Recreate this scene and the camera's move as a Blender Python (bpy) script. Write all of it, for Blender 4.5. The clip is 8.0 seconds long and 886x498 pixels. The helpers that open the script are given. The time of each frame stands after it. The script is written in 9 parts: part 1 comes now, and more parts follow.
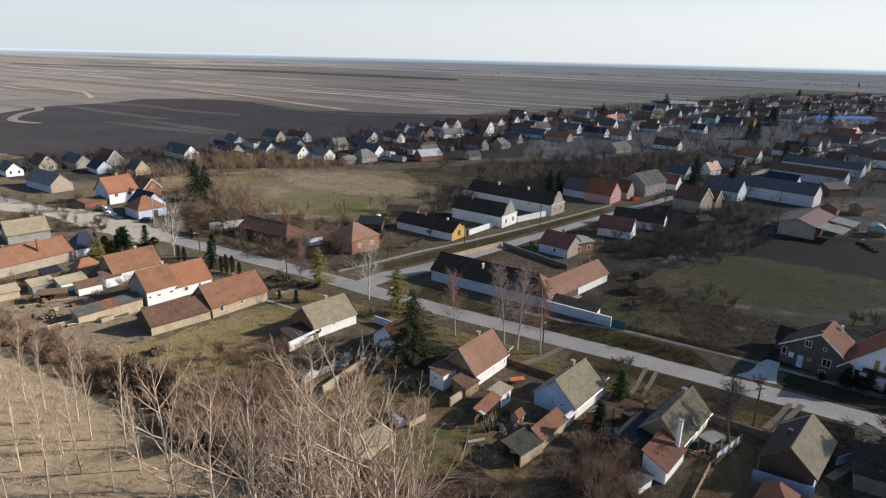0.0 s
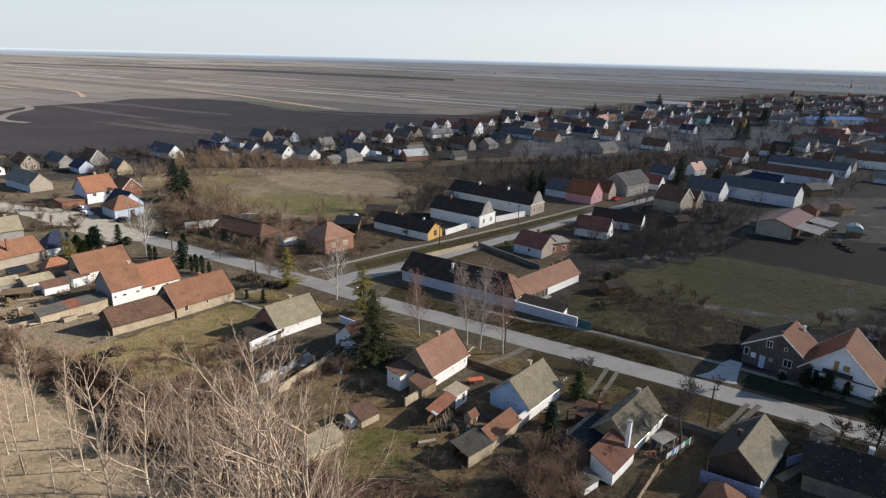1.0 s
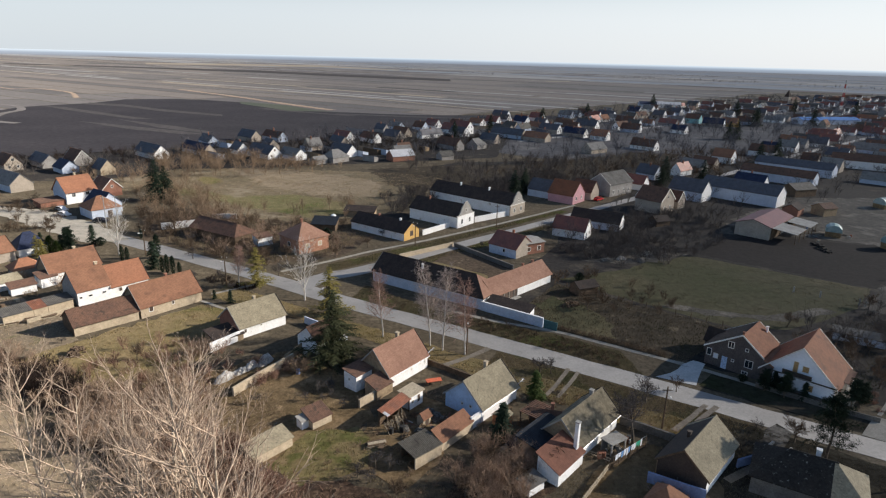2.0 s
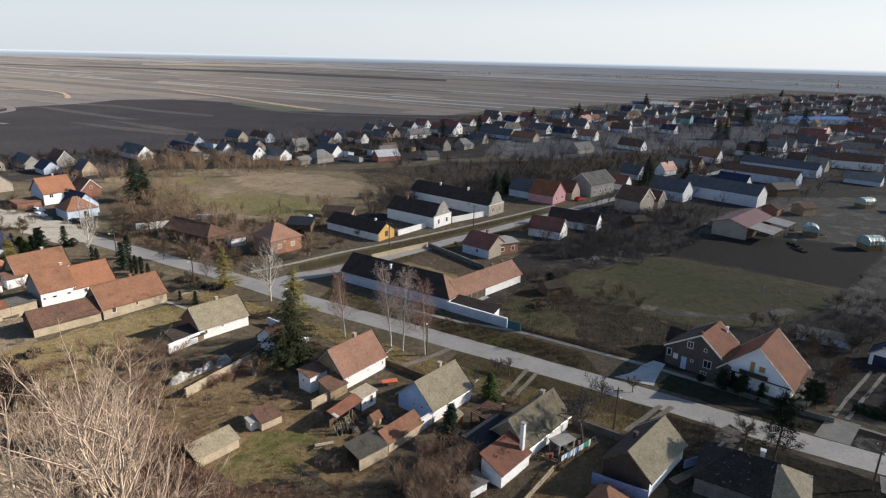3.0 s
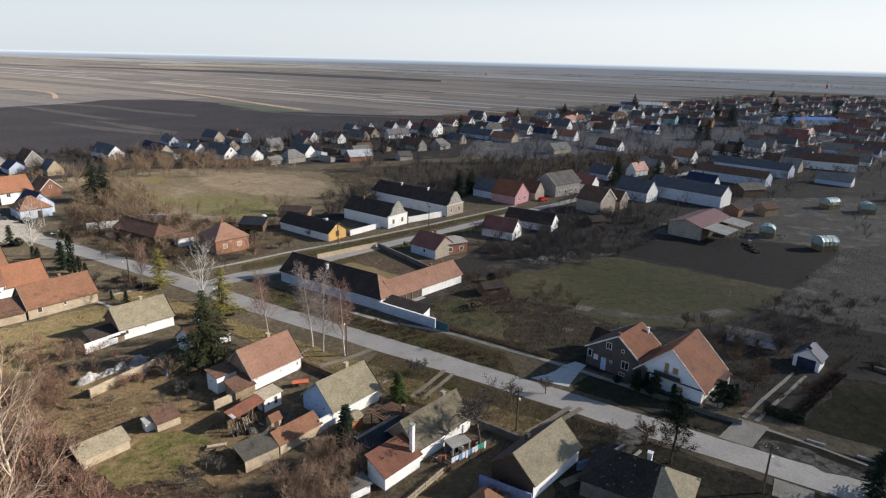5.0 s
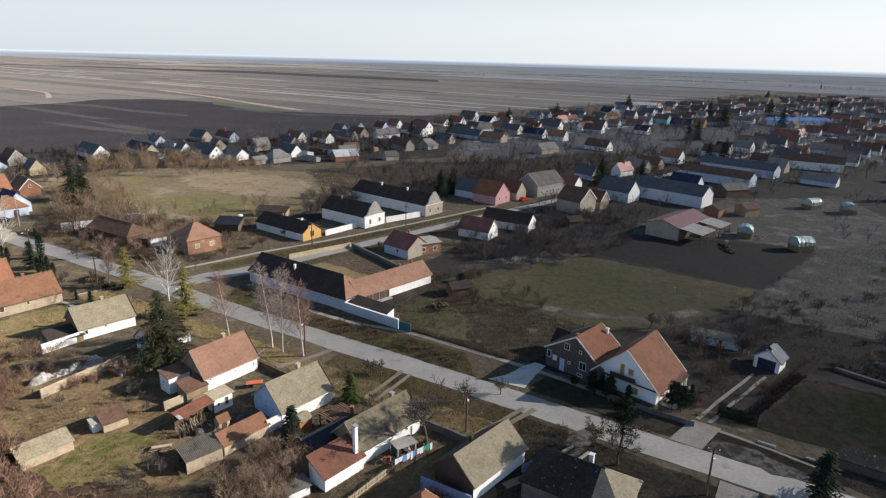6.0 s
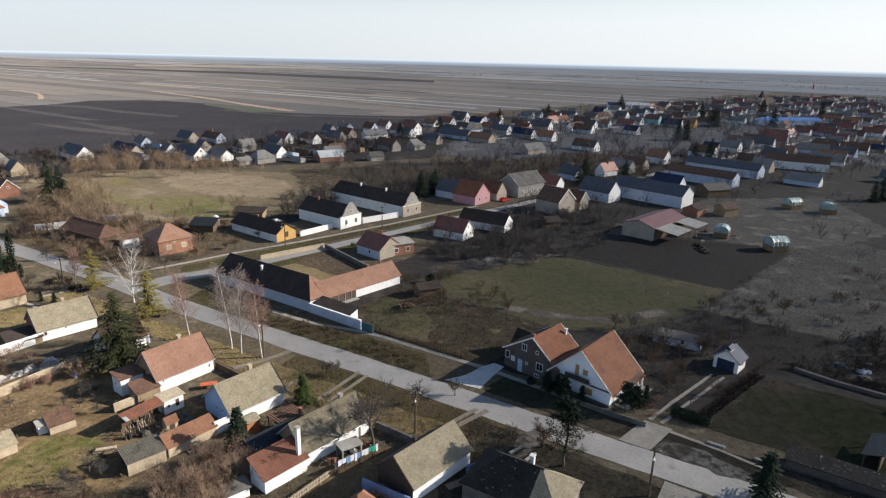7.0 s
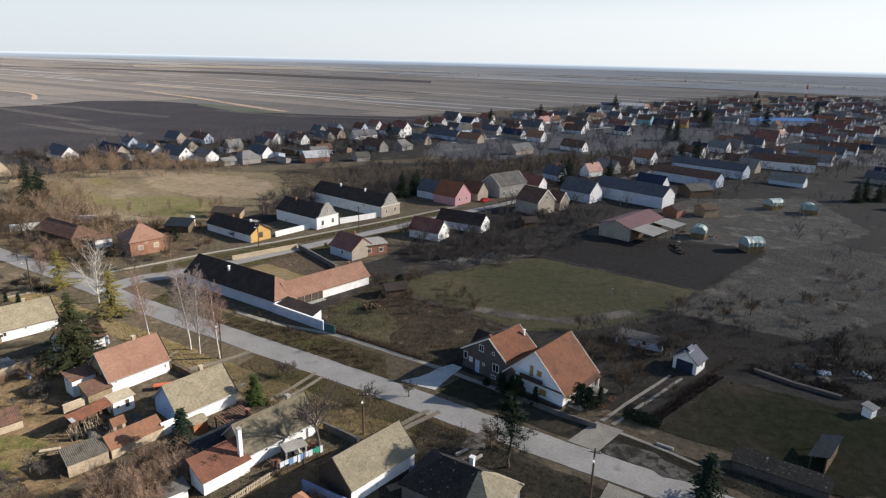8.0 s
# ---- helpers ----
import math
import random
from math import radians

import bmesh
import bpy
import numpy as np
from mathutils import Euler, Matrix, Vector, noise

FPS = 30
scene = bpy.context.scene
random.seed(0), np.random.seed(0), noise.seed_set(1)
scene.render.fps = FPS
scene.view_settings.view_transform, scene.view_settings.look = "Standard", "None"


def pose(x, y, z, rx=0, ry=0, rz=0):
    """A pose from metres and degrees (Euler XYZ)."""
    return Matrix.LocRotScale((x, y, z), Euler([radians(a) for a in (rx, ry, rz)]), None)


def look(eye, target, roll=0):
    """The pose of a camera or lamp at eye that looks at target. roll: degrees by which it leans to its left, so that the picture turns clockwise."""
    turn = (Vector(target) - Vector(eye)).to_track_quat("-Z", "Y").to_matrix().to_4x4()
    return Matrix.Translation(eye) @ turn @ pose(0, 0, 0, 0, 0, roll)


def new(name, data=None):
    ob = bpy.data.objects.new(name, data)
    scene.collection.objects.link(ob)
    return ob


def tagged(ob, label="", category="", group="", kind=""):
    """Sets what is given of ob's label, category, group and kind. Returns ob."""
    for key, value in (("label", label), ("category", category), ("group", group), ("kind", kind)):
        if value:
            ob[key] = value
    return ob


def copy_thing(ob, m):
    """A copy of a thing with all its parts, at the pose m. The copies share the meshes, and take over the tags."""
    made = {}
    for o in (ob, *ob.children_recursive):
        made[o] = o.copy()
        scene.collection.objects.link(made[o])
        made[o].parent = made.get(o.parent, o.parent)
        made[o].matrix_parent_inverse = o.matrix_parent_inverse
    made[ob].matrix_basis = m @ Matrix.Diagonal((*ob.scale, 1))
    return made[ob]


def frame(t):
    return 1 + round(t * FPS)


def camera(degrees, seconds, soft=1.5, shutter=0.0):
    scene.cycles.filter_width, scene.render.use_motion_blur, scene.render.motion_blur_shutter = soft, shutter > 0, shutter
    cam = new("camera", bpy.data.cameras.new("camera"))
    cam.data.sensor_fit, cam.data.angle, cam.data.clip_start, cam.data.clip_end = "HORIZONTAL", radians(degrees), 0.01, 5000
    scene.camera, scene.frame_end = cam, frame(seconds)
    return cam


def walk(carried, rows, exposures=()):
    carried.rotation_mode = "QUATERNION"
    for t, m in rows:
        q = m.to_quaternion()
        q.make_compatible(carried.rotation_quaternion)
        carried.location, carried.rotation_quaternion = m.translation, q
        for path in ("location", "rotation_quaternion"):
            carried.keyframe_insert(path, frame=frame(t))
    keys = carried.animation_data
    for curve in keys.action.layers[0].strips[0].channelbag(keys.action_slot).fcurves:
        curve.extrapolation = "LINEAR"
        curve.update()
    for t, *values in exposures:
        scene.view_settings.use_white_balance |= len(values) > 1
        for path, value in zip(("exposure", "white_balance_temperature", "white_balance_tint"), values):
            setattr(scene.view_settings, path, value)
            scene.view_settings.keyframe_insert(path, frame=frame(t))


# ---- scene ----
cam = camera(71.5, 8.0, 1.2)
PATH = [
    (0, (0.667, 0.357, 48.795), (0.667, 2.266, 48.197), 1.4),
    (0.5, (3.683, 0.56, 48.737), (3.685, 2.469, 48.141), 1.4),
    (1, (6.947, 0.769, 48.735), (6.952, 2.678, 48.138), 1.5),
    (1.5, (10.184, 0.996, 48.735), (10.188, 2.905, 48.139), 1.5),
    (3, (20.294, 1.525, 48.868), (20.301, 3.434, 48.273), 1.4),
    (3.5, (23.644, 1.73, 48.813), (23.65, 3.64, 48.219), 1.4),
    (4, (27.209, 1.949, 48.793), (27.215, 3.859, 48.2), 1.4),
    (4.5, (30.6, 2.13, 48.778), (30.605, 4.04, 48.185), 1.4),
    (6, (40.962, 2.819, 48.865), (40.966, 4.729, 48.272), 1.5),
    (6.5, (44.312, 2.986, 48.899), (44.318, 4.896, 48.308), 1.4),
    (7, (47.859, 3.077, 48.972), (47.865, 4.987, 48.381), 1.4),
    (7.5, (51.231, 3.182, 49.061), (51.237, 5.093, 48.47), 1.4),
    (8, (54.899, 3.386, 49.083), (54.904, 5.297, 48.493), 1.4),
]
walk(cam, [(t, look(eye, target, roll)) for t, eye, target, roll in PATH], ((0, 0.54, 6200, 10), (4, 0.57, 6200, 10), (8, 0.65, 6200, 10)))

# ---------------------------------------------------------------- light
SUN_AZ, SUN_EL = 8.0, 24.5          # degrees: direction to the sun from +x towards +y, and its height
world = bpy.data.worlds.new("sky")
scene.world = world
world.use_nodes = True
wn, wl = world.node_tree.nodes, world.node_tree.links
wn.clear()
w_out = wn.new("ShaderNodeOutputWorld")
w_bg = wn.new("ShaderNodeBackground")
w_sky = wn.new("ShaderNodeTexSky")
w_sky.sky_type = 'NISHITA'
w_sky.sun_disc = False
w_sky.sun_elevation = radians(SUN_EL)
w_sky.sun_rotation = radians(90 - SUN_AZ)
w_sky.air_density, w_sky.dust_density, w_sky.ozone_density = 1.0, 1.0, 2.0
w_co = wn.new("ShaderNodeTexCoord")
w_sep = wn.new("ShaderNodeSeparateXYZ")
wl.new(w_co.outputs["Generated"], w_sep.inputs[0])
w_low = wn.new("ShaderNodeMapRange")                     # thin haze, thickest at the horizon
w_low.interpolation_type = 'SMOOTHSTEP'
w_low.inputs["From Min"].default_value, w_low.inputs["From Max"].default_value = 0.05, 0.19
w_low.inputs["To Min"].default_value, w_low.inputs["To Max"].default_value = 0.86, 0.0
wl.new(w_sep.outputs["Z"], w_low.inputs["Value"])
w_mix = wn.new("ShaderNodeMix")
w_mix.data_type = 'RGBA'
w_dot = wn.new("ShaderNodeMapRange")                     # the haze glows towards the sun
w_dot.interpolation_type = 'SMOOTHSTEP'
w_dot.inputs["From Min"].default_value, w_dot.inputs["From Max"].default_value = -0.75, 0.75
wl.new(w_sep.outputs["X"], w_dot.inputs["Value"])
w_glow = wn.new("ShaderNodeMix")
w_glow.data_type = 'RGBA'
w_glow.inputs["A"].default_value, w_glow.inputs["B"].default_value = (6.45, 6.8, 6.95, 1), (8.1, 8.15, 8.05, 1)
wl.new(w_dot.outputs["Result"], w_glow.inputs["Factor"])
wl.new(w_glow.outputs["Result"], w_mix.inputs["B"])
wl.new(w_low.outputs["Result"], w_mix.inputs["Factor"])
wl.new(w_sky.outputs["Color"], w_mix.inputs["A"])
wl.new(w_mix.outputs["Result"], w_bg.inputs["Color"])
w_bg.inputs["Strength"].default_value = 0.08
wl.new(w_bg.outputs["Background"], w_out.inputs["Surface"])

sun_data = bpy.data.lights.new("sun", 'SUN')
sun_data.energy, sun_data.angle, sun_data.color = 5.0, radians(0.6), (1.0, 0.90, 0.77)
sun_lamp = new("sun", sun_data)
_s = Vector((math.cos(radians(SUN_EL)) * math.cos(radians(SUN_AZ)), math.cos(radians(SUN_EL)) * math.sin(radians(SUN_AZ)), math.sin(radians(SUN_EL))))
sun_lamp.matrix_world = look(_s * 300, (0, 0, 0))


# ---------------------------------------------------------------- materials
def mat(name, c1, c2, big=0.35, fine=6.0, rough=0.9, bump=0.25, mix=(0.35, 0.65), grain=0.25, metal=0.0, c3=None, spots=None, ribs=None, ribs_y=None, world_space=False, gloss=None):
    """A weathered surface: c1 and c2 in large stains, a fine grain, c3 in spots, ribs in metres along the local x (ribs_y: y)."""
    m = bpy.data.materials.new(name)
    m.use_nodes = True
    n, l = m.node_tree.nodes, m.node_tree.links
    bs = n["Principled BSDF"]
    tc = n.new("ShaderNodeTexCoord")
    inf = n.new("ShaderNodeObjectInfo")
    add = n.new("ShaderNodeVectorMath")
    add.operation = 'MULTIPLY_ADD'
    if world_space:
        geo = n.new("ShaderNodeNewGeometry")
        vec = geo.outputs["Position"]
    else:
        add.inputs[1].default_value = (37.0, 53.0, 19.0)
        l.new(inf.outputs["Random"], add.inputs[0])
        l.new(tc.outputs["Object"], add.inputs[2])
        vec = add.outputs[0]
    nb = n.new("ShaderNodeTexNoise")
    nb.inputs["Scale"].default_value, nb.inputs["Detail"].default_value, nb.inputs["Roughness"].default_value = big, 5.0, 0.62
    l.new(vec, nb.inputs["Vector"])
    rp = n.new("ShaderNodeMapRange")
    rp.inputs["From Min"].default_value, rp.inputs["From Max"].default_value = mix
    l.new(nb.outputs["Fac"], rp.inputs["Value"])
    mx = n.new("ShaderNodeMix")
    mx.data_type = 'RGBA'
    mx.inputs["A"].default_value, mx.inputs["B"].default_value = (*c1, 1), (*c2, 1)
    l.new(rp.outputs["Result"], mx.inputs["Factor"])
    col = mx.outputs["Result"]
    if c3:
        ns = n.new("ShaderNodeTexNoise")
        ns.inputs["Scale"].default_value, ns.inputs["Detail"].default_value = (spots or (1.2, 0.58))[0], 4.0
        l.new(vec, ns.inputs["Vector"])
        rs = n.new("ShaderNodeMapRange")
        rs.inputs["From Min"].default_value, rs.inputs["From Max"].default_value = (spots or (1.2, 0.58))[1], (spots or (1.2, 0.58))[1] + 0.1
        l.new(ns.outputs["Fac"], rs.inputs["Value"])
        m3 = n.new("ShaderNodeMix")
        m3.data_type = 'RGBA'
        m3.inputs["B"].default_value = (*c3, 1)
        l.new(rs.outputs["Result"], m3.inputs["Factor"])
        l.new(col, m3.inputs["A"])
        col = m3.outputs["Result"]
    nf = n.new("ShaderNodeTexNoise")
    nf.inputs["Scale"].default_value, nf.inputs["Detail"].default_value, nf.inputs["Roughness"].default_value = fine * 0.6, 7.0, 0.72
    l.new(vec, nf.inputs["Vector"])
    hs = n.new("ShaderNodeHueSaturation")
    vr = n.new("ShaderNodeMapRange")
    vr.inputs["From Min"].default_value, vr.inputs["From Max"].default_value = 0.34, 0.66
    vr.inputs["To Min"].default_value, vr.inputs["To Max"].default_value = 1 - grain * 1.3, 1 + grain * 1.3
    l.new(nf.outputs["Fac"], vr.inputs["Value"])
    l.new(vr.outputs["Result"], hs.inputs["Value"])
    l.new(col, hs.inputs["Color"])
    l.new(hs.outputs["Color"], bs.inputs["Base Color"])
    height = nf.outputs["Fac"]
    for axis, pitch in (("X", ribs), ("Y", ribs_y)):
        if pitch:
            wv = n.new("ShaderNodeTexWave")
            wv.bands_direction = axis
            wv.inputs["Scale"].default_value = 0.314 / pitch
            wv.inputs["Distortion"].default_value = 0.4
            l.new(tc.outputs["Object"], wv.inputs["Vector"])
            sm = n.new("ShaderNodeMath")
            l.new(height, sm.inputs[0])
            l.new(wv.outputs["Fac"], sm.inputs[1])
            height = sm.outputs[0]
    bp = n.new("ShaderNodeBump")
    bp.inputs["Strength"].default_value, bp.inputs["Distance"].default_value = bump, 0.05
    l.new(height, bp.inputs["Height"])
    l.new(bp.outputs["Normal"], bs.inputs["Normal"])
    bs.inputs["Roughness"].default_value, bs.inputs["Metallic"].default_value = rough, metal
    bs.inputs["Specular IOR Level"].default_value = gloss if gloss is not None else 0.3 if rough < 0.85 else 0.1
    bs.inputs["Diffuse Roughness"].default_value = 1.0 if rough >= 0.85 else 0.3
    return m


CLAY = mat("clay_tiles", (0.33, 0.172, 0.105), (0.262, 0.138, 0.086), 0.4, 4, 0.88, 0.25, c3=(0.21, 0.115, 0.075), spots=(0.6, 0.6), grain=0.14, ribs=0.25, gloss=0.12)
CLAY_BRIGHT = mat("new_clay_tiles", (0.40, 0.192, 0.112), (0.33, 0.162, 0.098), 0.4, 4, 0.88, 0.25, grain=0.14, ribs=0.25, gloss=0.12)
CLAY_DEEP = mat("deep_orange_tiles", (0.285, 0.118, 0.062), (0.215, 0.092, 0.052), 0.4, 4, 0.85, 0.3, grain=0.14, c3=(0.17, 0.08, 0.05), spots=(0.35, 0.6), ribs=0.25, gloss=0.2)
RUSSET_TILES = mat("russet_tiles", (0.235, 0.105, 0.068), (0.18, 0.082, 0.055), 0.4, 4, 0.85, 0.3, grain=0.14, ribs=0.25, gloss=0.2)
SALMON_TILES = mat("pale_salmon_tiles", (0.398, 0.236, 0.166), (0.328, 0.188, 0.131), 0.4, 4, 0.88, 0.25, c3=(0.269, 0.149, 0.103), spots=(0.6, 0.62), grain=0.14, ribs=0.25, gloss=0.12)
CLAY_OLD = mat("old_brown_tiles", (0.185, 0.105, 0.072), (0.13, 0.08, 0.06), 0.6, 5, 0.88, 0.3, c3=(0.09, 0.065, 0.05), spots=(1.1, 0.58), grain=0.2, ribs=0.25, gloss=0.15)
CLAY_DARK = mat("blackened_or_shaded_tiles", (0.074, 0.057, 0.049), (0.049, 0.040, 0.036), 0.6, 5, 0.88, 0.3, c3=(0.095, 0.062, 0.046), spots=(1.8, 0.62), grain=0.2, ribs=0.25, gloss=0.12)
SLATE = mat("grey_fibre_cement", (0.385, 0.335, 0.235), (0.305, 0.265, 0.185), 0.7, 6, 0.92, 0.3, grain=0.22, c3=(0.245, 0.212, 0.148), spots=(2.6, 0.6), gloss=0.1)
GREY_FIBRE = mat("plain_grey_fibre_cement", (0.27, 0.26, 0.245), (0.205, 0.198, 0.188), 0.6, 6, 0.92, 0.25, grain=0.18, c3=(0.16, 0.15, 0.14), spots=(1.2, 0.6), gloss=0.1)
SLATE_MOSS = mat("mossy_fibre_cement", (0.29, 0.25, 0.175), (0.175, 0.152, 0.108), 0.8, 6, 0.95, 0.25, grain=0.2, c3=(0.11, 0.10, 0.068), spots=(0.9, 0.56))
CORRUGATED = mat("corrugated_sheet", (0.125, 0.115, 0.10), (0.075, 0.07, 0.062), 0.8, 5, 0.9, 0.9, ribs=0.3, gloss=0.45)
CORR_PALE = mat("weathered_corrugated_sheet", (0.21, 0.19, 0.155), (0.14, 0.125, 0.10), 0.7, 5, 0.9, 0.5, c3=(0.10, 0.09, 0.075), spots=(0.6, 0.6))
RUST = mat("rusty_sheet", (0.26, 0.10, 0.055), (0.16, 0.075, 0.05), 0.9, 6, 0.75, 0.5, c3=(0.30, 0.22, 0.17), spots=(0.8, 0.62), ribs=0.3)
RED_SHEET = mat("red_roof_sheet", (0.13, 0.062, 0.066), (0.10, 0.052, 0.056), 0.3, 5, 0.6, 0.4, ribs=0.5)
RED_TILES = mat("red_tiles", (0.244, 0.090, 0.061), (0.171, 0.068, 0.051), 0.4, 5, 0.62, 0.5, ribs=0.25, gloss=0.45)
NAVY = mat("navy_shingles", (0.035, 0.045, 0.085), (0.025, 0.032, 0.06), 0.6, 6, 0.62, 0.3, gloss=0.12)
SHINY = mat("pale_metal_sheet", (0.42, 0.43, 0.45), (0.33, 0.34, 0.36), 0.3, 4, 0.45, 0.2, ribs=0.4)
BLUE_SHEET = mat("blue_metal_sheet", (0.05, 0.14, 0.36), (0.04, 0.11, 0.28), 0.1, 2, 0.5, 0.2)
WHITE = mat("whitewash", (0.84, 0.835, 0.82), (0.75, 0.735, 0.70), 0.5, 5, 0.9, 0.15, mix=(0.45, 0.75), grain=0.08, c3=(0.50, 0.44, 0.35), spots=(0.7, 0.66))
BRIGHT_LIME = mat("fresh_limewash", (0.86, 0.875, 0.90), (0.80, 0.81, 0.83), 0.5, 5, 0.9, 0.12, mix=(0.5, 0.8), grain=0.05)
# lighter, bluer stand-in for dark roofs far off, haze painted in
HAZE_SLATE = mat("haze_paled_slates", (0.108, 0.108, 0.120), (0.076, 0.076, 0.086), 0.5, 5, 0.7, 0.25, grain=0.2, c3=(0.096, 0.080, 0.076), spots=(0.7, 0.6), gloss=0.4)
CREAM = mat("bare_cream_plaster", (0.56, 0.47, 0.34), (0.43, 0.35, 0.25), 0.6, 5, 0.95, 0.3, grain=0.12)
ADOBE = mat("adobe", (0.36, 0.28, 0.18), (0.27, 0.20, 0.13), 0.8, 5, 0.95, 0.5, grain=0.2)
# real pale blue walls; also bluish shade painted onto white walls
PALE_BLUE_AND_SHADE = mat("pale_blue_limewash_and_shade", (0.60, 0.65, 0.73), (0.50, 0.55, 0.63), 0.6, 5, 0.9, 0.2, grain=0.1)
BLUE_PAINT = mat("blue_limewash", (0.26, 0.33, 0.50), (0.19, 0.24, 0.38), 0.6, 5, 0.9, 0.2, grain=0.12)
SKY_BLUE = mat("light_blue_limewash", (0.48, 0.62, 0.80), (0.40, 0.53, 0.70), 0.6, 5, 0.9, 0.2, grain=0.1)
YELLOW = mat("yellow_render", (0.66, 0.44, 0.16), (0.58, 0.38, 0.14), 0.4, 5, 0.9, 0.15, grain=0.08)
PINK = mat("pink_render", (0.62, 0.36, 0.38), (0.54, 0.32, 0.34), 0.4, 5, 0.9, 0.15, grain=0.08)
TEAL = mat("teal_render", (0.32, 0.55, 0.56), (0.27, 0.48, 0.50), 0.4, 5, 0.9, 0.15, grain=0.08)
GREY_WALL = mat("grey_render", (0.40, 0.38, 0.35), (0.31, 0.29, 0.27), 0.4, 5, 0.95, 0.25, grain=0.12)
TAN_WALL = mat("tan_render", (0.48, 0.415, 0.34), (0.38, 0.33, 0.27), 0.4, 5, 0.95, 0.25, grain=0.12)
BROWN_BRICK = mat("dark_brick", (0.147, 0.121, 0.108), (0.110, 0.095, 0.090), 0.6, 9, 0.9, 0.4, grain=0.25, ribs_y=0.12)
RED_BRICK = mat("red_brick", (0.35, 0.175, 0.12), (0.26, 0.135, 0.095), 0.6, 9, 0.9, 0.4, grain=0.25)
PATCHED_BRICK = mat("patched_orange_brick", (0.46, 0.255, 0.165), (0.36, 0.19, 0.125), 0.5, 7, 0.92, 0.4, grain=0.25, c3=(0.50, 0.41, 0.31), spots=(0.45, 0.58))
ORANGE_BRICK = mat("hollow_brick", (0.50, 0.21, 0.09), (0.42, 0.18, 0.085), 0.8, 9, 0.9, 0.4, grain=0.2)
CONCRETE = mat("concrete", (0.42, 0.40, 0.36), (0.32, 0.30, 0.27), 0.5, 7, 0.95, 0.3, grain=0.15)
CONCRETE_DARK = mat("stained_concrete", (0.20, 0.19, 0.17), (0.13, 0.12, 0.11), 0.5, 7, 0.95, 0.3, grain=0.2)
TIMBER = mat("weathered_timber", (0.17, 0.12, 0.08), (0.11, 0.08, 0.055), 1.0, 8, 0.9, 0.4, grain=0.25)
TIMBER_PALE = mat("pale_timber", (0.52, 0.44, 0.32), (0.40, 0.34, 0.25), 1.0, 8, 0.9, 0.3, grain=0.2)
WHITE_TRIM = mat("white_trim", (0.78, 0.76, 0.72), (0.70, 0.68, 0.63), 1.0, 8, 0.7, 0.1, grain=0.06)
DARK_TRIM = mat("dark_trim", (0.07, 0.055, 0.045), (0.05, 0.04, 0.035), 1.0, 8, 0.8, 0.2)
SHUTTER = mat("ochre_shutter", (0.42, 0.27, 0.12), (0.36, 0.23, 0.10), 1.0, 8, 0.8, 0.2, ribs_y=0.1)
DOOR_AND_GAP_DARK = mat("dark_door_and_gap_shade", (0.09, 0.06, 0.045), (0.06, 0.045, 0.035), 1.0, 8, 0.7, 0.2)
PIPE = mat("dark_iron", (0.05, 0.045, 0.042), (0.035, 0.032, 0.03), 1.0, 6, 0.7, 0.2)
DOOR_BLUE = mat("pale_blue_door", (0.45, 0.56, 0.72), (0.40, 0.50, 0.66), 1.0, 8, 0.6, 0.1)
TEAL_PAINT = mat("teal_gate_paint", (0.07, 0.17, 0.18), (0.055, 0.13, 0.14), 1.0, 8, 0.6, 0.2, ribs=0.2)
PLASTIC = mat("white_green_sheet", (0.34, 0.40, 0.39), (0.19, 0.28, 0.27), 0.5, 3, 0.5, 0.6, grain=0.12)
STRAW = mat("straw_bales", (0.30, 0.21, 0.11), (0.20, 0.14, 0.08), 0.8, 8, 0.95, 0.8, grain=0.35)
FIREWOOD = mat("stacked_firewood", (0.26, 0.19, 0.12), (0.12, 0.09, 0.06), 2.5, 9, 0.95, 0.9, grain=0.4)
RED_PLASTIC = mat("red_tabletop", (0.62, 0.16, 0.08), (0.55, 0.14, 0.07), 1.0, 5, 0.5, 0.1)
LINEN = mat("white_linen", (0.75, 0.77, 0.80), (0.66, 0.68, 0.72), 1.5, 5, 0.9, 0.3, grain=0.08)
LINEN_BLUE = mat("blue_linen", (0.20, 0.36, 0.60), (0.16, 0.30, 0.52), 1.5, 5, 0.9, 0.3, grain=0.1)
LINEN_GREEN = mat("green_linen", (0.06, 0.40, 0.26), (0.05, 0.32, 0.22), 1.5, 5, 0.9, 0.3, grain=0.1)
CAR_WHITE = mat("white_car_paint", (0.75, 0.75, 0.75), (0.72, 0.72, 0.72), 0.5, 5, 0.25, 0.02, grain=0.03)
CAR_DARK = mat("dark_car_paint", (0.03, 0.035, 0.045), (0.03, 0.03, 0.04), 0.5, 5, 0.25, 0.02, grain=0.03)
CAR_RED = mat("red_car_paint", (0.42, 0.03, 0.03), (0.38, 0.03, 0.03), 0.5, 5, 0.25, 0.02, grain=0.03)
TYRE = mat("tyre_rubber", (0.03, 0.03, 0.03), (0.025, 0.025, 0.025), 2, 8, 0.8, 0.1)
STEEL = mat("galvanised_steel", (0.45, 0.46, 0.47), (0.38, 0.39, 0.40), 1, 6, 0.5, 0.1, metal=0.6)
MAST_RED = mat("red_mast_paint", (0.45, 0.06, 0.05), (0.38, 0.06, 0.05), 0.3, 3, 0.6, 0.1)
GLASS = mat("window_glass", (0.03, 0.035, 0.045), (0.02, 0.025, 0.03), 0.5, 2, 0.08, 0.0, grain=0.05)
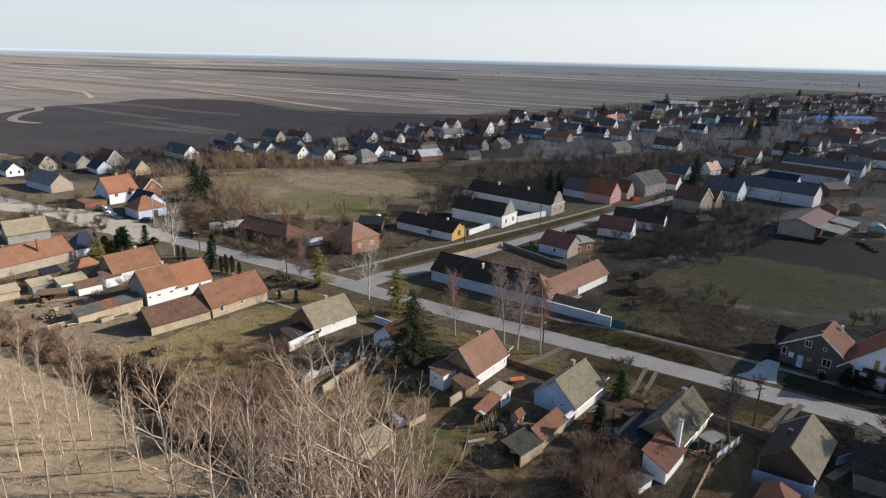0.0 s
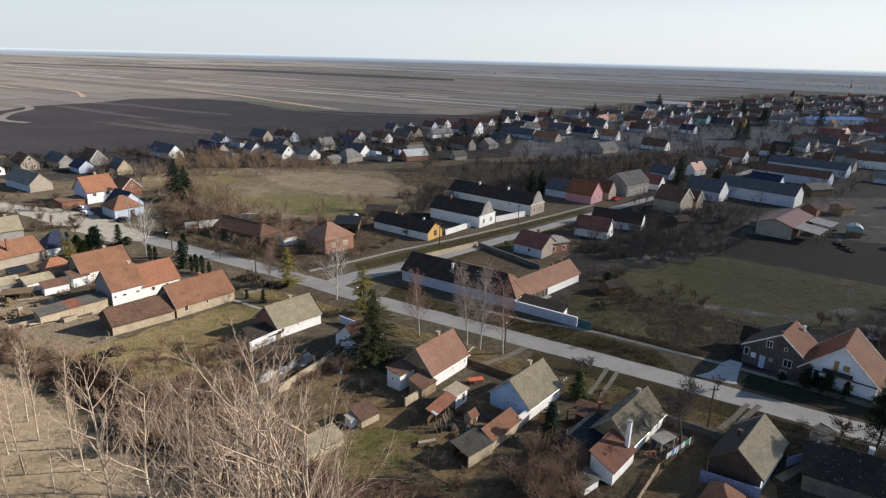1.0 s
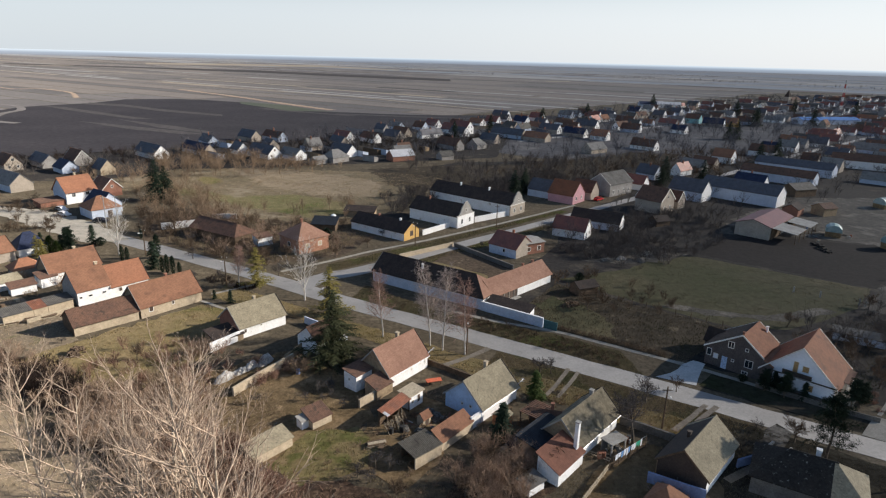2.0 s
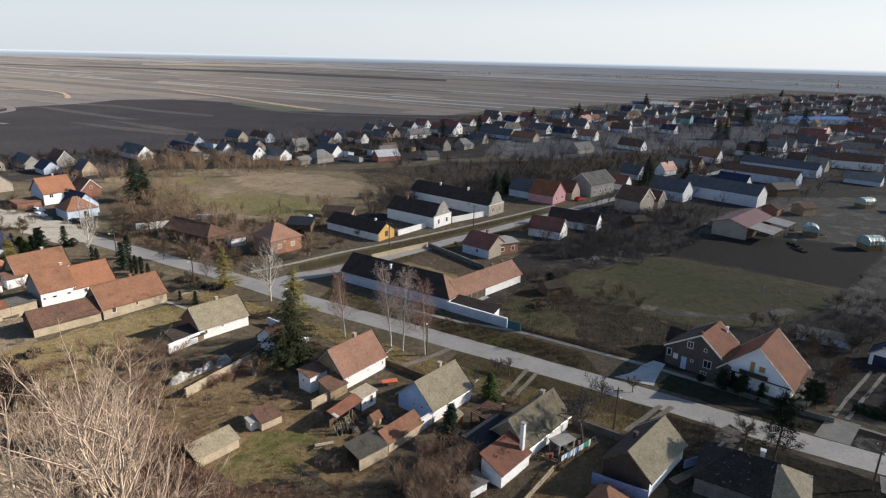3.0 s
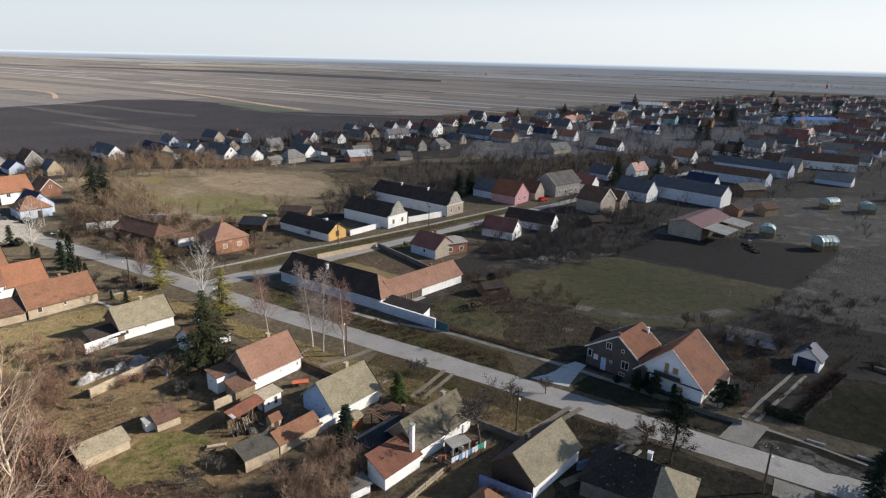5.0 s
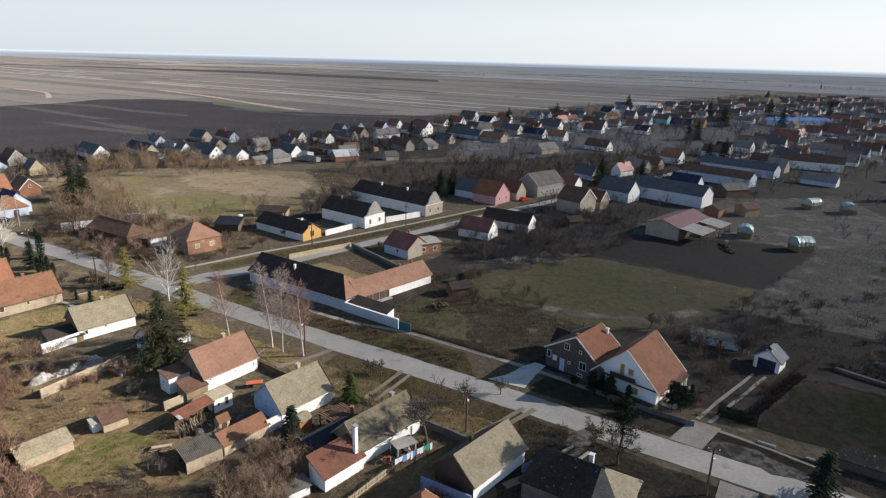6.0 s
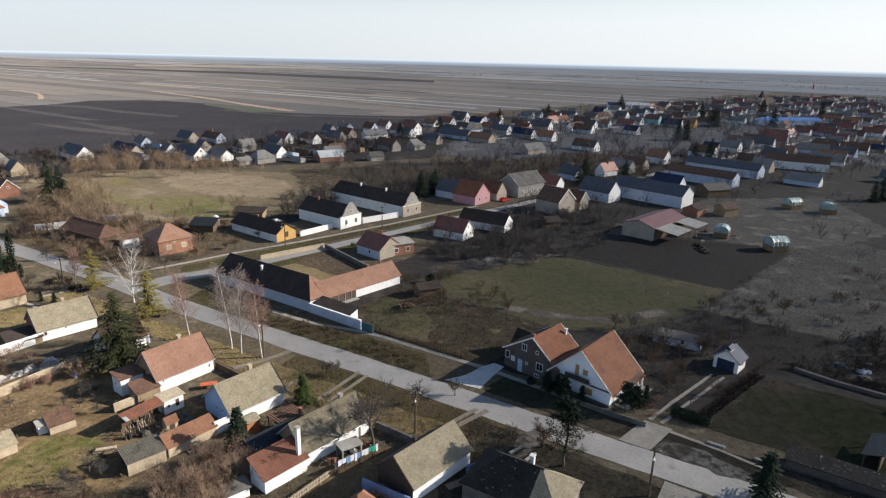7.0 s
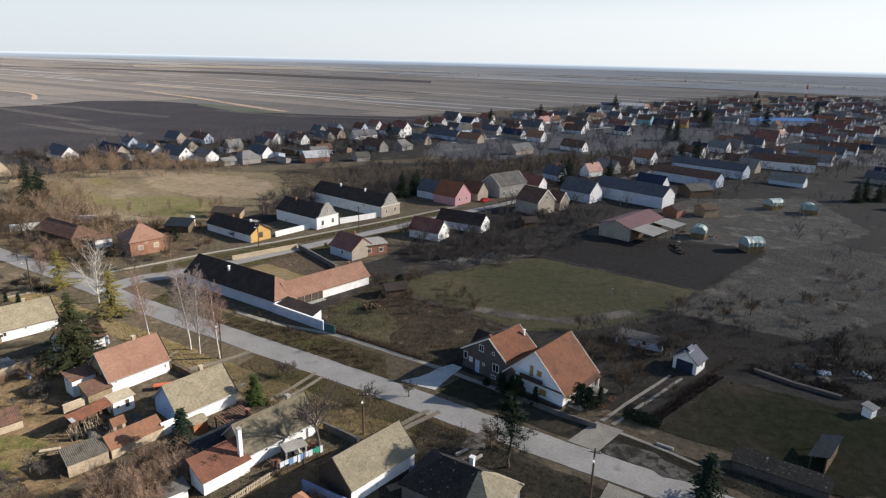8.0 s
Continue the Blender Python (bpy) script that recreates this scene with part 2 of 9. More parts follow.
ROAD = mat("worn_asphalt", (0.285, 0.272, 0.255), (0.223, 0.214, 0.201), 0.16, 4, 0.62, 0.15, grain=0.12, c3=(0.180, 0.171, 0.157), spots=(0.22, 0.62), world_space=True, gloss=0.5)
PALE_SLAB = mat("pale_driveway_concrete", (0.56, 0.55, 0.53), (0.46, 0.45, 0.43), 0.4, 5, 0.9, 0.2, grain=0.12, c3=(0.34, 0.33, 0.31), spots=(0.5, 0.6), world_space=True)
PAVING = mat("pavement_slabs", (0.36, 0.33, 0.28), (0.27, 0.25, 0.21), 0.5, 6, 0.95, 0.25, grain=0.15, world_space=True)
DIRT = mat("bare_track", (0.257, 0.221, 0.177), (0.176, 0.152, 0.121), 0.4, 5, 0.95, 0.4, grain=0.2, world_space=True)
GRASS = mat("winter_grass", (0.062, 0.056, 0.030), (0.088, 0.070, 0.043), 0.13, 1.6, 0.95, 0.6, grain=0.25, c3=(0.08, 0.086, 0.032), spots=(0.09, 0.52), world_space=True, gloss=0.0)
LAWN = mat("green_lawn", (0.060, 0.062, 0.029), (0.084, 0.075, 0.042), 0.04, 1.2, 0.95, 0.5, grain=0.22, c3=(0.119, 0.100, 0.056), spots=(0.03, 0.56), world_space=True)
YARD = mat("trodden_yard", (0.212, 0.151, 0.086), (0.131, 0.094, 0.054), 0.22, 2.6, 0.95, 0.6, grain=0.3, c3=(0.273, 0.199, 0.118), spots=(0.35, 0.57), world_space=True, gloss=0.0)
DRY = mat("dry_meadow", (0.285, 0.225, 0.152), (0.22, 0.175, 0.118), 0.12, 1.8, 0.95, 0.5, grain=0.2, c3=(0.18, 0.142, 0.088), spots=(0.3, 0.58), world_space=True)
WEEDS = mat("weedy_fallow", (0.069, 0.054, 0.036), (0.048, 0.038, 0.026), 0.2, 1.5, 0.95, 0.8, grain=0.35, c3=(0.150, 0.121, 0.079), spots=(0.35, 0.6), world_space=True)
PLOUGH = mat("ploughed_soil", (0.020, 0.0175, 0.017), (0.027, 0.023, 0.0215), 0.05, 1.2, 0.95, 0.8, grain=0.25, world_space=True)
SOIL_PALE = mat("harrowed_soil", (0.185, 0.169, 0.157), (0.152, 0.139, 0.13), 0.02, 0.4, 0.95, 0.5, grain=0.15, world_space=True)
STUBBLE = mat("stubble_field", (0.222, 0.193, 0.168), (0.19, 0.168, 0.148), 0.02, 0.4, 0.95, 0.5, grain=0.15, world_space=True)
WHEAT = mat("winter_wheat", (0.085, 0.10, 0.07), (0.105, 0.108, 0.082), 0.03, 0.5, 0.95, 0.4, grain=0.15, world_space=True)
FAR_SOIL = mat("far_ploughland", (0.15, 0.137, 0.13), (0.125, 0.115, 0.11), 0.015, 0.3, 0.95, 0.4, grain=0.12, world_space=True)
GROUND = mat("open_ground", (0.125, 0.10, 0.066), (0.08, 0.066, 0.046), 0.08, 1.8, 0.95, 0.6, grain=0.35, c3=(0.15, 0.122, 0.083), spots=(0.22, 0.57), world_space=True)
DISTANCE = bpy.data.materials.new("hazy_distance")               # far tree belts; haze painted as a glow that pales upwards into the sky
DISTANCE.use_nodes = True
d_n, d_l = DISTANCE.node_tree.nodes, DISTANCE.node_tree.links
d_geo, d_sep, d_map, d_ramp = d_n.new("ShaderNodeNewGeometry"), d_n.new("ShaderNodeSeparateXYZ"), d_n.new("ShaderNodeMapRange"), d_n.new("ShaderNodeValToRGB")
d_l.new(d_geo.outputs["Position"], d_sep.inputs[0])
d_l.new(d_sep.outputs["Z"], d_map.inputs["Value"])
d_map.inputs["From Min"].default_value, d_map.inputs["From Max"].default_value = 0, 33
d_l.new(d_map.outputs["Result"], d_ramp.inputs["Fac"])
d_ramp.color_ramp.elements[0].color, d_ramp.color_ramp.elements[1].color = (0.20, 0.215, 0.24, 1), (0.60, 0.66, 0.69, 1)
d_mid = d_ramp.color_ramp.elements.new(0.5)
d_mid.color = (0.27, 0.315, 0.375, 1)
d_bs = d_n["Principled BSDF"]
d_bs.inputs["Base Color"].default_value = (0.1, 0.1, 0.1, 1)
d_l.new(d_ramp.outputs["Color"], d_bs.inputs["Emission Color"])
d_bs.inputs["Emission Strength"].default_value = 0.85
# bluer land for the far plain: distance haze mixed into the colour
HAZE_BLUE_FAR = mat("far_haze_blue_land", (0.245, 0.258, 0.278), (0.215, 0.226, 0.244), 0.004, 0.05, 0.95, 0.1, grain=0.1, world_space=True)
# far gardens: the bluish grey in the soil colour stands for haze
VILLAGE_SOIL = mat("haze_grey_village_land", (0.105, 0.102, 0.106), (0.075, 0.073, 0.077), 0.05, 0.6, 0.95, 0.5, grain=0.35, c3=(0.14, 0.133, 0.128), spots=(0.04, 0.57), world_space=True)
STRIPE = mat("damp_stripe", (0.085, 0.077, 0.074), (0.068, 0.062, 0.060), 0.03, 0.5, 0.95, 0.4, grain=0.2, world_space=True)
# leaf litter; its dark tone also paints the shade in gaps under scrub
LITTER_SHADE = mat("leaf_litter_and_shade", (0.085, 0.055, 0.038), (0.05, 0.035, 0.026), 0.5, 3, 0.95, 0.8, grain=0.5, c3=(0.13, 0.09, 0.06), spots=(0.9, 0.58), world_space=True)
GREEN_PATCH = mat("green_winter_grass", (0.149, 0.135, 0.050), (0.198, 0.147, 0.079), 0.2, 1.6, 0.95, 0.6, grain=0.25, c3=(0.110, 0.109, 0.036), spots=(0.3, 0.52), world_space=True)
BED = mat("dug_garden_bed", (0.17, 0.135, 0.098), (0.12, 0.095, 0.07), 0.3, 3, 0.95, 0.8, grain=0.5, c3=(0.235, 0.195, 0.145), spots=(0.8, 0.58), world_space=True)
OLD_GARDEN = mat("overgrown_garden_soil", (0.118, 0.086, 0.058), (0.078, 0.059, 0.042), 0.2, 2, 0.95, 0.6, grain=0.35, c3=(0.157, 0.121, 0.080), spots=(0.3, 0.58), world_space=True)
DUST = mat("dusty_trodden_ground", (0.225, 0.178, 0.125), (0.15, 0.12, 0.085), 0.25, 3, 0.95, 0.6, grain=0.35, c3=(0.13, 0.115, 0.065), spots=(0.4, 0.58), world_space=True)
STRAW_FAR = mat("straw_strip", (0.34, 0.285, 0.215), (0.29, 0.245, 0.19), 0.02, 0.3, 0.95, 0.2, grain=0.12, world_space=True)
DARK_FAR = mat("dark_strip", (0.075, 0.066, 0.062), (0.06, 0.054, 0.052), 0.02, 0.3, 0.95, 0.2, grain=0.12, world_space=True)
MOIST = mat("moist_ploughland", (0.036, 0.033, 0.036), (0.048, 0.043, 0.046), 0.02, 0.6, 0.95, 0.6, grain=0.2, world_space=True)
# paler and greyer far farmland, with haze put into the base colour
HAZE_PALE_FAR = mat("pale_hazed_farmland", (0.335, 0.32, 0.30), (0.285, 0.275, 0.262), 0.004, 0.05, 0.95, 0.1, grain=0.1, world_space=True)
HAZE_GREY_FAR = mat("grey_hazed_farmland", (0.275, 0.268, 0.264), (0.24, 0.235, 0.235), 0.004, 0.05, 0.95, 0.1, grain=0.1, world_space=True)
MEADOW = mat("olive_meadow", (0.135, 0.112, 0.07), (0.19, 0.15, 0.098), 0.05, 0.7, 0.95, 0.6, grain=0.25, c3=(0.235, 0.195, 0.135), spots=(0.06, 0.57), world_space=True)
DIM_VERGE = mat("trodden_dim_verge", (0.076, 0.060, 0.032), (0.101, 0.075, 0.045), 0.2, 2.0, 0.95, 0.5, grain=0.25, c3=(0.055, 0.053, 0.022), spots=(0.16, 0.53), world_space=True)
YARD_CONCRETE = mat("broken_yard_concrete", (0.27, 0.245, 0.21), (0.16, 0.145, 0.12), 0.45, 4, 0.95, 0.6, grain=0.35, c3=(0.11, 0.095, 0.075), spots=(0.5, 0.56), world_space=True)
# brighter, warmer grass for the left: sunlight put into the colour
LAWN_WARM = mat("sunlit_lawn", (0.186, 0.148, 0.071), (0.232, 0.175, 0.096), 0.14, 1.6, 0.95, 0.5, grain=0.2, c3=(0.135, 0.122, 0.046), spots=(0.10, 0.54), world_space=True)
DARK_GROUND = mat("dark_garden_soil", (0.045, 0.040, 0.035), (0.029, 0.026, 0.025), 0.05, 1.6, 0.95, 0.7, grain=0.35, c3=(0.075, 0.064, 0.050), spots=(0.10, 0.57), world_space=True)
FALLOW = mat("pale_fallow", (0.113, 0.101, 0.084), (0.077, 0.069, 0.059), 0.10, 1.2, 0.95, 0.6, grain=0.3, c3=(0.166, 0.148, 0.121), spots=(0.16, 0.55), world_space=True)
# darker lawn copy for the right, backlit dimness put into the colour
DIM_LAWN = mat("dim_lawn", (0.036, 0.040, 0.022), (0.049, 0.044, 0.033), 0.08, 1.2, 0.95, 0.6, grain=0.25, c3=(0.071, 0.059, 0.046), spots=(0.07, 0.56), world_space=True, gloss=0.0)
TAR_SHEET = mat("dark_tarred_sheet", (0.030, 0.034, 0.042), (0.022, 0.025, 0.03), 0.5, 5, 0.62, 0.5, ribs=0.3, gloss=0.12)
# right-hand verges greyed and darkened in colour to look backlit
GREY_VERGE = mat("backlit_grey_verge", (0.051, 0.046, 0.036), (0.034, 0.031, 0.025), 0.25, 2.2, 0.95, 0.6, grain=0.35, c3=(0.072, 0.065, 0.049), spots=(0.22, 0.56), world_space=True, gloss=0.0)
CHURNED = mat("churned_grey_mud", (0.139, 0.129, 0.114), (0.045, 0.041, 0.035), 0.35, 2.6, 0.9, 0.8, mix=(0.44, 0.58), grain=0.3, c3=(0.034, 0.031, 0.026), spots=(0.7, 0.52), world_space=True)
LICHEN = mat("lichen_spotted_tiles", (0.050, 0.046, 0.041), (0.032, 0.030, 0.028), 0.5, 6, 0.95, 0.4, grain=0.3, c3=(0.24, 0.235, 0.215), spots=(2.6, 0.63))
BARK = mat("grey_bark", (0.16, 0.13, 0.10), (0.11, 0.09, 0.07), 2.0, 8, 0.95, 0.4)
BARK_PALE = mat("pale_poplar_bark", (0.60, 0.50, 0.385), (0.42, 0.34, 0.25), 1.0, 6, 0.95, 0.3)
POPLAR_TWIG = mat("tan_poplar_twigs", (0.558, 0.437, 0.331), (0.419, 0.322, 0.239), 0.8, 6, 0.95, 0.2)
BARK_BIRCH = mat("birch_bark", (0.66, 0.62, 0.56), (0.50, 0.46, 0.41), 1.5, 5, 0.9, 0.3, c3=(0.08, 0.07, 0.06), spots=(3.0, 0.62))
TWIG_RED = mat("reddish_birch_twigs", (0.30, 0.18, 0.13), (0.24, 0.145, 0.105), 1.0, 6, 0.95, 0.2)
TWIG = mat("brown_twigs", (0.15, 0.105, 0.07), (0.11, 0.08, 0.055), 0.6, 6, 0.95, 0.2)
TWIG_GREY = mat("grey_twigs", (0.13, 0.112, 0.10), (0.09, 0.078, 0.072), 0.6, 6, 0.95, 0.2)
BIRCH_TWIG = mat("pale_birch_twigs", (0.407, 0.265, 0.209), (0.308, 0.196, 0.152), 1.0, 6, 0.95, 0.2)
PALE_TWIG = mat("chalky_birch_twigs", (0.48, 0.40, 0.35), (0.36, 0.29, 0.25), 1.0, 6, 0.95, 0.2)
TWIG_BUSH = mat("brown_bush_twigs", (0.378, 0.265, 0.184), (0.270, 0.190, 0.135), 0.6, 6, 0.95, 0.2)
# twigs of far trees, paled and greyed in colour as distance haze
TWIG_HAZE = mat("haze_grey_twigs", (0.155, 0.15, 0.16), (0.105, 0.102, 0.11), 0.6, 6, 0.95, 0.2)
TWIG_TAN = mat("tan_twigs", (0.35, 0.25, 0.165), (0.25, 0.18, 0.12), 0.6, 6, 0.95, 0.2)
NEEDLES = mat("spruce_needles", (0.040, 0.048, 0.022), (0.062, 0.062, 0.030), 1.2, 7, 0.9, 0.3)
NEEDLES_BLUE = mat("dark_needles", (0.018, 0.030, 0.020), (0.028, 0.042, 0.024), 1.2, 7, 0.9, 0.3)
NEEDLES_YELLOW = mat("yellow_green_needles", (0.24, 0.195, 0.055), (0.16, 0.14, 0.042), 1.2, 7, 0.9, 0.3)
DARK_SCRUB = mat("bramble_stems", (0.055, 0.038, 0.030), (0.035, 0.026, 0.022), 0.6, 6, 0.95, 0.2)
THUJA = mat("thuja_foliage", (0.06, 0.085, 0.022), (0.045, 0.065, 0.02), 1.5, 7, 0.9, 0.3)
BLADE_OLIVE = mat("olive_grass_blades", (0.307, 0.240, 0.100), (0.392, 0.290, 0.152), 0.25, 3, 0.9, 0.0, grain=0.3, c3=(0.212, 0.180, 0.062), spots=(0.10, 0.55))
BLADE_DIM = mat("brown_grass_blades", (0.120, 0.099, 0.064), (0.166, 0.132, 0.083), 0.25, 3, 0.9, 0.0, grain=0.3, c3=(0.078, 0.080, 0.039), spots=(0.12, 0.54))
BLADE_GREEN = mat("green_grass_blades", (0.172, 0.160, 0.053), (0.253, 0.189, 0.089), 0.15, 3, 0.9, 0.0, grain=0.3, c3=(0.287, 0.204, 0.116), spots=(0.05, 0.57))
BLADE_FIELD = mat("field_grass_blades", (0.10, 0.105, 0.05), (0.135, 0.12, 0.07), 0.06, 3, 0.9, 0.0, grain=0.25, c3=(0.17, 0.145, 0.09), spots=(0.04, 0.57))
BLADE_DULL = mat("dull_green_grass_blades", (0.085, 0.095, 0.045), (0.12, 0.115, 0.065), 0.15, 3, 0.9, 0.0, grain=0.25)
BLADE_TRODDEN = mat("trodden_grass_blades", (0.215, 0.175, 0.095), (0.27, 0.212, 0.128), 0.12, 2, 0.9, 0.0, grain=0.22, c3=(0.155, 0.142, 0.066), spots=(0.08, 0.55))
BLADE_STRAW = mat("straw_grass_blades", (0.46, 0.36, 0.235), (0.35, 0.27, 0.17), 0.2, 3, 0.9, 0.0, grain=0.25, c3=(0.27, 0.22, 0.11), spots=(0.1, 0.56))
BLADE_PALE = mat("pale_weed_blades", (0.29, 0.265, 0.22), (0.20, 0.18, 0.145), 0.2, 3, 0.9, 0.0, grain=0.3)
OLIVE_FIELD = mat("olive_grassland", (0.140, 0.132, 0.056), (0.175, 0.150, 0.078), 0.06, 0.8, 0.95, 0.5, grain=0.2, c3=(0.115, 0.118, 0.042), spots=(0.05, 0.55), world_space=True)
RUSSET_FAR = mat("russet_field_edge", (0.40, 0.30, 0.215), (0.33, 0.25, 0.185), 0.02, 0.3, 0.95, 0.2, grain=0.12, world_space=True)
RUBBLE = mat("white_rubble", (0.56, 0.54, 0.51), (0.40, 0.37, 0.33), 1.0, 5, 0.9, 0.5)


# ---------------------------------------------------------------- builders
class Shape:
    """Vertices and faces of one mesh."""
    def __init__(self):
        self.v, self.f, self.k = [], [], []

    def face(self, pts, k=0):
        i = len(self.v)
        self.v += [tuple(p) for p in pts]
        self.f.append(tuple(range(i, i + len(pts))))
        self.k.append(k)

    def hull(self, bottom, top, k=0):
        """A closed solid between two outlines of as many points, anticlockwise from above."""
        i, n = len(self.v), len(bottom)
        self.v += [tuple(p) for p in bottom] + [tuple(p) for p in top]
        self.f.append(tuple(range(i + n - 1, i - 1, -1)))
        self.f.append(tuple(range(i + n, i + 2 * n)))
        for a in range(n):
            b = (a + 1) % n
            self.f.append((i + a, i + b, i + n + b, i + n + a))
        self.k += [k] * (n + 2)
        return self

    def box(self, x0, y0, z0, x1, y1, z1, k=0):
        q = [(x0, y0), (x1, y0), (x1, y1), (x0, y1)]
        return self.hull([(x, y, z0) for x, y in q], [(x, y, z1) for x, y in q], k)

    def rod(self, a, b, r0, r1=None, sides=6, k=0):
        a, b = Vector(a), Vector(b)
        d = (b - a).normalized()
        u = d.orthogonal().normalized()
        w = d.cross(u)
        r1 = r0 if r1 is None else r1
        ring = lambda c, r: [c + (u * math.cos(t) + w * math.sin(t)) * r for t in (2 * math.pi * i / sides for i in range(sides))]
        return self.hull(ring(a, r0), ring(b, r1), k)

    def mesh(self, name, *mats):
        me = bpy.data.meshes.new(name)
        me.from_pydata(self.v, [], self.f)
        for m in mats:
            me.materials.append(m)
        if len(mats) > 1:
            me.polygons.foreach_set("material_index", self.k)
        me.update()
        return me


def thing(name, x, y, rz=0.0, z=0.0, label="", category="", group="", kind=""):
    ob = new(name)
    ob.empty_display_size = 0.3
    ob.matrix_world = pose(x, y, z, 0, 0, rz)
    return tagged(ob, label, category, group, kind)


def part(name, shape, material, parent, label=""):
    mats = material if isinstance(material, tuple) else (material,)
    ob = new(name, shape.mesh(name, *mats))
    ob.parent = parent
    return tagged(ob, label)


def unit(h):
    return Vector((math.cos(radians(h)), math.sin(radians(h)), 0))


HOUSES = []


def window(parent, x, y, z, w, h, side, frame_mat, pane_mat=None):
    """A framed window on a wall: side 's' faces -y, 'n' +y, 'e' +x, 'w' -x; x, y is its middle on the wall's face, z its sill."""
    def place(a0, a1, d0, d1, z0, z1, s):
        if side in "sn":
            sg = -1 if side == "s" else 1
            ya, yb = sorted((y + sg * d0, y + sg * d1))
            s.box(x + a0, ya, z0, x + a1, yb, z1)
        else:
            sg = 1 if side == "e" else -1
            xa, xb = sorted((x + sg * d0, x + sg * d1))
            s.box(xa, y + a0, z0, xb, y + a1, z1)
    f, t = Shape(), 0.09
    place(-w / 2, w / 2, -0.05, 0.05, z, z + t, f)
    place(-w / 2, w / 2, -0.05, 0.05, z + h - t, z + h, f)
    place(-w / 2, -w / 2 + t, -0.05, 0.046, z + t, z + h - t, f)
    place(w / 2 - t, w / 2, -0.05, 0.046, z + t, z + h - t, f)
    if w > 0.9 and pane_mat is None:
        place(-0.03, 0.03, -0.05, 0.042, z + t, z + h - t, f)
    fr = part("window", f, frame_mat, parent)
    g = Shape()
    place(-w / 2 + t, w / 2 - t, -0.05, 0.02, z + t, z + h - t, g)
    part("pane", g, pane_mat or GLASS, fr)


def house(name, ax, ay, heading, L, W, eave, ridge, wall, roof, label, gable=None, over=0.35, hip=(0, 0), chimneys=(), windows=(), doors=(), trim=None, cap=True, category="house", group="", centre=False, frame_mat=None, shift=0.0, gutter=False, hip_roof=None, left_roof=None, left_eave=None):
    """A house with a pitched roof. (ax, ay): the corner from which it runs L along heading and W to the left; its ridge runs along.
    hip: how far the ridge stops short of each end. shift: the ridge's offset across. chimneys: (x, y, size, top). windows, doors:
    (side, position along the wall from its middle, sill, width, height[, pane])."""
    # far dark roofs take a paler, bluer copy: haze put into the colour
    if ay > 205 and roof in (CLAY_DARK, SLATE):
        roof = HAZE_SLATE if roof is CLAY_DARK else GREY_FIBRE
    if ay > 235:                     # the back streets have lower, narrower houses
        W, eave, ridge = W * 0.9, eave * 0.86, ridge * 0.86
    u, n = unit(heading), unit(heading + 90)
    c = Vector((ax, ay, 0)) if centre else Vector((ax, ay, 0)) + u * L / 2 + n * W / 2
    HOUSES.append((c.x, c.y, max(L, W) / 2))
    t = thing(name, c.x, c.y, heading, 0, label, category, group)
    hl, hw, sh = L / 2, W / 2, shift
    el = left_eave or eave
    b = Shape()
    ends = []
    for x, h in ((-hl, hip[0]), (hl, hip[1])):
        ends.append([(x, -hw, 0), (x, hw, 0), (x, hw, el)] + ([] if h else [(x, sh, ridge)]) + [(x, -hw, eave)])
    b.face(ends[0][::-1], 1)
    b.face(ends[1], 1)
    b.face([(-hl, -hw, 0), (hl, -hw, 0), (hl, -hw, eave), (-hl, -hw, eave)])
    b.face([(hl, hw, 0), (-hl, hw, 0), (-hl, hw, el), (hl, hw, el)])
    b.face([(-hl, -hw, eave), (hl, -hw, eave), (hl, hw, el), (-hl, hw, el)])
    part("wall", b, (wall, gable or wall), t)
    # roof slab, with its overhang on the line of the slope
    sl, sr = (ridge - eave) / (hw + sh), (ridge - el) / (hw - sh)
    th, ox = 0.16, over * 0.6
    zl, zr = eave - over * sl, el - over * sr
    r0, r1 = -hl - ox + (hip[0] + ox if hip[0] else 0), hl + ox - (hip[1] + ox if hip[1] else 0)
    x0, x1 = -hl - (over if hip[0] else ox), hl + (over if hip[1] else ox)
    y0, y1 = -hw - over, hw + over
    r = Shape()
    tops = [(x0, y0, zl + th), (x1, y0, zl + th), (x1, y1, zr + th), (x0, y1, zr + th), (r0, sh, ridge + th), (r1, sh, ridge + th)]
    lows = [(x, y, z - th + 0.01) for x, y, z in tops]
    for q in ((0, 1, 5, 4), (2, 3, 4, 5), (1, 2, 5), (3, 0, 4)):
        if len(q) == 4 or (hip[1] if q[0] == 1 else hip[0]):
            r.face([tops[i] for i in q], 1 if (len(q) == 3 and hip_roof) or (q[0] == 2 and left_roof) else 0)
            r.face([lows[i] for i in q[::-1]])
    loop = [0, 1] + ([5] if not hip[1] else []) + [2, 3] + ([4] if not hip[0] else [])
    for a, bb in zip(loop, loop[1:] + loop[:1]):
        r.face([lows[a], lows[bb], tops[bb], tops[a]])
    rf = part("roof", r, (roof, hip_roof or left_roof) if hip_roof or left_roof else roof, t)
    if cap and L > 5:
        rc = Shape()
        rc.hull([(r0, sh - 0.13, ridge + th - 0.05), (r1, sh - 0.13, ridge + th - 0.05), (r1, sh + 0.13, ridge + th - 0.05), (r0, sh + 0.13, ridge + th - 0.05)],
                [(r0, sh - 0.05, ridge + th + 0.07), (r1, sh - 0.05, ridge + th + 0.07), (r1, sh + 0.05, ridge + th + 0.07), (r0, sh + 0.05, ridge + th + 0.07)])
        part("ridge_cap", rc, roof, rf)
    if trim:
        for x, xs, h in ((x0, -1, hip[0]), (x1, 1, hip[1])):
            if h:
                continue
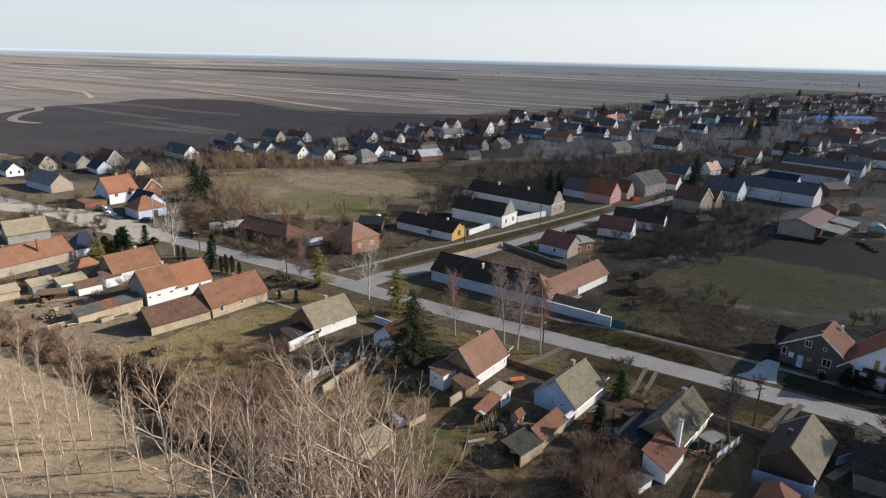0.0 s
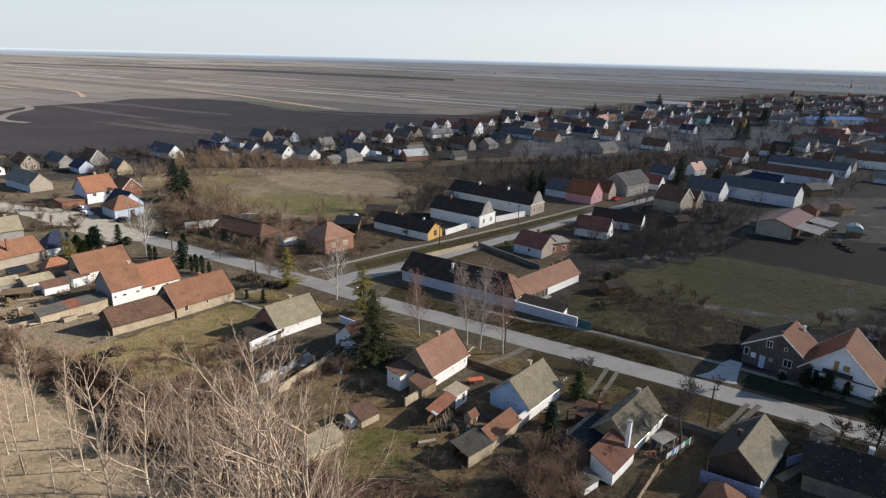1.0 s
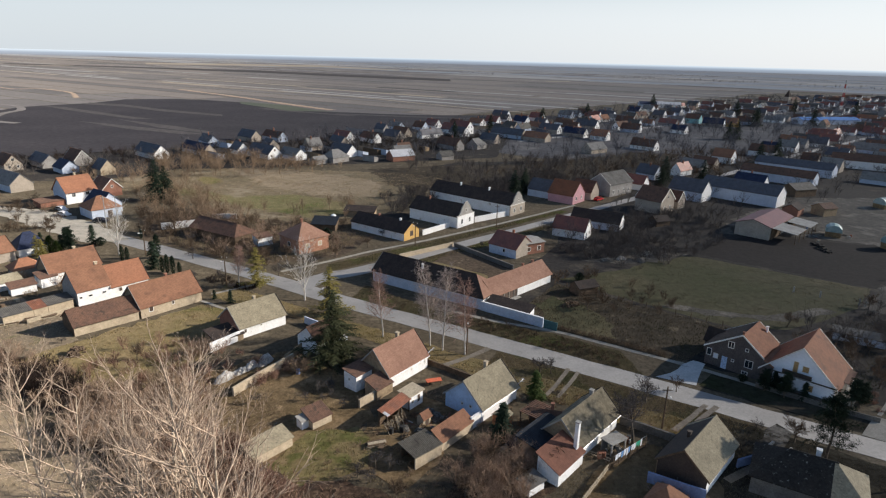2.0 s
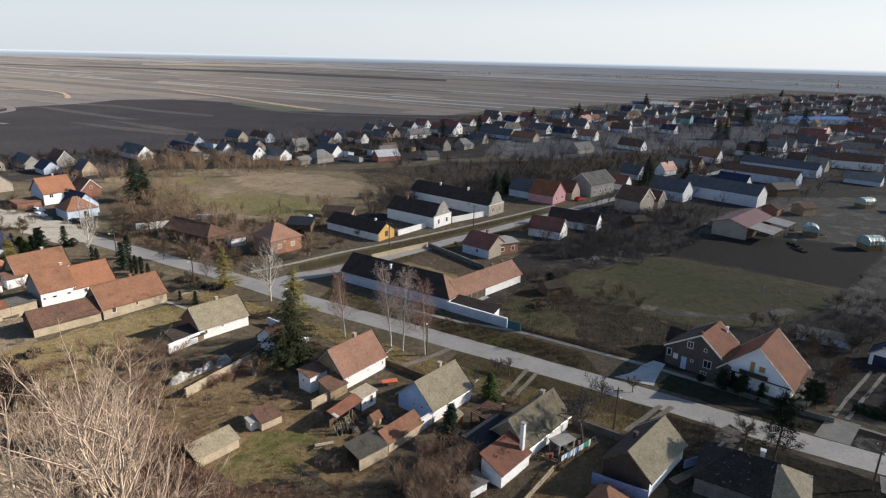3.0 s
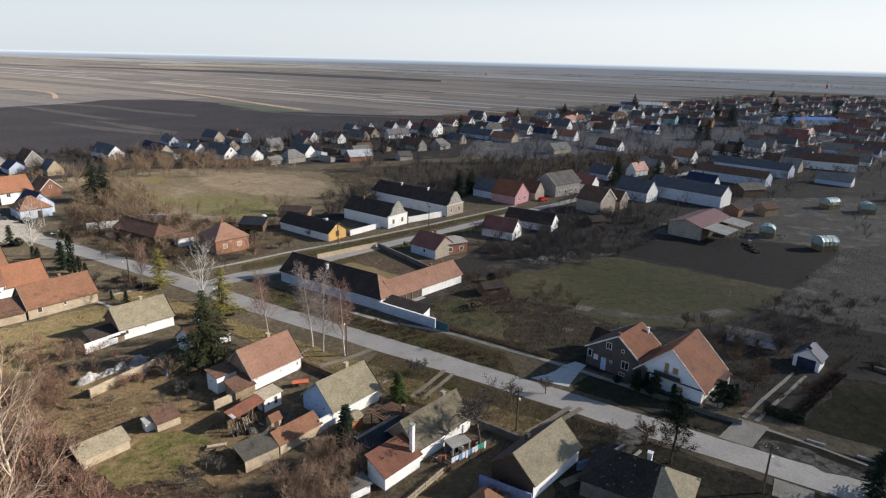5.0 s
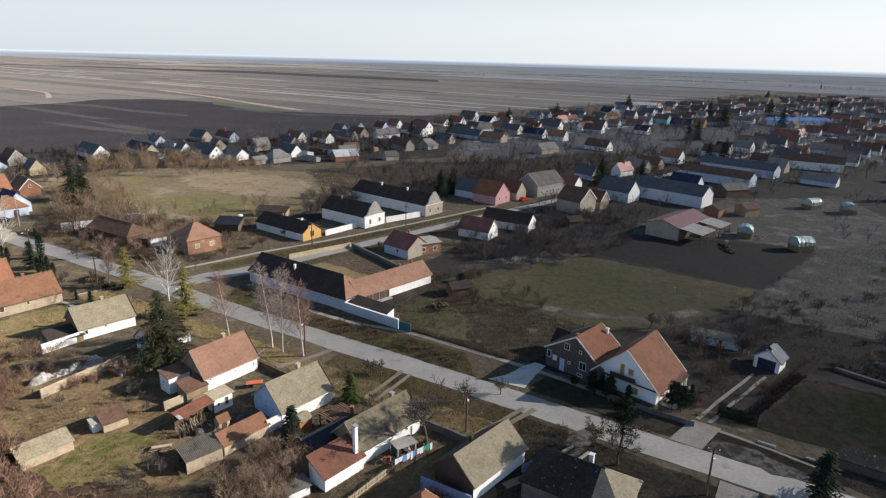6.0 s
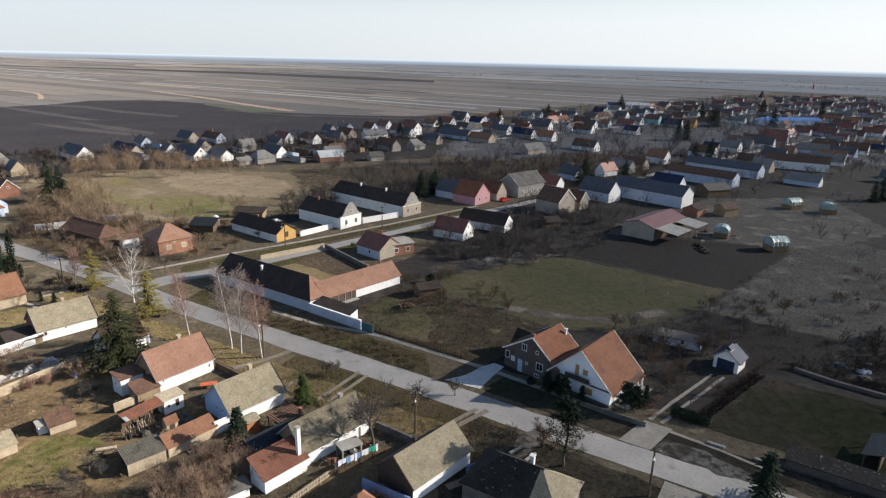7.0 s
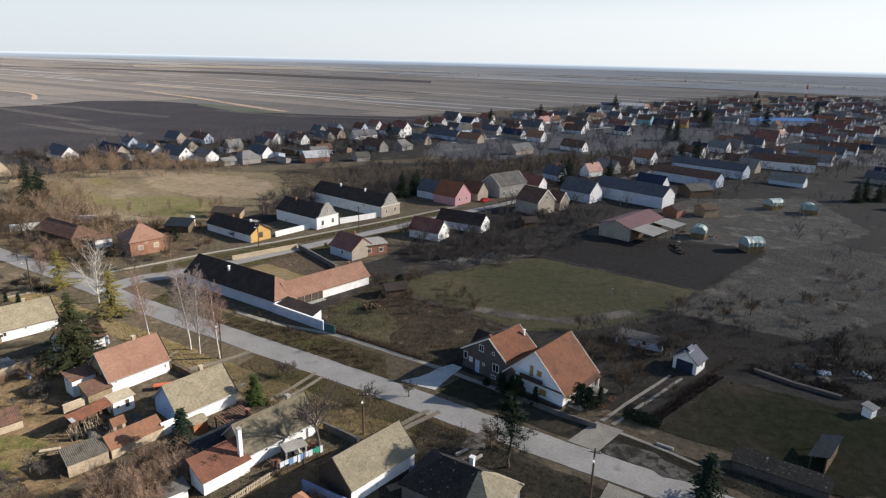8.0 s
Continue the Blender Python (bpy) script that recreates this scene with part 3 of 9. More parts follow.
            for ya, za, s in ((y0, zl, 1), (y1, zr, -1)):
                bb = Shape()
                xa, xb = sorted((x + xs * 0.003, x + xs * 0.06))
                up = 0.14 if xs > 0 and trim is DARK_TRIM else 0.05      # the far gables stand up as parapets
                q = [(ya, za - 0.06), (sh, ridge - 0.06), (sh, ridge + th + up), (ya, za + th + up)]
                if s < 0:
                    q = q[::-1]
                bb.hull([(xa, y, z) for y, z in q][::-1], [(xb, y, z) for y, z in q][::-1])
                part("bargeboard", bb, CONCRETE if xs < 0 and trim is DARK_TRIM else trim, rf)
    if gutter:
        g = Shape().rod((x0, y0 - 0.06, zl + 0.06), (x1, y0 - 0.06, zl + 0.06), 0.06)
        part("gutter", g, STEEL, rf)
    for cx, cy, cs, top, cm in chimneys:
        ch = Shape().box(cx - cs / 2, cy - cs / 2, 0.02 if top > ridge + 2 else eave + 0.3, cx + cs / 2, cy + cs / 2, top)
        co = part("chimney", ch, cm, t)
        part("cap", Shape().box(cx - cs / 2 - 0.07, cy - cs / 2 - 0.07, top, cx + cs / 2 + 0.07, cy + cs / 2 + 0.07, top + 0.12), cm, co)
    fm = frame_mat or WHITE_TRIM
    for side, pos, sill, w, h, *pm in windows:
        wx, wy = {"s": (pos, -hw), "n": (pos, hw), "e": (hl, pos), "w": (-hl, pos)}[side]
        window(t, wx, wy, sill, w, h, side, fm, pm[0] if pm else None)
    for side, pos, w, h, dm in doors:
        wx, wy = {"s": (pos, -hw), "n": (pos, hw), "e": (hl, pos), "w": (-hl, pos)}[side]
        d = Shape()
        if side in "sn":
            d.box(wx - w / 2, wy - 0.045, 0.02, wx + w / 2, wy + 0.045, h)
        else:
            d.box(wx - 0.045, wy - w / 2, 0.02, wx + 0.045, wy + w / 2, h)
        part("door", d, dm, t)
    return t


def lean_to(name, ax, ay, heading, L, W, low, high, wall, roof, label, open_side=False, over=0.25, category="shed", windows=(), posts=False):
    """A shed under one slope that rises from the right-hand wall to the left; open sheds stand on posts."""
    u, n = unit(heading), unit(heading + 90)
    c = Vector((ax, ay, 0)) + u * L / 2 + n * W / 2
    HOUSES.append((c.x, c.y, max(L, W) / 2))
    t = thing(name, c.x, c.y, heading, 0, label, category)
    hl, hw = L / 2, W / 2
    if posts:
        for x in (-hl + 0.1, 0, hl - 0.1):
            for y, z in ((-hw + 0.1, low), (hw - 0.1, high)):
                part("post", Shape().box(x - 0.07, y - 0.07, 0, x + 0.07, y + 0.07, z - 0.05), TIMBER, t)
        part("back_wall", Shape().box(-hl, hw - 0.06, 0, hl, hw, high - 0.1), wall, t)
    else:
        b = Shape()
        b.face([(-hl, -hw, 0), (-hl, -hw, low), (-hl, hw, high), (-hl, hw, 0)])
        b.face([(hl, hw, 0), (hl, hw, high), (hl, -hw, low), (hl, -hw, 0)])
        b.face([(-hl, -hw, 0), (hl, -hw, 0), (hl, -hw, low), (-hl, -hw, low)])
        b.face([(hl, hw, 0), (-hl, hw, 0), (-hl, hw, high), (hl, hw, high)])
        b.face([(-hl, -hw, low), (hl, -hw, low), (hl, hw, high), (-hl, hw, high)])
        part("wall", b, wall, t)
    s = (high - low) / W
    z0, z1 = low - over * s, high + over * s
    r = Shape()
    q = [(-hl - over, -hw - over), (hl + over, -hw - over), (hl + over, hw + over), (-hl - over, hw + over)]
    z = (z0, z0, z1, z1)
    r.hull([(*p, zz + 0.01) for p, zz in zip(q, z)], [(*p, zz + 0.12) for p, zz in zip(q, z)])
    part("roof", r, roof, t)
    for side, pos, sill, w, h, *pm in windows:
        wx, wy = {"s": (pos, -hw), "n": (pos, hw), "e": (hl, pos), "w": (-hl, pos)}[side]
        window(t, wx, wy, sill, w, h, side, WHITE_TRIM, pm[0] if pm else None)
    return t


def wall_run(name, pts, height, thick, material, label, cap=None, category="wall"):
    """A free-standing wall along a few points, with an optional capping."""
    o = Vector((*pts[0], 0))
    t = thing(name, o.x, o.y, 0, 0, label, category)
    for a, b in zip(pts, pts[1:]):
        a, b = Vector((*a, 0)) - o, Vector((*b, 0)) - o
        d = (b - a).normalized()
        n = Vector((-d.y, d.x, 0)) * thick / 2
        q = [a - n, b - n, b + n, a + n]
        part("panel", Shape().hull(q, [p + Vector((0, 0, height)) for p in q]), material, t)
        if cap:
            n = n * 1.5
            q = [p + Vector((0, 0, height)) for p in (a - n, b - n, b + n, a + n)]
            part("coping", Shape().hull(q, [p + Vector((0, 0, 0.07)) for p in q]), cap, t)
    return t


def slat_fence(name, a, b, height, material, label, step=2.0, gap=0.24):
    """Posts, rails and upright slats."""
    a, b = Vector((*a, 0)), Vector((*b, 0))
    L = (b - a).length
    t = thing(name, a.x, a.y, math.degrees(math.atan2(b.y - a.y, b.x - a.x)), 0, label, "fence")
    for i in range(int(L / step) + 1):
        part("post", Shape().box(i * step - 0.05, -0.05, 0, i * step + 0.05, 0.05, height + 0.1), material, t)
    for z in (height * 0.25, height * 0.8):
        part("rail", Shape().box(0, -0.03, z, L, 0.03, z + 0.08), material, t)
    slat = Shape().box(-0.06, 0.034, 0.05, 0.06, 0.06, height).mesh("slat", material)
    for i in range(int(L / gap)):
        ob = new("slat", slat)
        ob.parent = t
        ob.location = (0.1 + i * gap, 0, random.uniform(-0.03, 0.03))
    return t


LAYERS = []


def sheet(name, pts, z, material, label, category="ground", wobble=0.35, step=2.0, seed=1, kind="structure"):
    """A flat patch of ground with an uneven edge; later patches lie a hair higher."""
    LAYERS.append(name)
    z += 0.0006 * (len(LAYERS) % 60)
    rng = random.Random(seed)
    out = []
    for a, b in zip(pts, pts[1:] + pts[:1]):
        a, b = Vector(a), Vector(b)
        k = max(1, int((b - a).length / step))
        for i in range(k):
            p = a.lerp(b, i / k)
            out.append((p.x + rng.uniform(-wobble, wobble), p.y + rng.uniform(-wobble, wobble), z))
    s = Shape()
    s.face(out)
    ob = new(name, s.mesh(name, material))
    return tagged(ob, label, category, "", kind)


WAYS = []


def strip(name, pts, width, z, material, label, category="road", thick=0.03, seed=1, wobble=0.08, parent=None):
    """A road or path of even width along a smooth line, with slightly ragged edges."""
    if category in ("path", "driveway", "pavement", "road"):
        WAYS.append((pts, width if isinstance(width, (int, float)) else width(0.5)))
    rng = random.Random(seed)
    fine = []
    P = [Vector(p) for p in pts]
    for i in range(len(P) - 1):
        p0, p1, p2, p3 = P[max(i - 1, 0)], P[i], P[i + 1], P[min(i + 2, len(P) - 1)]
        k = max(2, int((p2 - p1).length / 2.5))
        for j in range(k):
            s = j / k
            fine.append(0.5 * ((2 * p1) + (p2 - p0) * s + (2 * p0 - 5 * p1 + 4 * p2 - p3) * s * s + (3 * p1 - p0 - 3 * p2 + p3) * s ** 3))
    fine.append(P[-1])
    s = Shape()
    rows = []
    for i, p in enumerate(fine):
        d = (fine[min(i + 1, len(fine) - 1)] - fine[max(i - 1, 0)]).normalized()
        n = Vector((-d.y, d.x))
        w = width(i / (len(fine) - 1)) if callable(width) else width
        rows.append((p + n * (w / 2 + rng.uniform(-wobble, wobble)), p - n * (w / 2 + rng.uniform(-wobble, wobble))))
    for (a0, b0), (a1, b1) in zip(rows, rows[1:]):
        s.face([(*b0, z + thick), (*b1, z + thick), (*a1, z + thick), (*a0, z + thick)])
        s.face([(*a0, z + thick), (*a1, z + thick), (*a1, z - 0.02), (*a0, z - 0.02)])
        s.face([(*b1, z + thick), (*b0, z + thick), (*b0, z - 0.02), (*b1, z - 0.02)])
    ob = new(name, s.mesh(name, material))
    return tagged(ob, label, category, "", "structure")


# ---------------------------------------------------------------- plants
class Wood:
    """Tapered limbs, all of quads, as arrays."""
    def __init__(self):
        self.v, self.f = [], []

    def limb(self, pts, radii, sides):
        base = len(self.v)
        for i, (p, r) in enumerate(zip(pts, radii)):
            d = (pts[min(i + 1, len(pts) - 1)] - pts[max(i - 1, 0)]).normalized()
            u = d.orthogonal().normalized()
            w = d.cross(u)
            for k in range(sides):
                t = 2 * math.pi * k / sides
                q = p + u * (r * math.cos(t)) + w * (r * math.sin(t))
                self.v.append((q.x, q.y, q.z))
        for i in range(len(pts) - 1):
            for k in range(sides):
                a, b = base + i * sides + k, base + i * sides + (k + 1) % sides
                self.f.append((a, b, b + sides, a + sides))

    def leaf(self, p, d, side, length, width):
        i = len(self.v)
        for q in (p - side * width / 2, p + side * width / 2, p + d * length + side * width * 0.25, p + d * length - side * width * 0.25):
            self.v.append((q.x, q.y, q.z))
        self.f.append((i, i + 1, i + 2, i + 3))


def quads(name, v, f, material):
    """A mesh of quads from two arrays."""
    v, f = np.asarray(v, dtype=np.float32), np.asarray(f, dtype=np.int32)
    me = bpy.data.meshes.new(name)
    me.vertices.add(len(v))
    me.vertices.foreach_set("co", v.ravel())
    me.loops.add(f.size)
    me.loops.foreach_set("vertex_index", f.ravel())
    me.polygons.add(len(f))
    me.polygons.foreach_set("loop_start", np.arange(0, f.size, 4, dtype=np.int32))
    me.materials.append(material)
    me.update(calc_edges=True)
    return me


def grow(wood, rng, p, d, length, r, level, spec, fine=None, least=0.012):
    """One limb and its children. spec, level by level: (segments, wander, lift, children, angle, length ratio, radius ratio, sides, first child at)."""
    seg, wander, lift, kids, angle, lr, rr, sides, start = spec[level]
    pts, radii, dirs = [p], [r], [d]
    for i in range(seg):
        d = (d + Vector((rng.gauss(0, wander), rng.gauss(0, wander), rng.gauss(0, wander) + lift))).normalized()
        p = p + d * (length / seg)
        pts.append(p)
        dirs.append(d)
        radii.append(max(r * (1 - 0.85 * (i + 1) / seg), least * 0.45))
    into = fine if fine is not None and level >= 1 else wood
    if level and level + 1 == len(spec):
        e = pts[-1] - pts[0]
        into.leaf(pts[0], e.normalized(), e.normalized().cross(Vector((rng.gauss(0, 1), rng.gauss(0, 1), rng.gauss(0, 1)))).normalized(), e.length, max(r * 1.7, least * 1.5))
    else:
        into.limb(pts, radii, sides)
    if level + 1 < len(spec):
        k = max(1, int(kids * rng.uniform(0.8, 1.2)))
        turn = rng.uniform(0, 6.28)
        for c in range(k):
            s = start + (1 - start) * (c + rng.random()) / k
            i = min(int(s * seg), seg - 1)
            q = pts[i].lerp(pts[i + 1], s * seg - i)
            ax = dirs[i].orthogonal().normalized()
            ax.rotate(Matrix.Rotation(turn + c * 2.4 + rng.uniform(-0.4, 0.4), 3, dirs[i]))
            dd = dirs[i].copy()
            dd.rotate(Matrix.Rotation(radians(angle * rng.uniform(0.7, 1.3)), 3, ax))
            grow(wood, rng, q, dd, length * lr * (1 - 0.55 * s) * rng.uniform(0.75, 1.25), max(r * rr * (1 - 0.5 * s), least), level + 1, spec, fine, least)


SPECS = {
    # seg, wander, lift, kids, angle, length, radius, sides, start
    "poplar": [(8, 0.07, 0.02, 20, 42, 0.58, 0.48, 6, 0.12), (5, 0.08, 0.10, 9, 30, 0.45, 0.46, 4, 0.2), (3, 0.10, 0.05, 5, 30, 0.5, 0.5, 3, 0.15), (2, 0.12, 0.04, 0, 0, 0, 0, 3, 0)],
    "sapling": [(7, 0.03, 0.01, 34, 25, 0.25, 0.36, 5, 0.22), (3, 0.06, 0.12, 8, 26, 0.45, 0.6, 3, 0.1), (2, 0.1, 0.05, 0, 0, 0, 0, 3, 0)],
    "birch": [(8, 0.03, 0.01, 34, 38, 0.34, 0.28, 6, 0.24), (4, 0.10, 0.10, 11, 38, 0.5, 0.5, 3, 0.15), (3, 0.14, -0.03, 7, 36, 0.6, 0.6, 3, 0.1), (2, 0.14, -0.12, 0, 0, 0, 0, 3, 0)],
    "round": [(3, 0.10, 0.02, 10, 46, 1.45, 0.6, 6, 0.5), (5, 0.16, 0.06, 13, 44, 0.48, 0.5, 4, 0.15), (3, 0.16, 0.03, 16, 38, 0.55, 0.5, 3, 0.1), (2, 0.2, 0.02, 0, 0, 0, 0, 3, 0)],
    "orchard": [(2, 0.10, 0.02, 9, 50, 1.5, 0.6, 5, 0.5), (4, 0.2, 0.06, 10, 44, 0.5, 0.5, 3, 0.15), (2, 0.2, 0.02, 8, 40, 0.55, 0.6, 3, 0.1), (1, 0.2, 0.02, 0, 0, 0, 0, 3, 0)],
}


def bare_tree(name, kind, height, radius, seed, bark, twig, label, category="tree"):
    """A leafless tree: trunk with its limbs, and a crown of twigs."""
    rng = random.Random(seed)
    wood, fine = Wood(), Wood()
    first = {"round": 0.38, "orchard": 0.3}.get(kind, 1.0)
    grow(wood, rng, Vector((0, 0, -0.1)), Vector((0, 0, 1)), height * first, radius, 0, SPECS[kind], fine, {"poplar": 0.017, "sapling": 0.018, "birch": 0.02, "round": 0.026, "orchard": 0.015}[kind])
    t = thing(name, 0, 0, 0, 0, label, category)
    tr = new("trunk", quads("trunk", wood.v, wood.f, bark))
    tr.parent = t
    cr = new("crown", quads("crown", fine.v, fine.f, twig))
    cr.parent = t
    return t


def bush_arrays(seed, height, stems, spread=0.5, twigs=7, thick=0.026, trunk=0.0):
    """A bare shrub, or with trunk a small round-headed tree: stems, and flat tapering twigs."""
    rng = random.Random(seed)
    w = Wood()
    if trunk:
        w.limb([Vector((0, 0, -0.1)), Vector((rng.uniform(-0.1, 0.1), rng.uniform(-0.1, 0.1), trunk * height))], [height * 0.022, height * 0.015], 3)
    for s in range(stems):
        a = rng.uniform(0, 6.28)
        out = Vector((math.cos(a), math.sin(a), 0))
        p = out * rng.uniform(0, spread * height * (0.03 if trunk else 0.35)) + Vector((0, 0, trunk * height * rng.uniform(0.7, 1.0)))
        d = (out * rng.uniform(0.1, spread * 1.6) + Vector((0, 0, 1))).normalized()
        ln = height * (1 - trunk) * rng.uniform(0.6, 1.05)
        mid = p + d * ln * 0.5 + Vector((rng.gauss(0, 0.05), rng.gauss(0, 0.05), 0)) * ln
        tip = mid + (d + Vector((rng.gauss(0, 0.2), rng.gauss(0, 0.2), 0.1))).normalized() * ln * 0.5
        r0 = max(thick * 1.2, 0.03)
        w.limb([p, mid, tip], [r0, r0 * 0.7, r0 * 0.3], 3)
        for k in range(twigs):
            q = 0.2 + 0.8 * (k + rng.random()) / twigs
            o = p.lerp(mid, q * 2) if q < 0.5 else mid.lerp(tip, q * 2 - 1)
            e = (d + Vector((rng.gauss(0, 0.55), rng.gauss(0, 0.55), rng.gauss(0.05, 0.3)))).normalized()
            bl = ln * 0.5 * (1.15 - 0.6 * q) * rng.uniform(0.7, 1.3)
            w.leaf(o, e, e.orthogonal().normalized(), bl, thick * 1.9)
            for j in range(3):
                o2 = o + e * bl * rng.uniform(0.25, 1.0)
                f = (e + Vector((rng.gauss(0, 0.5), rng.gauss(0, 0.5), rng.gauss(0.05, 0.35)))).normalized()
                w.leaf(o2, f, f.cross(Vector((rng.gauss(0, 1), rng.gauss(0, 1), rng.gauss(0, 1)))).normalized(), bl * rng.uniform(0.35, 0.65), thick * 1.5)
    return np.array(w.v, dtype=np.float32), np.array(w.f, dtype=np.int32)


def scatter(name, kinds, spots, material, label, category, seed=1):
    """Many bushes, too many to count, as one mesh. spots: (x, y, size)."""
    rng = random.Random(seed)
    V, F, n = [], [], 0
    for x, y, s in spots:
        v, f = rng.choice(kinds)
        a = rng.uniform(0, 6.28)
        ca, sa = math.cos(a) * s, math.sin(a) * s
        q = np.empty_like(v)
        q[:, 0], q[:, 1], q[:, 2] = v[:, 0] * ca - v[:, 1] * sa + x, v[:, 0] * sa + v[:, 1] * ca + y, v[:, 2] * s * rng.uniform(0.8, 1.2) - 0.03
        V.append(q)
        F.append(f + n)
        n += len(v)
    ob = new(name, quads(name, np.concatenate(V), np.concatenate(F), material))
    return tagged(ob, label, category, "", "stuff")


def in_poly(x, y, poly):
    inside = False
    for (x0, y0), (x1, y1) in zip(poly, poly[1:] + poly[:1]):
        if (y0 > y) != (y1 > y) and x < (x1 - x0) * (y - y0) / (y1 - y0) + x0:
            inside = not inside
    return inside


def spots_in(poly, count, s0, s1, seed, clear=0.0):
    rng = random.Random(seed)
    xs, ys = [p[0] for p in poly], [p[1] for p in poly]
    out = []
    for _ in range(count * 8):
        x, y = rng.uniform(min(xs), max(xs)), rng.uniform(min(ys), max(ys))
        if in_poly(x, y, poly) and not any(abs(x - hx) < r * 0.75 + clear and abs(y - hy) < r * 0.75 + clear for hx, hy, r in HOUSES):
            out.append((x, y, rng.uniform(s0, s1)))
            if len(out) >= count:
                break
    return out


def spruce(name, height, spread, seed, needles, label, droop=0.35, dense=9, bare=0.06, category="tree"):
    """A conifer: a straight trunk and whorls of drooping boughs with needle sprays."""
    rng = random.Random(seed)
    t = thing(name, 0, 0, 0, 0, label, category)
    trunk = Wood()
    trunk.limb([Vector((0, 0, -0.1)), Vector((0, 0, height * 0.5)), Vector((0, 0, height * 0.97))], [height * 0.018, height * 0.011, 0.02], 6)
    o = new("trunk", quads("trunk", trunk.v, trunk.f, BARK))
    o.parent = t
    w = Wood()
    z = height * bare
    while z < height * 0.985:
        f = 1 - z / height
        R = spread * (f ** 0.8) * rng.uniform(0.6, 1.25) + 0.12
        for k in range(dense):
            a = rng.uniform(0, 6.28)
            out = Vector((math.cos(a), math.sin(a), 0))
            side = Vector((-out.y, out.x, 0))
            r = R * rng.uniform(0.4, 1.2)
            steps = max(2, int(r / 0.30))
            for s in range(steps):
                q = s / steps
                p = out * (r * q) + Vector((0, 0, z - droop * r * q * q + 0.08 * r * q))
                reach = 0.30 + 0.28 * r * (1 - q) * (0.35 + q)
                for sg in (-1, 1):
                    d = (out * 0.8 + side * sg * rng.uniform(0.5, 1.2) + Vector((0, 0, rng.uniform(-0.55, 0.15)))).normalized()
                    up = Vector((rng.uniform(-0.7, 0.7), rng.uniform(-0.7, 0.7), 1)).normalized()
                    w.leaf(p, d, d.cross(up).normalized(), reach * rng.uniform(0.8, 1.5), 0.17 * rng.uniform(0.7, 1.4))
            w.leaf(out * r * 0.92 + Vector((0, 0, z - droop * r * 0.85)), (out + Vector((0, 0, -0.4))).normalized(), side, 0.36, 0.24)
        z += height * 0.034 + 0.14 * f
    o = new("crown", quads("crown", w.v, w.f, needles))
    o.parent = t
    return t


def pine(name, height, seed, label, category="tree"):
    """A loose pine: a bent trunk, uneven limbs and clumps of needle tufts."""
    rng = random.Random(seed)
    t = thing(name, 0, 0, 0, 0, label, category)
    trunk, w = Wood(), Wood()
    pts = [Vector((0.25 * math.sin(i * 1.3), 0.2 * math.sin(i * 0.9), height * i / 6 - 0.1)) for i in range(7)]
    trunk.limb(pts, [height * 0.022 * (1 - 0.13 * i) for i in range(7)], 6)
    o = new("trunk", quads("trunk", trunk.v, trunk.f, BARK))
    o.parent = t
    for k in range(34):
        q = 0.28 + 0.72 * k / 33
        base = pts[min(int(q * 6), 5)].lerp(pts[min(int(q * 6), 5) + 1], q * 6 - min(int(q * 6), 5))
        a = k * 2.4 + rng.uniform(-0.5, 0.5)
        reach = height * (0.38 - 0.26 * q) * rng.uniform(0.55, 1.25)
        out = Vector((math.cos(a), math.sin(a), rng.uniform(0.0, 0.5)))
        for c in range(5):
            centre = base + out * reach * (0.3 + 0.7 * c / 4) + Vector((rng.gauss(0, 0.2), rng.gauss(0, 0.2), rng.gauss(0, 0.15)))
            for _ in range(44):
                d = Vector((rng.gauss(0, 1), rng.gauss(0, 1), rng.gauss(0.3, 0.8))).normalized()
                w.leaf(centre + d * rng.uniform(0.05, 0.4), d, d.orthogonal().normalized(), rng.uniform(0.15, 0.34), 0.09)
    o = new("crown", quads("crown", w.v, w.f, NEEDLES_BLUE))
    o.parent = t
    return t


def column_bush(name, height, radius, seed, needles, label, category="shrub", count=900, point=0.6):
    """A dense evergreen of small upright sprays: a column, or a rounded shrub."""
    rng = random.Random(seed)
    t = thing(name, 0, 0, 0, 0, label, category)
    trunk = Wood()
    trunk.limb([Vector((0, 0, -0.05)), Vector((0, 0, height * 0.7))], [0.06, 0.02], 5)
    o = new("trunk", quads("trunk", trunk.v, trunk.f, BARK))
    o.parent = t
    w = Wood()
    for _ in range(count):
        z = rng.random() ** 0.9
        prof = math.sin(min(1, (z + 0.12) * 1.6) * 1.57) * (1 - max(0, z - point) / (1 - point + 0.001)) ** 0.6
        a, r = rng.uniform(0, 6.28), radius * (prof + 0.05) * rng.uniform(0.45, 1.08)
        out = Vector((math.cos(a), math.sin(a), 0))
        d = (out * rng.uniform(0.2, 0.9) + Vector((0, 0, rng.uniform(0.1, 1)))).normalized()
        w.leaf(out * r + Vector((0, 0, z * height * 0.95 + 0.05)), d, Vector((-out.y, out.x, rng.uniform(-0.5, 0.5))).normalized(), rng.uniform(0.14, 0.36), rng.uniform(0.1, 0.22))
    o = new("crown", quads("crown", w.v, w.f, needles))
    o.parent = t
    return t


def plant(kinds, spots, seed=3, group=""):
    """Sets copies of ready trees; the first spot of each kind takes the tree itself."""
    rng = random.Random(seed)
    used = set()
    for i, (x, y, s) in enumerate(spots):
        k = kinds[i % len(kinds)]
        m = pose(x, y, 0, 0, 0, rng.uniform(0, 360))
        if k.name not in used:
            used.add(k.name)
            k.matrix_world = m @ Matrix.Scale(s, 4)
            if group:
                k["group"] = group
        else:
            c = copy_thing(k, m)
            c.scale = (s, s, s * rng.uniform(0.92, 1.08))


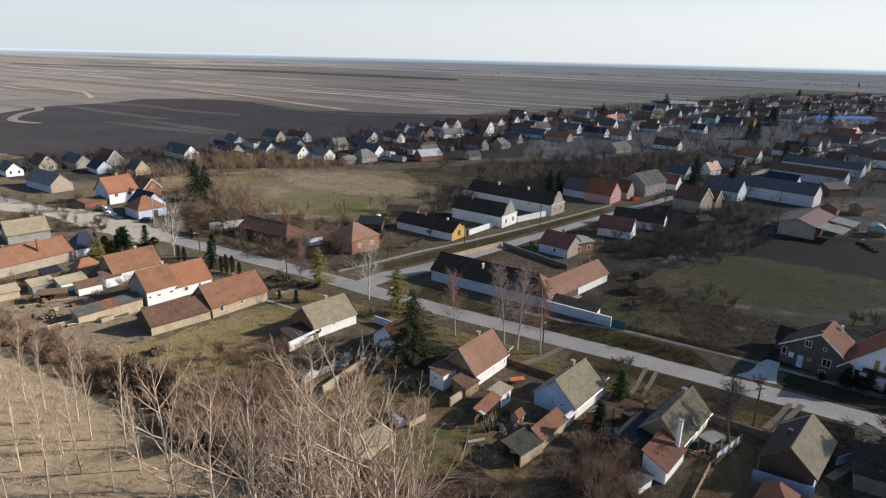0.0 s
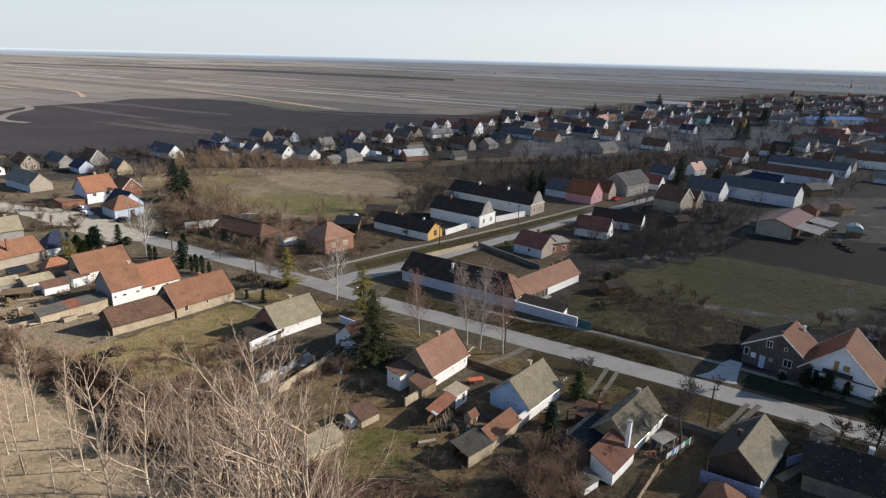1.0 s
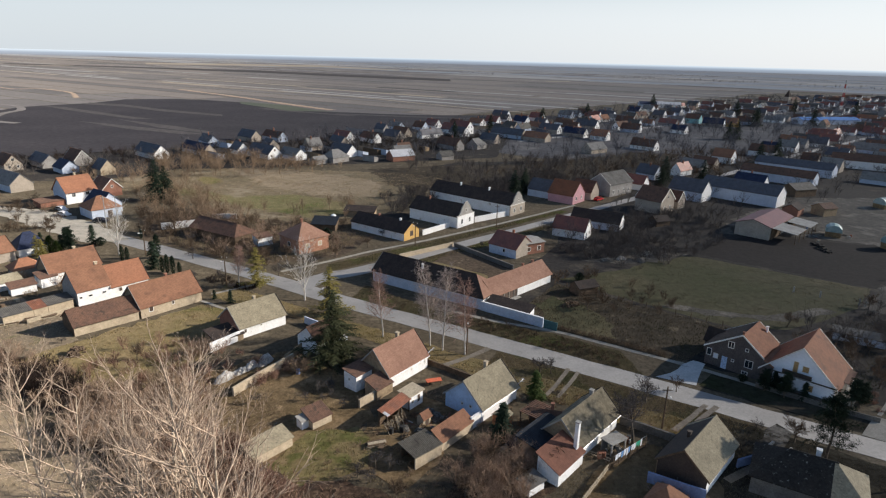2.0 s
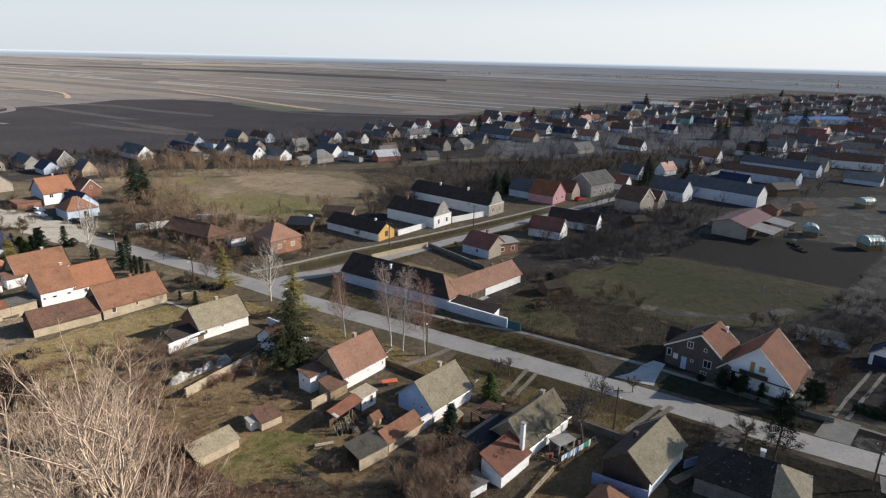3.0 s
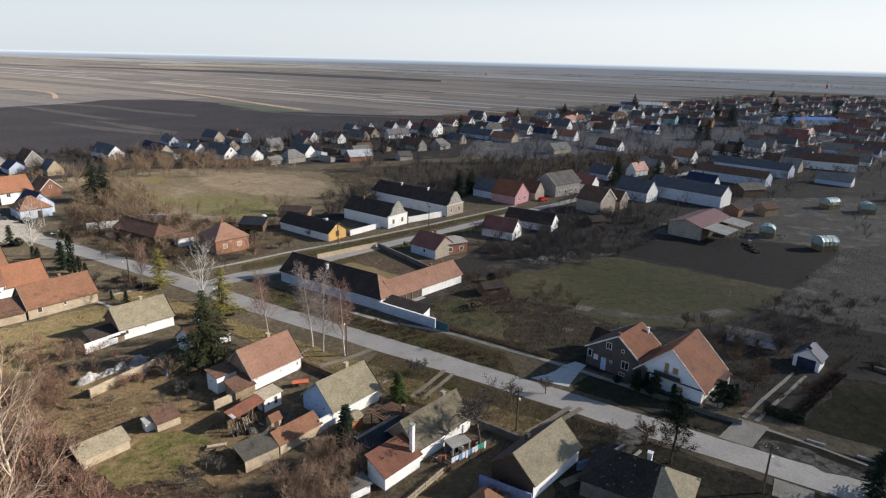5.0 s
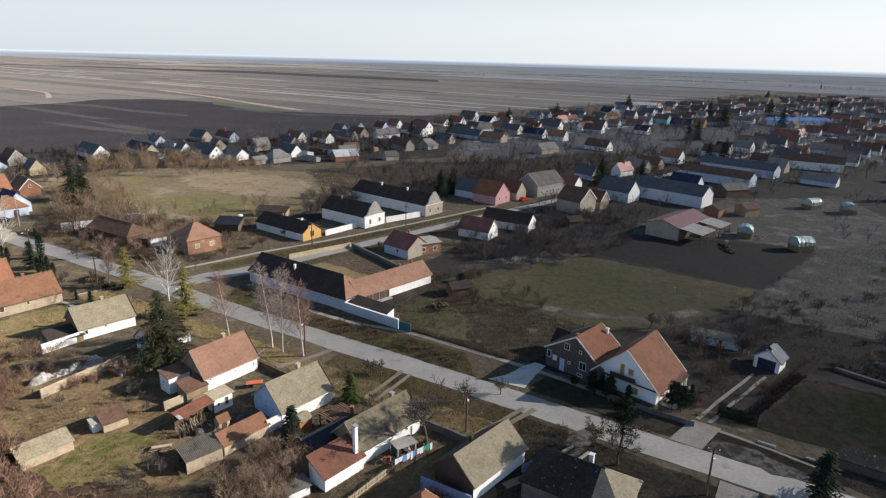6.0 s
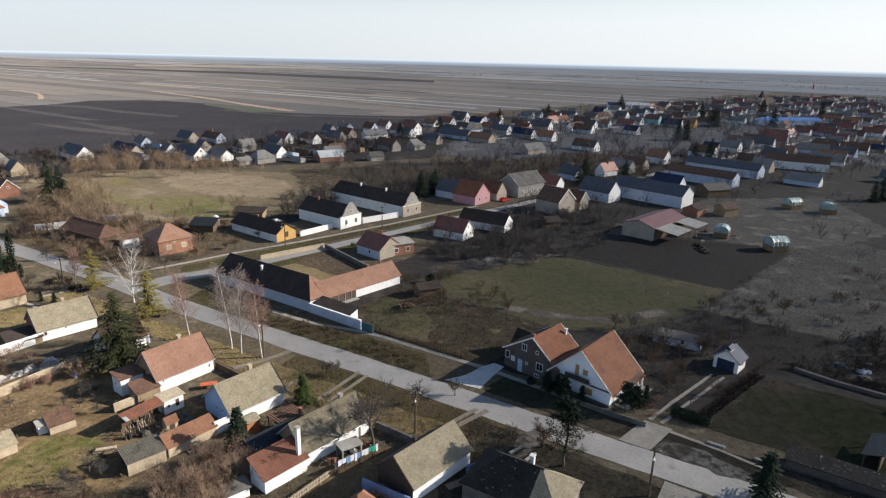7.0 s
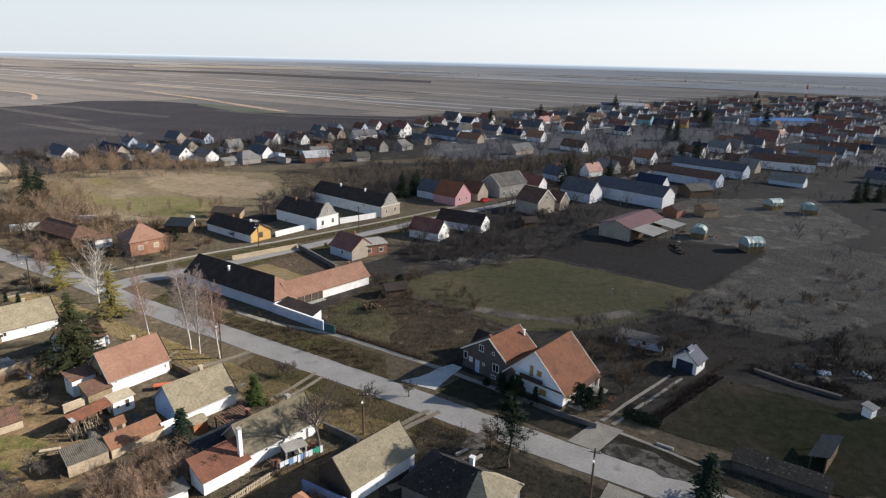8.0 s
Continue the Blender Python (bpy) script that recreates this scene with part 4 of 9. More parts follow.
# ---------------------------------------------------------------- ground, roads, fields


E1, E2, JN = unit(44).to_2d(), unit(134).to_2d(), Vector((-14.0, 131.0))     # the side street's frame


def st(a, b):
    p = JN + E1 * a + E2 * b
    return (p.x, p.y)


g = Shape()
for i in range(-6, 6):
    for j in range(-6, 6):
        g.face([(i * 1000, j * 1000, 0), ((i + 1) * 1000, j * 1000, 0), ((i + 1) * 1000, (j + 1) * 1000, 0), (i * 1000, (j + 1) * 1000, 0)])
tagged(new("ground", g.mesh("ground", GROUND)), "bare brown winter plain round the village", "ground", "", "structure")

# the far rim of the plain: low tree belts and glowing, painted haze
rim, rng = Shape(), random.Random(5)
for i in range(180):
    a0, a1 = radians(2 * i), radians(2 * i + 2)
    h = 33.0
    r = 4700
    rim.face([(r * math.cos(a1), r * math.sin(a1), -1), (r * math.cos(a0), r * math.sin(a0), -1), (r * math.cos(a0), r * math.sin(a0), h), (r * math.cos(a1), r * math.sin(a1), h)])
tagged(new("backdrop", rim.mesh("backdrop", DISTANCE)), "pale blue-grey belt of trees under painted, glowing haze on the horizon", "backdrop", "", "structure")

# fields beyond the village, in strips
FD, FP = unit(-34).to_2d(), unit(56).to_2d()


def fp(a, b):
    p = FD * a + FP * b
    return (p.x, p.y)


rng = random.Random(11)
b, lay = -700.0, 0.05
while b < 4500:
    w = rng.uniform(25, 60) if b < 900 else rng.uniform(45, 160)
    a = -4600.0
    edge = -330 + max(0, b - 246) * 0.19 if b < 1330 else 3600
    while a < edge:
        ln = rng.uniform(250, 900)
        a2 = min(a + ln, edge - rng.uniform(0, 12))
        if math.hypot(*fp(a2, b)) < 4600 or math.hypot(*fp(a, b)) < 4600:
            # strip colours turn paler and bluer with distance: painted haze
            m = rng.choice([STUBBLE, SOIL_PALE, SOIL_PALE, FAR_SOIL, STUBBLE, SOIL_PALE] if b < 1500 else [HAZE_PALE_FAR, HAZE_GREY_FAR, HAZE_GREY_FAR, SOIL_PALE, HAZE_BLUE_FAR] if b < 2300 else [HAZE_BLUE_FAR, HAZE_GREY_FAR, HAZE_BLUE_FAR])
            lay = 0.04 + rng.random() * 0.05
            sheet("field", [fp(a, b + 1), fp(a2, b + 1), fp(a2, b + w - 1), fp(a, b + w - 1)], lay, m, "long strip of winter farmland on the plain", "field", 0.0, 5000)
        a = a2 + 2
    b += w
rng = random.Random(12)
for k in range(420):                                      # thin pale and dark slivers between the fields
    a, b = rng.uniform(-3200, 900), rng.uniform(560, 3000) ** 1.0
    if b < 1330 and a > -400 + max(0, b - 246) * 0.19:
        continue
    ln, wd = rng.uniform(120, 520), rng.uniform(4, 12) * (1 + b / 1500)
    sheet("field", [fp(a, b), fp(a + ln, b + rng.uniform(-6, 6)), fp(a + ln, b + wd), fp(a, b + wd)], 0.1, rng.choice([HAZE_PALE_FAR, HAZE_PALE_FAR, STRAW_FAR, DARK_FAR, FAR_SOIL]), "thin strip of winter farmland", "field", 0.0, 5000)

# streets
strip("road", [(-330, 330), (-250, 270), (-170, 213), (-137, 193), (-100, 174), (-62, 153), (-30, 134.5), (-5, 118.5), (20, 103.9), (45, 89.1), (70, 73.8), (100, 56), (170, 13), (260, -42)],
      lambda s: 5.1 + 1.2 * max(0, 1 - abs(s - 0.30) / 0.16), 0.012, ROAD, "pale worn asphalt village road with ragged edges", wobble=0.12)
strip("road", [(-17.5, 127.5), (-12, 134.5), st(14, -0.5), st(60, -0.5), st(120, 0), st(200, 0), st(330, 2), st(520, 0), st(900, 10)], lambda s: 5.5 - 1.9 * min(1, s * 14), 0.018, ROAD, "narrow side street of pale asphalt", seed=2)
strip("road", [st(230, 132), st(400, 128), st(800, 120)], 4.0, 0.006, ROAD, "back street of the far village", seed=3)
strip("pavement", [(14, 117), (24, 111.3), (35.3, 107.2), (47.4, 99.9), (56.5, 94.4)], 1.0, 0.012, PAVING, "narrow pale concrete footpath along the road", "pavement", seed=4)
strip("pavement", [(57.5, 93.6), (63.2, 89.4), (70, 84.4), (77.5, 79.6), (81.2, 77.0), (86.0, 73.2), (89.6, 70.0)], lambda s: 0.9 - 0.4 * s, 0.012, PAVING, "narrow pale concrete footpath along the road", "pavement", seed=5)
strip("pavement", [(-23.9, 136.6), (-14.2, 145), (-4.9, 153.8), (7.1, 163.5), (30, 184), (60, 213)], 1.1, 0.016, PAVING, "pale footpath along the side street", "pavement", seed=6)
sheet("driveway", [(48.9, 90.6), (54.4, 88.0), (57.1, 93.0), (58.8, 95.6), (57.3, 96.7), (54.8, 95.0), (51.8, 92.0)], 0.05, PALE_SLAB, "concrete driveway fanning out to the road", "driveway", 0.1)
sheet("driveway", [(72.6, 75.4), (76.2, 73.2), (80.9, 78.2), (77.6, 80.4)], 0.05, PAVING, "concrete slab driveway", "driveway", 0.06)
strip("driveway", [(78.4, 80.6), (93.2, 94.6)], 0.55, 0.02, PAVING, "one concrete wheel track to the garage", "driveway", seed=8)
strip("driveway", [(79.8, 79.7), (94.8, 93.6)], 0.55, 0.02, PAVING, "one concrete wheel track to the garage", "driveway", seed=9)
strip("path", [(22.3, 99.5), (18.5, 95.8), (14.5, 92.8)], 1.1, 0.034, DIRT, "worn earth track off the road", "path", seed=12)
strip("path", [(53.6, 82.4), (50.2, 79.0), (46.4, 75.4)], 0.8, 0.034, DIRT, "one pale rut of an earth track to a yard gate", "path", seed=15)
strip("path", [(55.2, 82.0), (51.4, 78.5), (47.2, 74.4)], 0.8, 0.034, DIRT, "one pale rut of an earth track to a yard gate", "path", seed=19)
strip("path", [(49.2, 64.9), (53.8, 67.8), (58.6, 70.6)], 1.0, 0.034, DIRT, "trodden earth path between two houses", "path", seed=20)
sheet("verge", [(56.4, 72.4), (59.5, 76.3), (61.8, 77.5), (63.4, 76.1), (59.2, 71.9), (56.9, 70.0)], 0.03, CHURNED, "churned muddy ground beside the road", "verge", 0.5)
strip("path", [(-36.5, 118.5), (-28.5, 113.5)], 0.7, 0.034, PAVING, "narrow concrete path to a house", "path", seed=17)
strip("path", [(-34.5, 121.5), (-27.5, 127.5)], 0.9, 0.034, PAVING, "narrow concrete path to the road", "path", seed=18)
sheet("verge", [(55, 87.6), (72, 76.6), (86, 68.2), (88.5, 72), (80, 78), (63, 88.8), (58.5, 92)], 0.003, GREY_VERGE, "short dim grass between road and footpath", "verge", 0.2)
sheet("verge", [(76.4, 73.2), (83.4, 68.9), (88.4, 66.0), (89.6, 66.4), (87.0, 69.6), (83.2, 73.4), (79.4, 76.0)], 0.03, CHURNED, "churned muddy verge beside the road", "verge", 0.6)

# verges of the side street and the yard behind the farm wing
sheet("verge", [st(6, 3.6), st(30, 3.2), st(70, 3.4), st(100, 3.6), st(100, 6.2), st(70, 6.4), st(30, 7.2), st(8, 8.5)], 0.006, GRASS, "grass verge along the side street", "verge", 0.4)
sheet("verge", [st(18, -3.0), st(40, -3.0), st(80, -3.0), st(80, -5.4), st(40, -6.0), st(20, -6.4)], 0.006, GRASS, "grass verge along the side street", "verge", 0.4)
sheet("yard", [(8, 139), (17, 134), (27, 130), (33, 140), (25, 150), (17, 158)], 0.008, OLD_GARDEN, "dug yard behind a farm wing", "yard", 0.4)
sheet("lawn", [(7, 141), (16, 134.5), (23, 133), (25, 137), (18, 143), (12, 147)], 0.012, LAWN_WARM, "olive grass in a farmyard", "lawn", 0.5)
sheet("verge", [(50, 150), (60, 149), (72, 152), (80, 158.5), (70, 161), (58, 155)], 0.02, FALLOW, "pale rubble-strewn strip beyond a lawn", "verge", 0.8)
sheet("yard", [(-20, 176), (-2, 176), (6, 192), (-8, 200), (-22, 192)], 0.008, DARK_GROUND, "dark cluttered garden behind a house", "yard", 0.8)

# near patches
sheet("verge", [(53, 80), (62, 74.5), (84, 60.5), (125, 36), (60, 36), (47, 57), (49, 70)], 0.004, GREY_VERGE, "dim rough grass beside the road", "verge", 0.5)
sheet("verge", [(86, 69.4), (97, 62.4), (112, 53.2), (130, 42.6), (133, 47), (112, 57.2), (99, 65.8), (88.5, 72)], 0.004, GREY_VERGE, "dim grass strip between road and footpath", "verge", 0.3)
sheet("verge", [(96, 70), (112, 60), (150, 36), (160, 50), (132, 70), (112, 64), (103, 66)], 0.004, GREY_VERGE, "dim grass behind the footpath", "verge", 0.3)
sheet("driveway", [(76.0, 66.9), (79.6, 64.6), (77.6, 61.6), (74.0, 63.8)], 0.05, PAVING, "concrete pad beside the road", "driveway", 0.06)
sheet("verge", [(60, 120.5), (68, 117), (82, 114.5), (96, 120), (94, 122.4), (80, 117), (68, 120), (62, 123)], 0.02, FALLOW, "pale dry grass along a lawn's edge", "verge", 0.6)
sheet("gardens", [(24, 117.8), (33.4, 110), (48, 102), (60, 94), (92, 78), (130, 55), (260, 60), (330, 260), (300, 330), (240, 330), (190, 320), (110, 330), (60, 310), (20, 300), (-10, 262), (30, 238), (70, 250), (95, 250), (60, 200), (45, 165), (33, 142), (39, 136.8)], 0.003, DARK_GROUND, "dark winter garden land behind the houses", "ground", 0.8, 6)
sheet("gardens", [(-215, 262), (-165, 232), (-125, 232), (-100, 258), (-60, 276), (-20, 290), (40, 318), (60, 420), (-15, 412), (-62, 370), (-118, 326), (-190, 280)], 0.002, DARK_GROUND, "dark gardens along the back street", "ground", 1.0, 6)
sheet("gardens", [(-10, 400), (60, 320), (200, 318), (300, 320), (420, 400), (700, 640), (1100, 1040), (720, 1060), (420, 800), (250, 640), (110, 520), (40, 450)], 0.001, VILLAGE_SOIL, "grey-brown gardens of the far village", "ground", 2.0, 20)
sheet("gardens", [(-82, 188), (-66, 160), (-48, 149), (-30, 140), (-12, 150), (-2, 176), (-10, 190), (-40, 182), (-66, 196)], 0.005, OLD_GARDEN, "trodden brown gardens round old houses", "ground", 1.0)
sheet("crossroads", [(-150, 196), (-128, 192), (-112, 188), (-98, 181), (-86, 173), (-78, 166), (-70, 158.5), (-80, 155), (-100, 168), (-122, 182), (-150, 186)], 0.035, PAVING, "dusty pale open crossroads before a shop", "road", 0.8)
sheet("lawn", [(-56, 90), (-49, 99), (-34, 116), (-19, 108), (-25, 96), (-28, 88), (-34, 80), (-46, 83)], 0.008, LAWN_WARM, "greenish winter grass behind the houses", "lawn", 0.8)
sheet("lawn", [(-33, 127), (-12, 114.5), (12, 100), (40, 83.5), (52, 76), (46, 73), (36, 79), (12, 95), (-14, 110), (-34, 120)], 0.006, LAWN_WARM, "grass verge with trees along the road", "verge", 0.5)
sheet("lawn", [(-5, 121.5), (15, 109.8), (40, 95), (47, 91), (45.5, 99.5), (35, 105.8), (14, 115), (-3, 129)], 0.006, GRASS, "rough grass verge along the road", "verge", 0.4)
sheet("lawn", [(55, 88.2), (72, 77), (76.5, 80.3), (63, 88.8), (58.5, 92)], 0.008, DIM_LAWN, "short grass strip before the houses", "verge", 0.2)
sheet("lawn", [(41, 136), (56, 122.5), (71, 110.8), (81, 110.5), (92, 116), (102, 122.6), (113, 134.5), (100, 143), (81, 156), (73, 157), (60, 145)], 0.01, LAWN, "wide dull-green lawn behind the houses", "field", 0.3)
sheet("yard", [(36, 107.8), (47, 101), (55, 96), (64, 103), (70.6, 109.6), (55, 121.5), (40, 133), (34, 124), (30, 117)], 0.014, WEEDS, "brown weedy plot beside the road", "field", 0.5)
sheet("lawn", [(33.0, 120.1), (37.7, 125.1), (43.4, 120.8), (46.8, 112.7), (46.3, 104.6), (41.2, 105.6), (35.2, 110.9)], 0.034, LAWN, "olive grass at the corner of a weedy plot", "lawn", 0.8)
sheet("field", [(82.5, 158), (114.2, 134.6), (147, 169), (132, 172), (109, 179), (98, 174), (86, 165)], 0.012, PLOUGH, "dark freshly ploughed plot", "field", 0.15)
sheet("field", [(115.2, 134.6), (103, 122), (124, 109), (152, 122), (190, 150), (170, 176), (148, 169)], 0.012, FALLOW, "pale weedy fallow", "field", 0.8)
sheet("field", [(100, 120), (98, 111), (97.5, 98), (106, 94.6), (116, 100), (123, 108.6), (103, 121.2)], 0.014, PLOUGH, "narrow dark garden plot", "field", 0.8)
sheet("lawn", [(85.5, 79), (101, 93), (104.5, 92.5), (121, 83), (132, 72), (112, 64), (103, 66), (93, 74)], 0.012, DIM_LAWN, "green meadow behind a hedge", "lawn", 0.6)
sheet("yard", [(98, 180), (125, 178), (150, 165), (190, 190), (200, 240), (150, 235), (110, 200)], 0.012, FALLOW, "trodden farmyard round the haystacks", "yard", 1.0)
sheet("field", [(-118, 232), (-96, 214), (-72, 204), (-50, 186), (-30, 181), (-8, 190), (8, 214), (24, 240), (8, 262), (-22, 268), (-60, 270), (-100, 264)], 0.01, MEADOW, "pale dry meadow between the streets", "field", 1.2)
sheet("field", [(-80, 215), (-59, 204), (-42, 193), (-28, 187), (-18, 191), (-14, 202), (-22, 210), (-40, 219), (-59, 213), (-72, 221), (-90, 229)], 0.03, OLIVE_FIELD, "olive stretch of the meadow", "field", 1.2)
sheet("field", [(-56, 233), (-35, 220), (-12, 218), (-10, 240), (-17, 250), (-52, 267), (-80, 268)], 0.02, DRY, "pale dry stretch of the meadow", "field", 1.6)
sheet("field", [(-84, 241), (-77, 233), (-72, 238), (-78, 247), (-84, 248)], 0.05, GREEN_PATCH, "green spot in the meadow", "field", 0.8)
sheet("field", [(-8, 240), (25, 226), (80, 275), (150, 345), (120, 350), (60, 300), (20, 292), (-20, 275)], 0.01, WEEDS, "weedy grassland behind the houses", "field", 1.5)
sheet("yard", [(-30, 84), (-12, 97), (0, 88), (4, 77), (-3, 62), (-14, 55), (-28, 66)], 0.01, YARD, "trodden brown back yard", "yard", 0.7)
sheet("yard", [(4, 76), (10, 84), (17, 79), (14, 67), (10, 62), (2, 66)], 0.014, YARD, "trodden earth yard between sheds", "yard", 0.4)
sheet("verge", [(24, 98.6), (36, 91.6), (53, 81.8), (59, 78), (53.5, 73), (47, 75.4), (38, 80.5), (30, 82), (25.5, 85.5), (20, 92)], 0.012, DIM_VERGE, "dim trodden grass verge before the houses", "verge", 0.6)
strip("path", [(35.0, 92.7), (33.4, 89.6), (31.8, 86.8), (30.0, 84.0)], 0.7, 0.034, DIRT, "pale wheel rut across a verge", "path", seed=27)
strip("path", [(36.4, 91.6), (34.8, 88.6), (33.2, 86.0), (31.6, 83.4)], 0.7, 0.034, DIRT, "pale wheel rut across a verge", "path", seed=28)
sheet("yard", [(7.8, 71.6), (9.4, 78.2), (13, 80.4), (16.2, 77.2), (14.4, 72), (13, 69.8)], 0.024, YARD_CONCRETE, "cracked pale concrete courtyard strewn with scrap", "yard", 0.5)
sheet("yard", [(33.5, 66), (39, 73), (46, 71), (42, 62), (36, 58), (28, 58)], 0.014, YARD, "trodden yard with a washing line", "yard", 0.4)
sheet("lawn", [(-7, 65.5), (-5.5, 70), (-3.5, 73.5), (2.6, 74.4), (6.0, 70), (4.6, 66), (1.6, 63.5), (-3, 62)], 0.06, GREEN_PATCH, "small green patch between sheds", "lawn", 0.5)
sheet("yard", [(-21.2, 72.2), (-19.0, 77.6), (-16.1, 80.2), (-7.4, 84.0), (-6.8, 82.6), (-13.2, 77.0), (-16.4, 72.9), (-18.6, 69.9)], 0.03, DUST, "pale trodden strip across a back yard", "yard", 0.6)
sheet("garden_bed", [(-17.6, 78.8), (-11.9, 83), (-6.6, 75.6), (-12.6, 70.8)], 0.018, BED, "dug kitchen garden with dry stalks", "garden", 0.3)
sheet("meadow", [(-95, 104), (-72, 92), (-58, 84), (-45, 75.5), (-34, 68), (-20, 60.5), (-8, 50), (0, 36), (-10, 10), (-70, -10), (-140, 30)], 0.02, DRY, "dry straw-coloured meadow planted with young poplars", "meadow", 0.6)
sheet("yard", [(-98, 110), (-84, 100), (-66, 93), (-50, 90), (-50, 99), (-58, 110), (-72, 117), (-95, 122)], 0.008, DUST, "dusty yard behind the houses", "yard", 0.8)
# dark sheets under the scrub deepen its shade by colour
sheet("undergrowth", [(-38, 80), (-34, 69.5), (-20, 61.5), (-8, 51), (6, 42), (24, 42), (14, 52), (0, 57), (-9, 64), (-16, 72), (-30, 82)], 0.03, LITTER_SHADE, "leaf litter darkened with painted shade under the scrub", "ground", 0.9)
sheet("undergrowth", [(-82, 101), (-74, 95.5), (-60, 87.6), (-47.4, 80.6), (-36, 73.2), (-33, 78), (-45, 86), (-58, 93), (-80, 105)], 0.028, LITTER_SHADE, "dark leaf litter along the meadow's edge", "ground", 0.8)
sheet("undergrowth", [(-19, 72), (-13, 72), (-9.6, 66), (-3, 62.6), (3, 63.6), (9, 61), (5, 54), (-10, 55), (-20, 62)], 0.07, LITTER_SHADE, "dark leaf litter below the garden sheds", "ground", 0.9)
sheet("undergrowth", [(13, 59), (17, 65), (24, 68), (28, 65), (25, 57), (17, 54)], 0.03, LITTER_SHADE, "leaf litter darkened with painted shade under a thicket", "ground", 0.7)
sheet("field", [(-340, 521), (-334, 547), (-314, 581), (-308, 639), (-267, 663), (-193, 638), (-135, 590), (-85, 555), (-15, 546), (40, 556), (96, 572), (130, 560), (60, 500), (20, 440), (-15, 412), (-62, 370), (-118, 326), (-190, 280), (-290, 330), (-330, 430)], 0.2, MOIST, "broad dark ploughed field at the village edge", "field", 2.0, 20)
for k, q in enumerate(([(-318, 587), (-282, 578), (-226, 537), (-166, 505), (-161, 492), (-217, 517), (-270, 555), (-312, 568)], [(-338, 546), (-305, 532), (-221, 471), (-200, 459), (-213, 455), (-300, 515)],
                       [(-240, 433), (-190, 411), (-130, 380), (-145, 377), (-191, 398)], [(-224, 453), (-173, 422), (-134, 394), (-131, 383), (-174, 408)],
                       [(-80, 540), (-15, 532), (60, 522), (62, 516), (-15, 524), (-80, 532)], [(-150, 575), (-110, 550), (-60, 524), (-62, 519), (-114, 543), (-154, 566)])):
    sheet("field", q[::-1], 0.24, STRIPE, "paler stripe in the ploughed field", "field", 0.6, 12, k)
strip("path", [(-420, 560), (-360, 540), (-327, 505), (-318, 470), (-300, 432), (-285, 418), (-268, 412)], 6.0, 0.26, SOIL_PALE, "pale bending field track", "path", seed=21)
sheet("field", [(-186, 617), (-125, 555), (-85, 554), (-103, 567), (-140, 610), (-196, 645)], 0.28, WHEAT, "thin green strip of winter wheat", "field", 0.5, 20)
sheet("field", [(-1230, 1780), (-900, 1740), (-447, 1590), (-214, 1455), (23, 1335), (22, 1473), (-242, 1620), (-506, 1788), (-927, 1840), (-1256, 1848)], 0.3, DARK_FAR, "long dark belt of ploughland", "field", 2.0, 200)
sheet("field", [(-1020, 2209), (-779, 2358), (-465, 2448), (-144, 2206), (-160, 2330), (-537, 2805), (-891, 2688), (-1106, 2392)], 0.3, STRAW_FAR, "pale straw-coloured far field", "field", 2.0, 200)
sheet("field", [(-1144, 1686), (-1033, 1773), (-1030, 1810), (-1150, 1720)], 0.3, STRAW_FAR, "pale straw-coloured far field", "field", 2.0, 200)
sheet("field", [(253, 1483), (313, 1522), (310, 1560), (245, 1520)], 0.3, STRAW_FAR, "bright strip of straw stubble", "field", 1.0, 100)
sheet("field", [(-707, 1244), (-625, 1277), (-630, 1295), (-712, 1262)], 0.3, STRAW_FAR, "bright strip of straw stubble", "field", 1.0, 100)
strip("path", [(-300, 890), (-228, 852), (-166, 812), (-101, 767), (-33, 702), (26, 647), (90, 600)], 7.0, 0.3, STRAW_FAR, "pale ragged farm track on the plain", "path", seed=31, wobble=1.6)
strip("path", [(-330, 822), (-291, 783), (-218, 711), (-146, 630), (-89, 572)], 9.0, 0.3, RUSSET_FAR, "russet grass baulk beside a field", "path", seed=32, wobble=1.2)
strip("path", [(-560, 800), (-500, 752), (-474, 764), (-412, 717), (-360, 640)], 5.0, 0.3, RUSSET_FAR, "pale bending field track", "path", seed=33, wobble=1.0)


# ---------------------------------------------------------------- houses on the near side of the road
BR, WH, CN = RED_BRICK, WHITE, CONCRETE
fh_ = house("house", 6.0, 84.6, 53, 9.4, 6.2, 2.4, 5.7, WHITE, SALMON_TILES, "whitewashed farmhouse with a pale red-brown tiled gable roof", gable=ADOBE, chimneys=((1.3, 0.5, 0.5, 6.3, CREAM),), windows=(("s", -3.7, 1.55, 0.4, 0.4), ("s", 4.0, 0.9, 0.35, 0.7)), trim=DARK_TRIM, gutter=True)
lean_to("annex", 1.2, 83.5, 53, 3.4, 2.6, 2.7, 3.1, WHITE, CLAY_OLD, "small white annex under a shallow brown roof", windows=(("w", 0.2, 1.5, 0.4, 0.5), ))
lean_to("outbuilding", 4.6, 81.4, 53, 3.4, 2.5, 1.6, 2.5, ADOBE, CLAY_OLD, "low outbuilding with a brown tiled roof", over=0.15)
wall_run("garden_wall", [(2.2, 79.2), (4.4, 82.0), (6.3, 84.6)], 1.4, 0.3, CREAM, "cream plastered adobe garden wall", category="wall")
ws_ = lean_to("woodshed", 6.75, 73.95, 58.5, 5.4, 1.5, 2.1, 2.5, TIMBER, RUST, "open woodshed with a rusty brown sheet roof", posts=True, over=0.14)
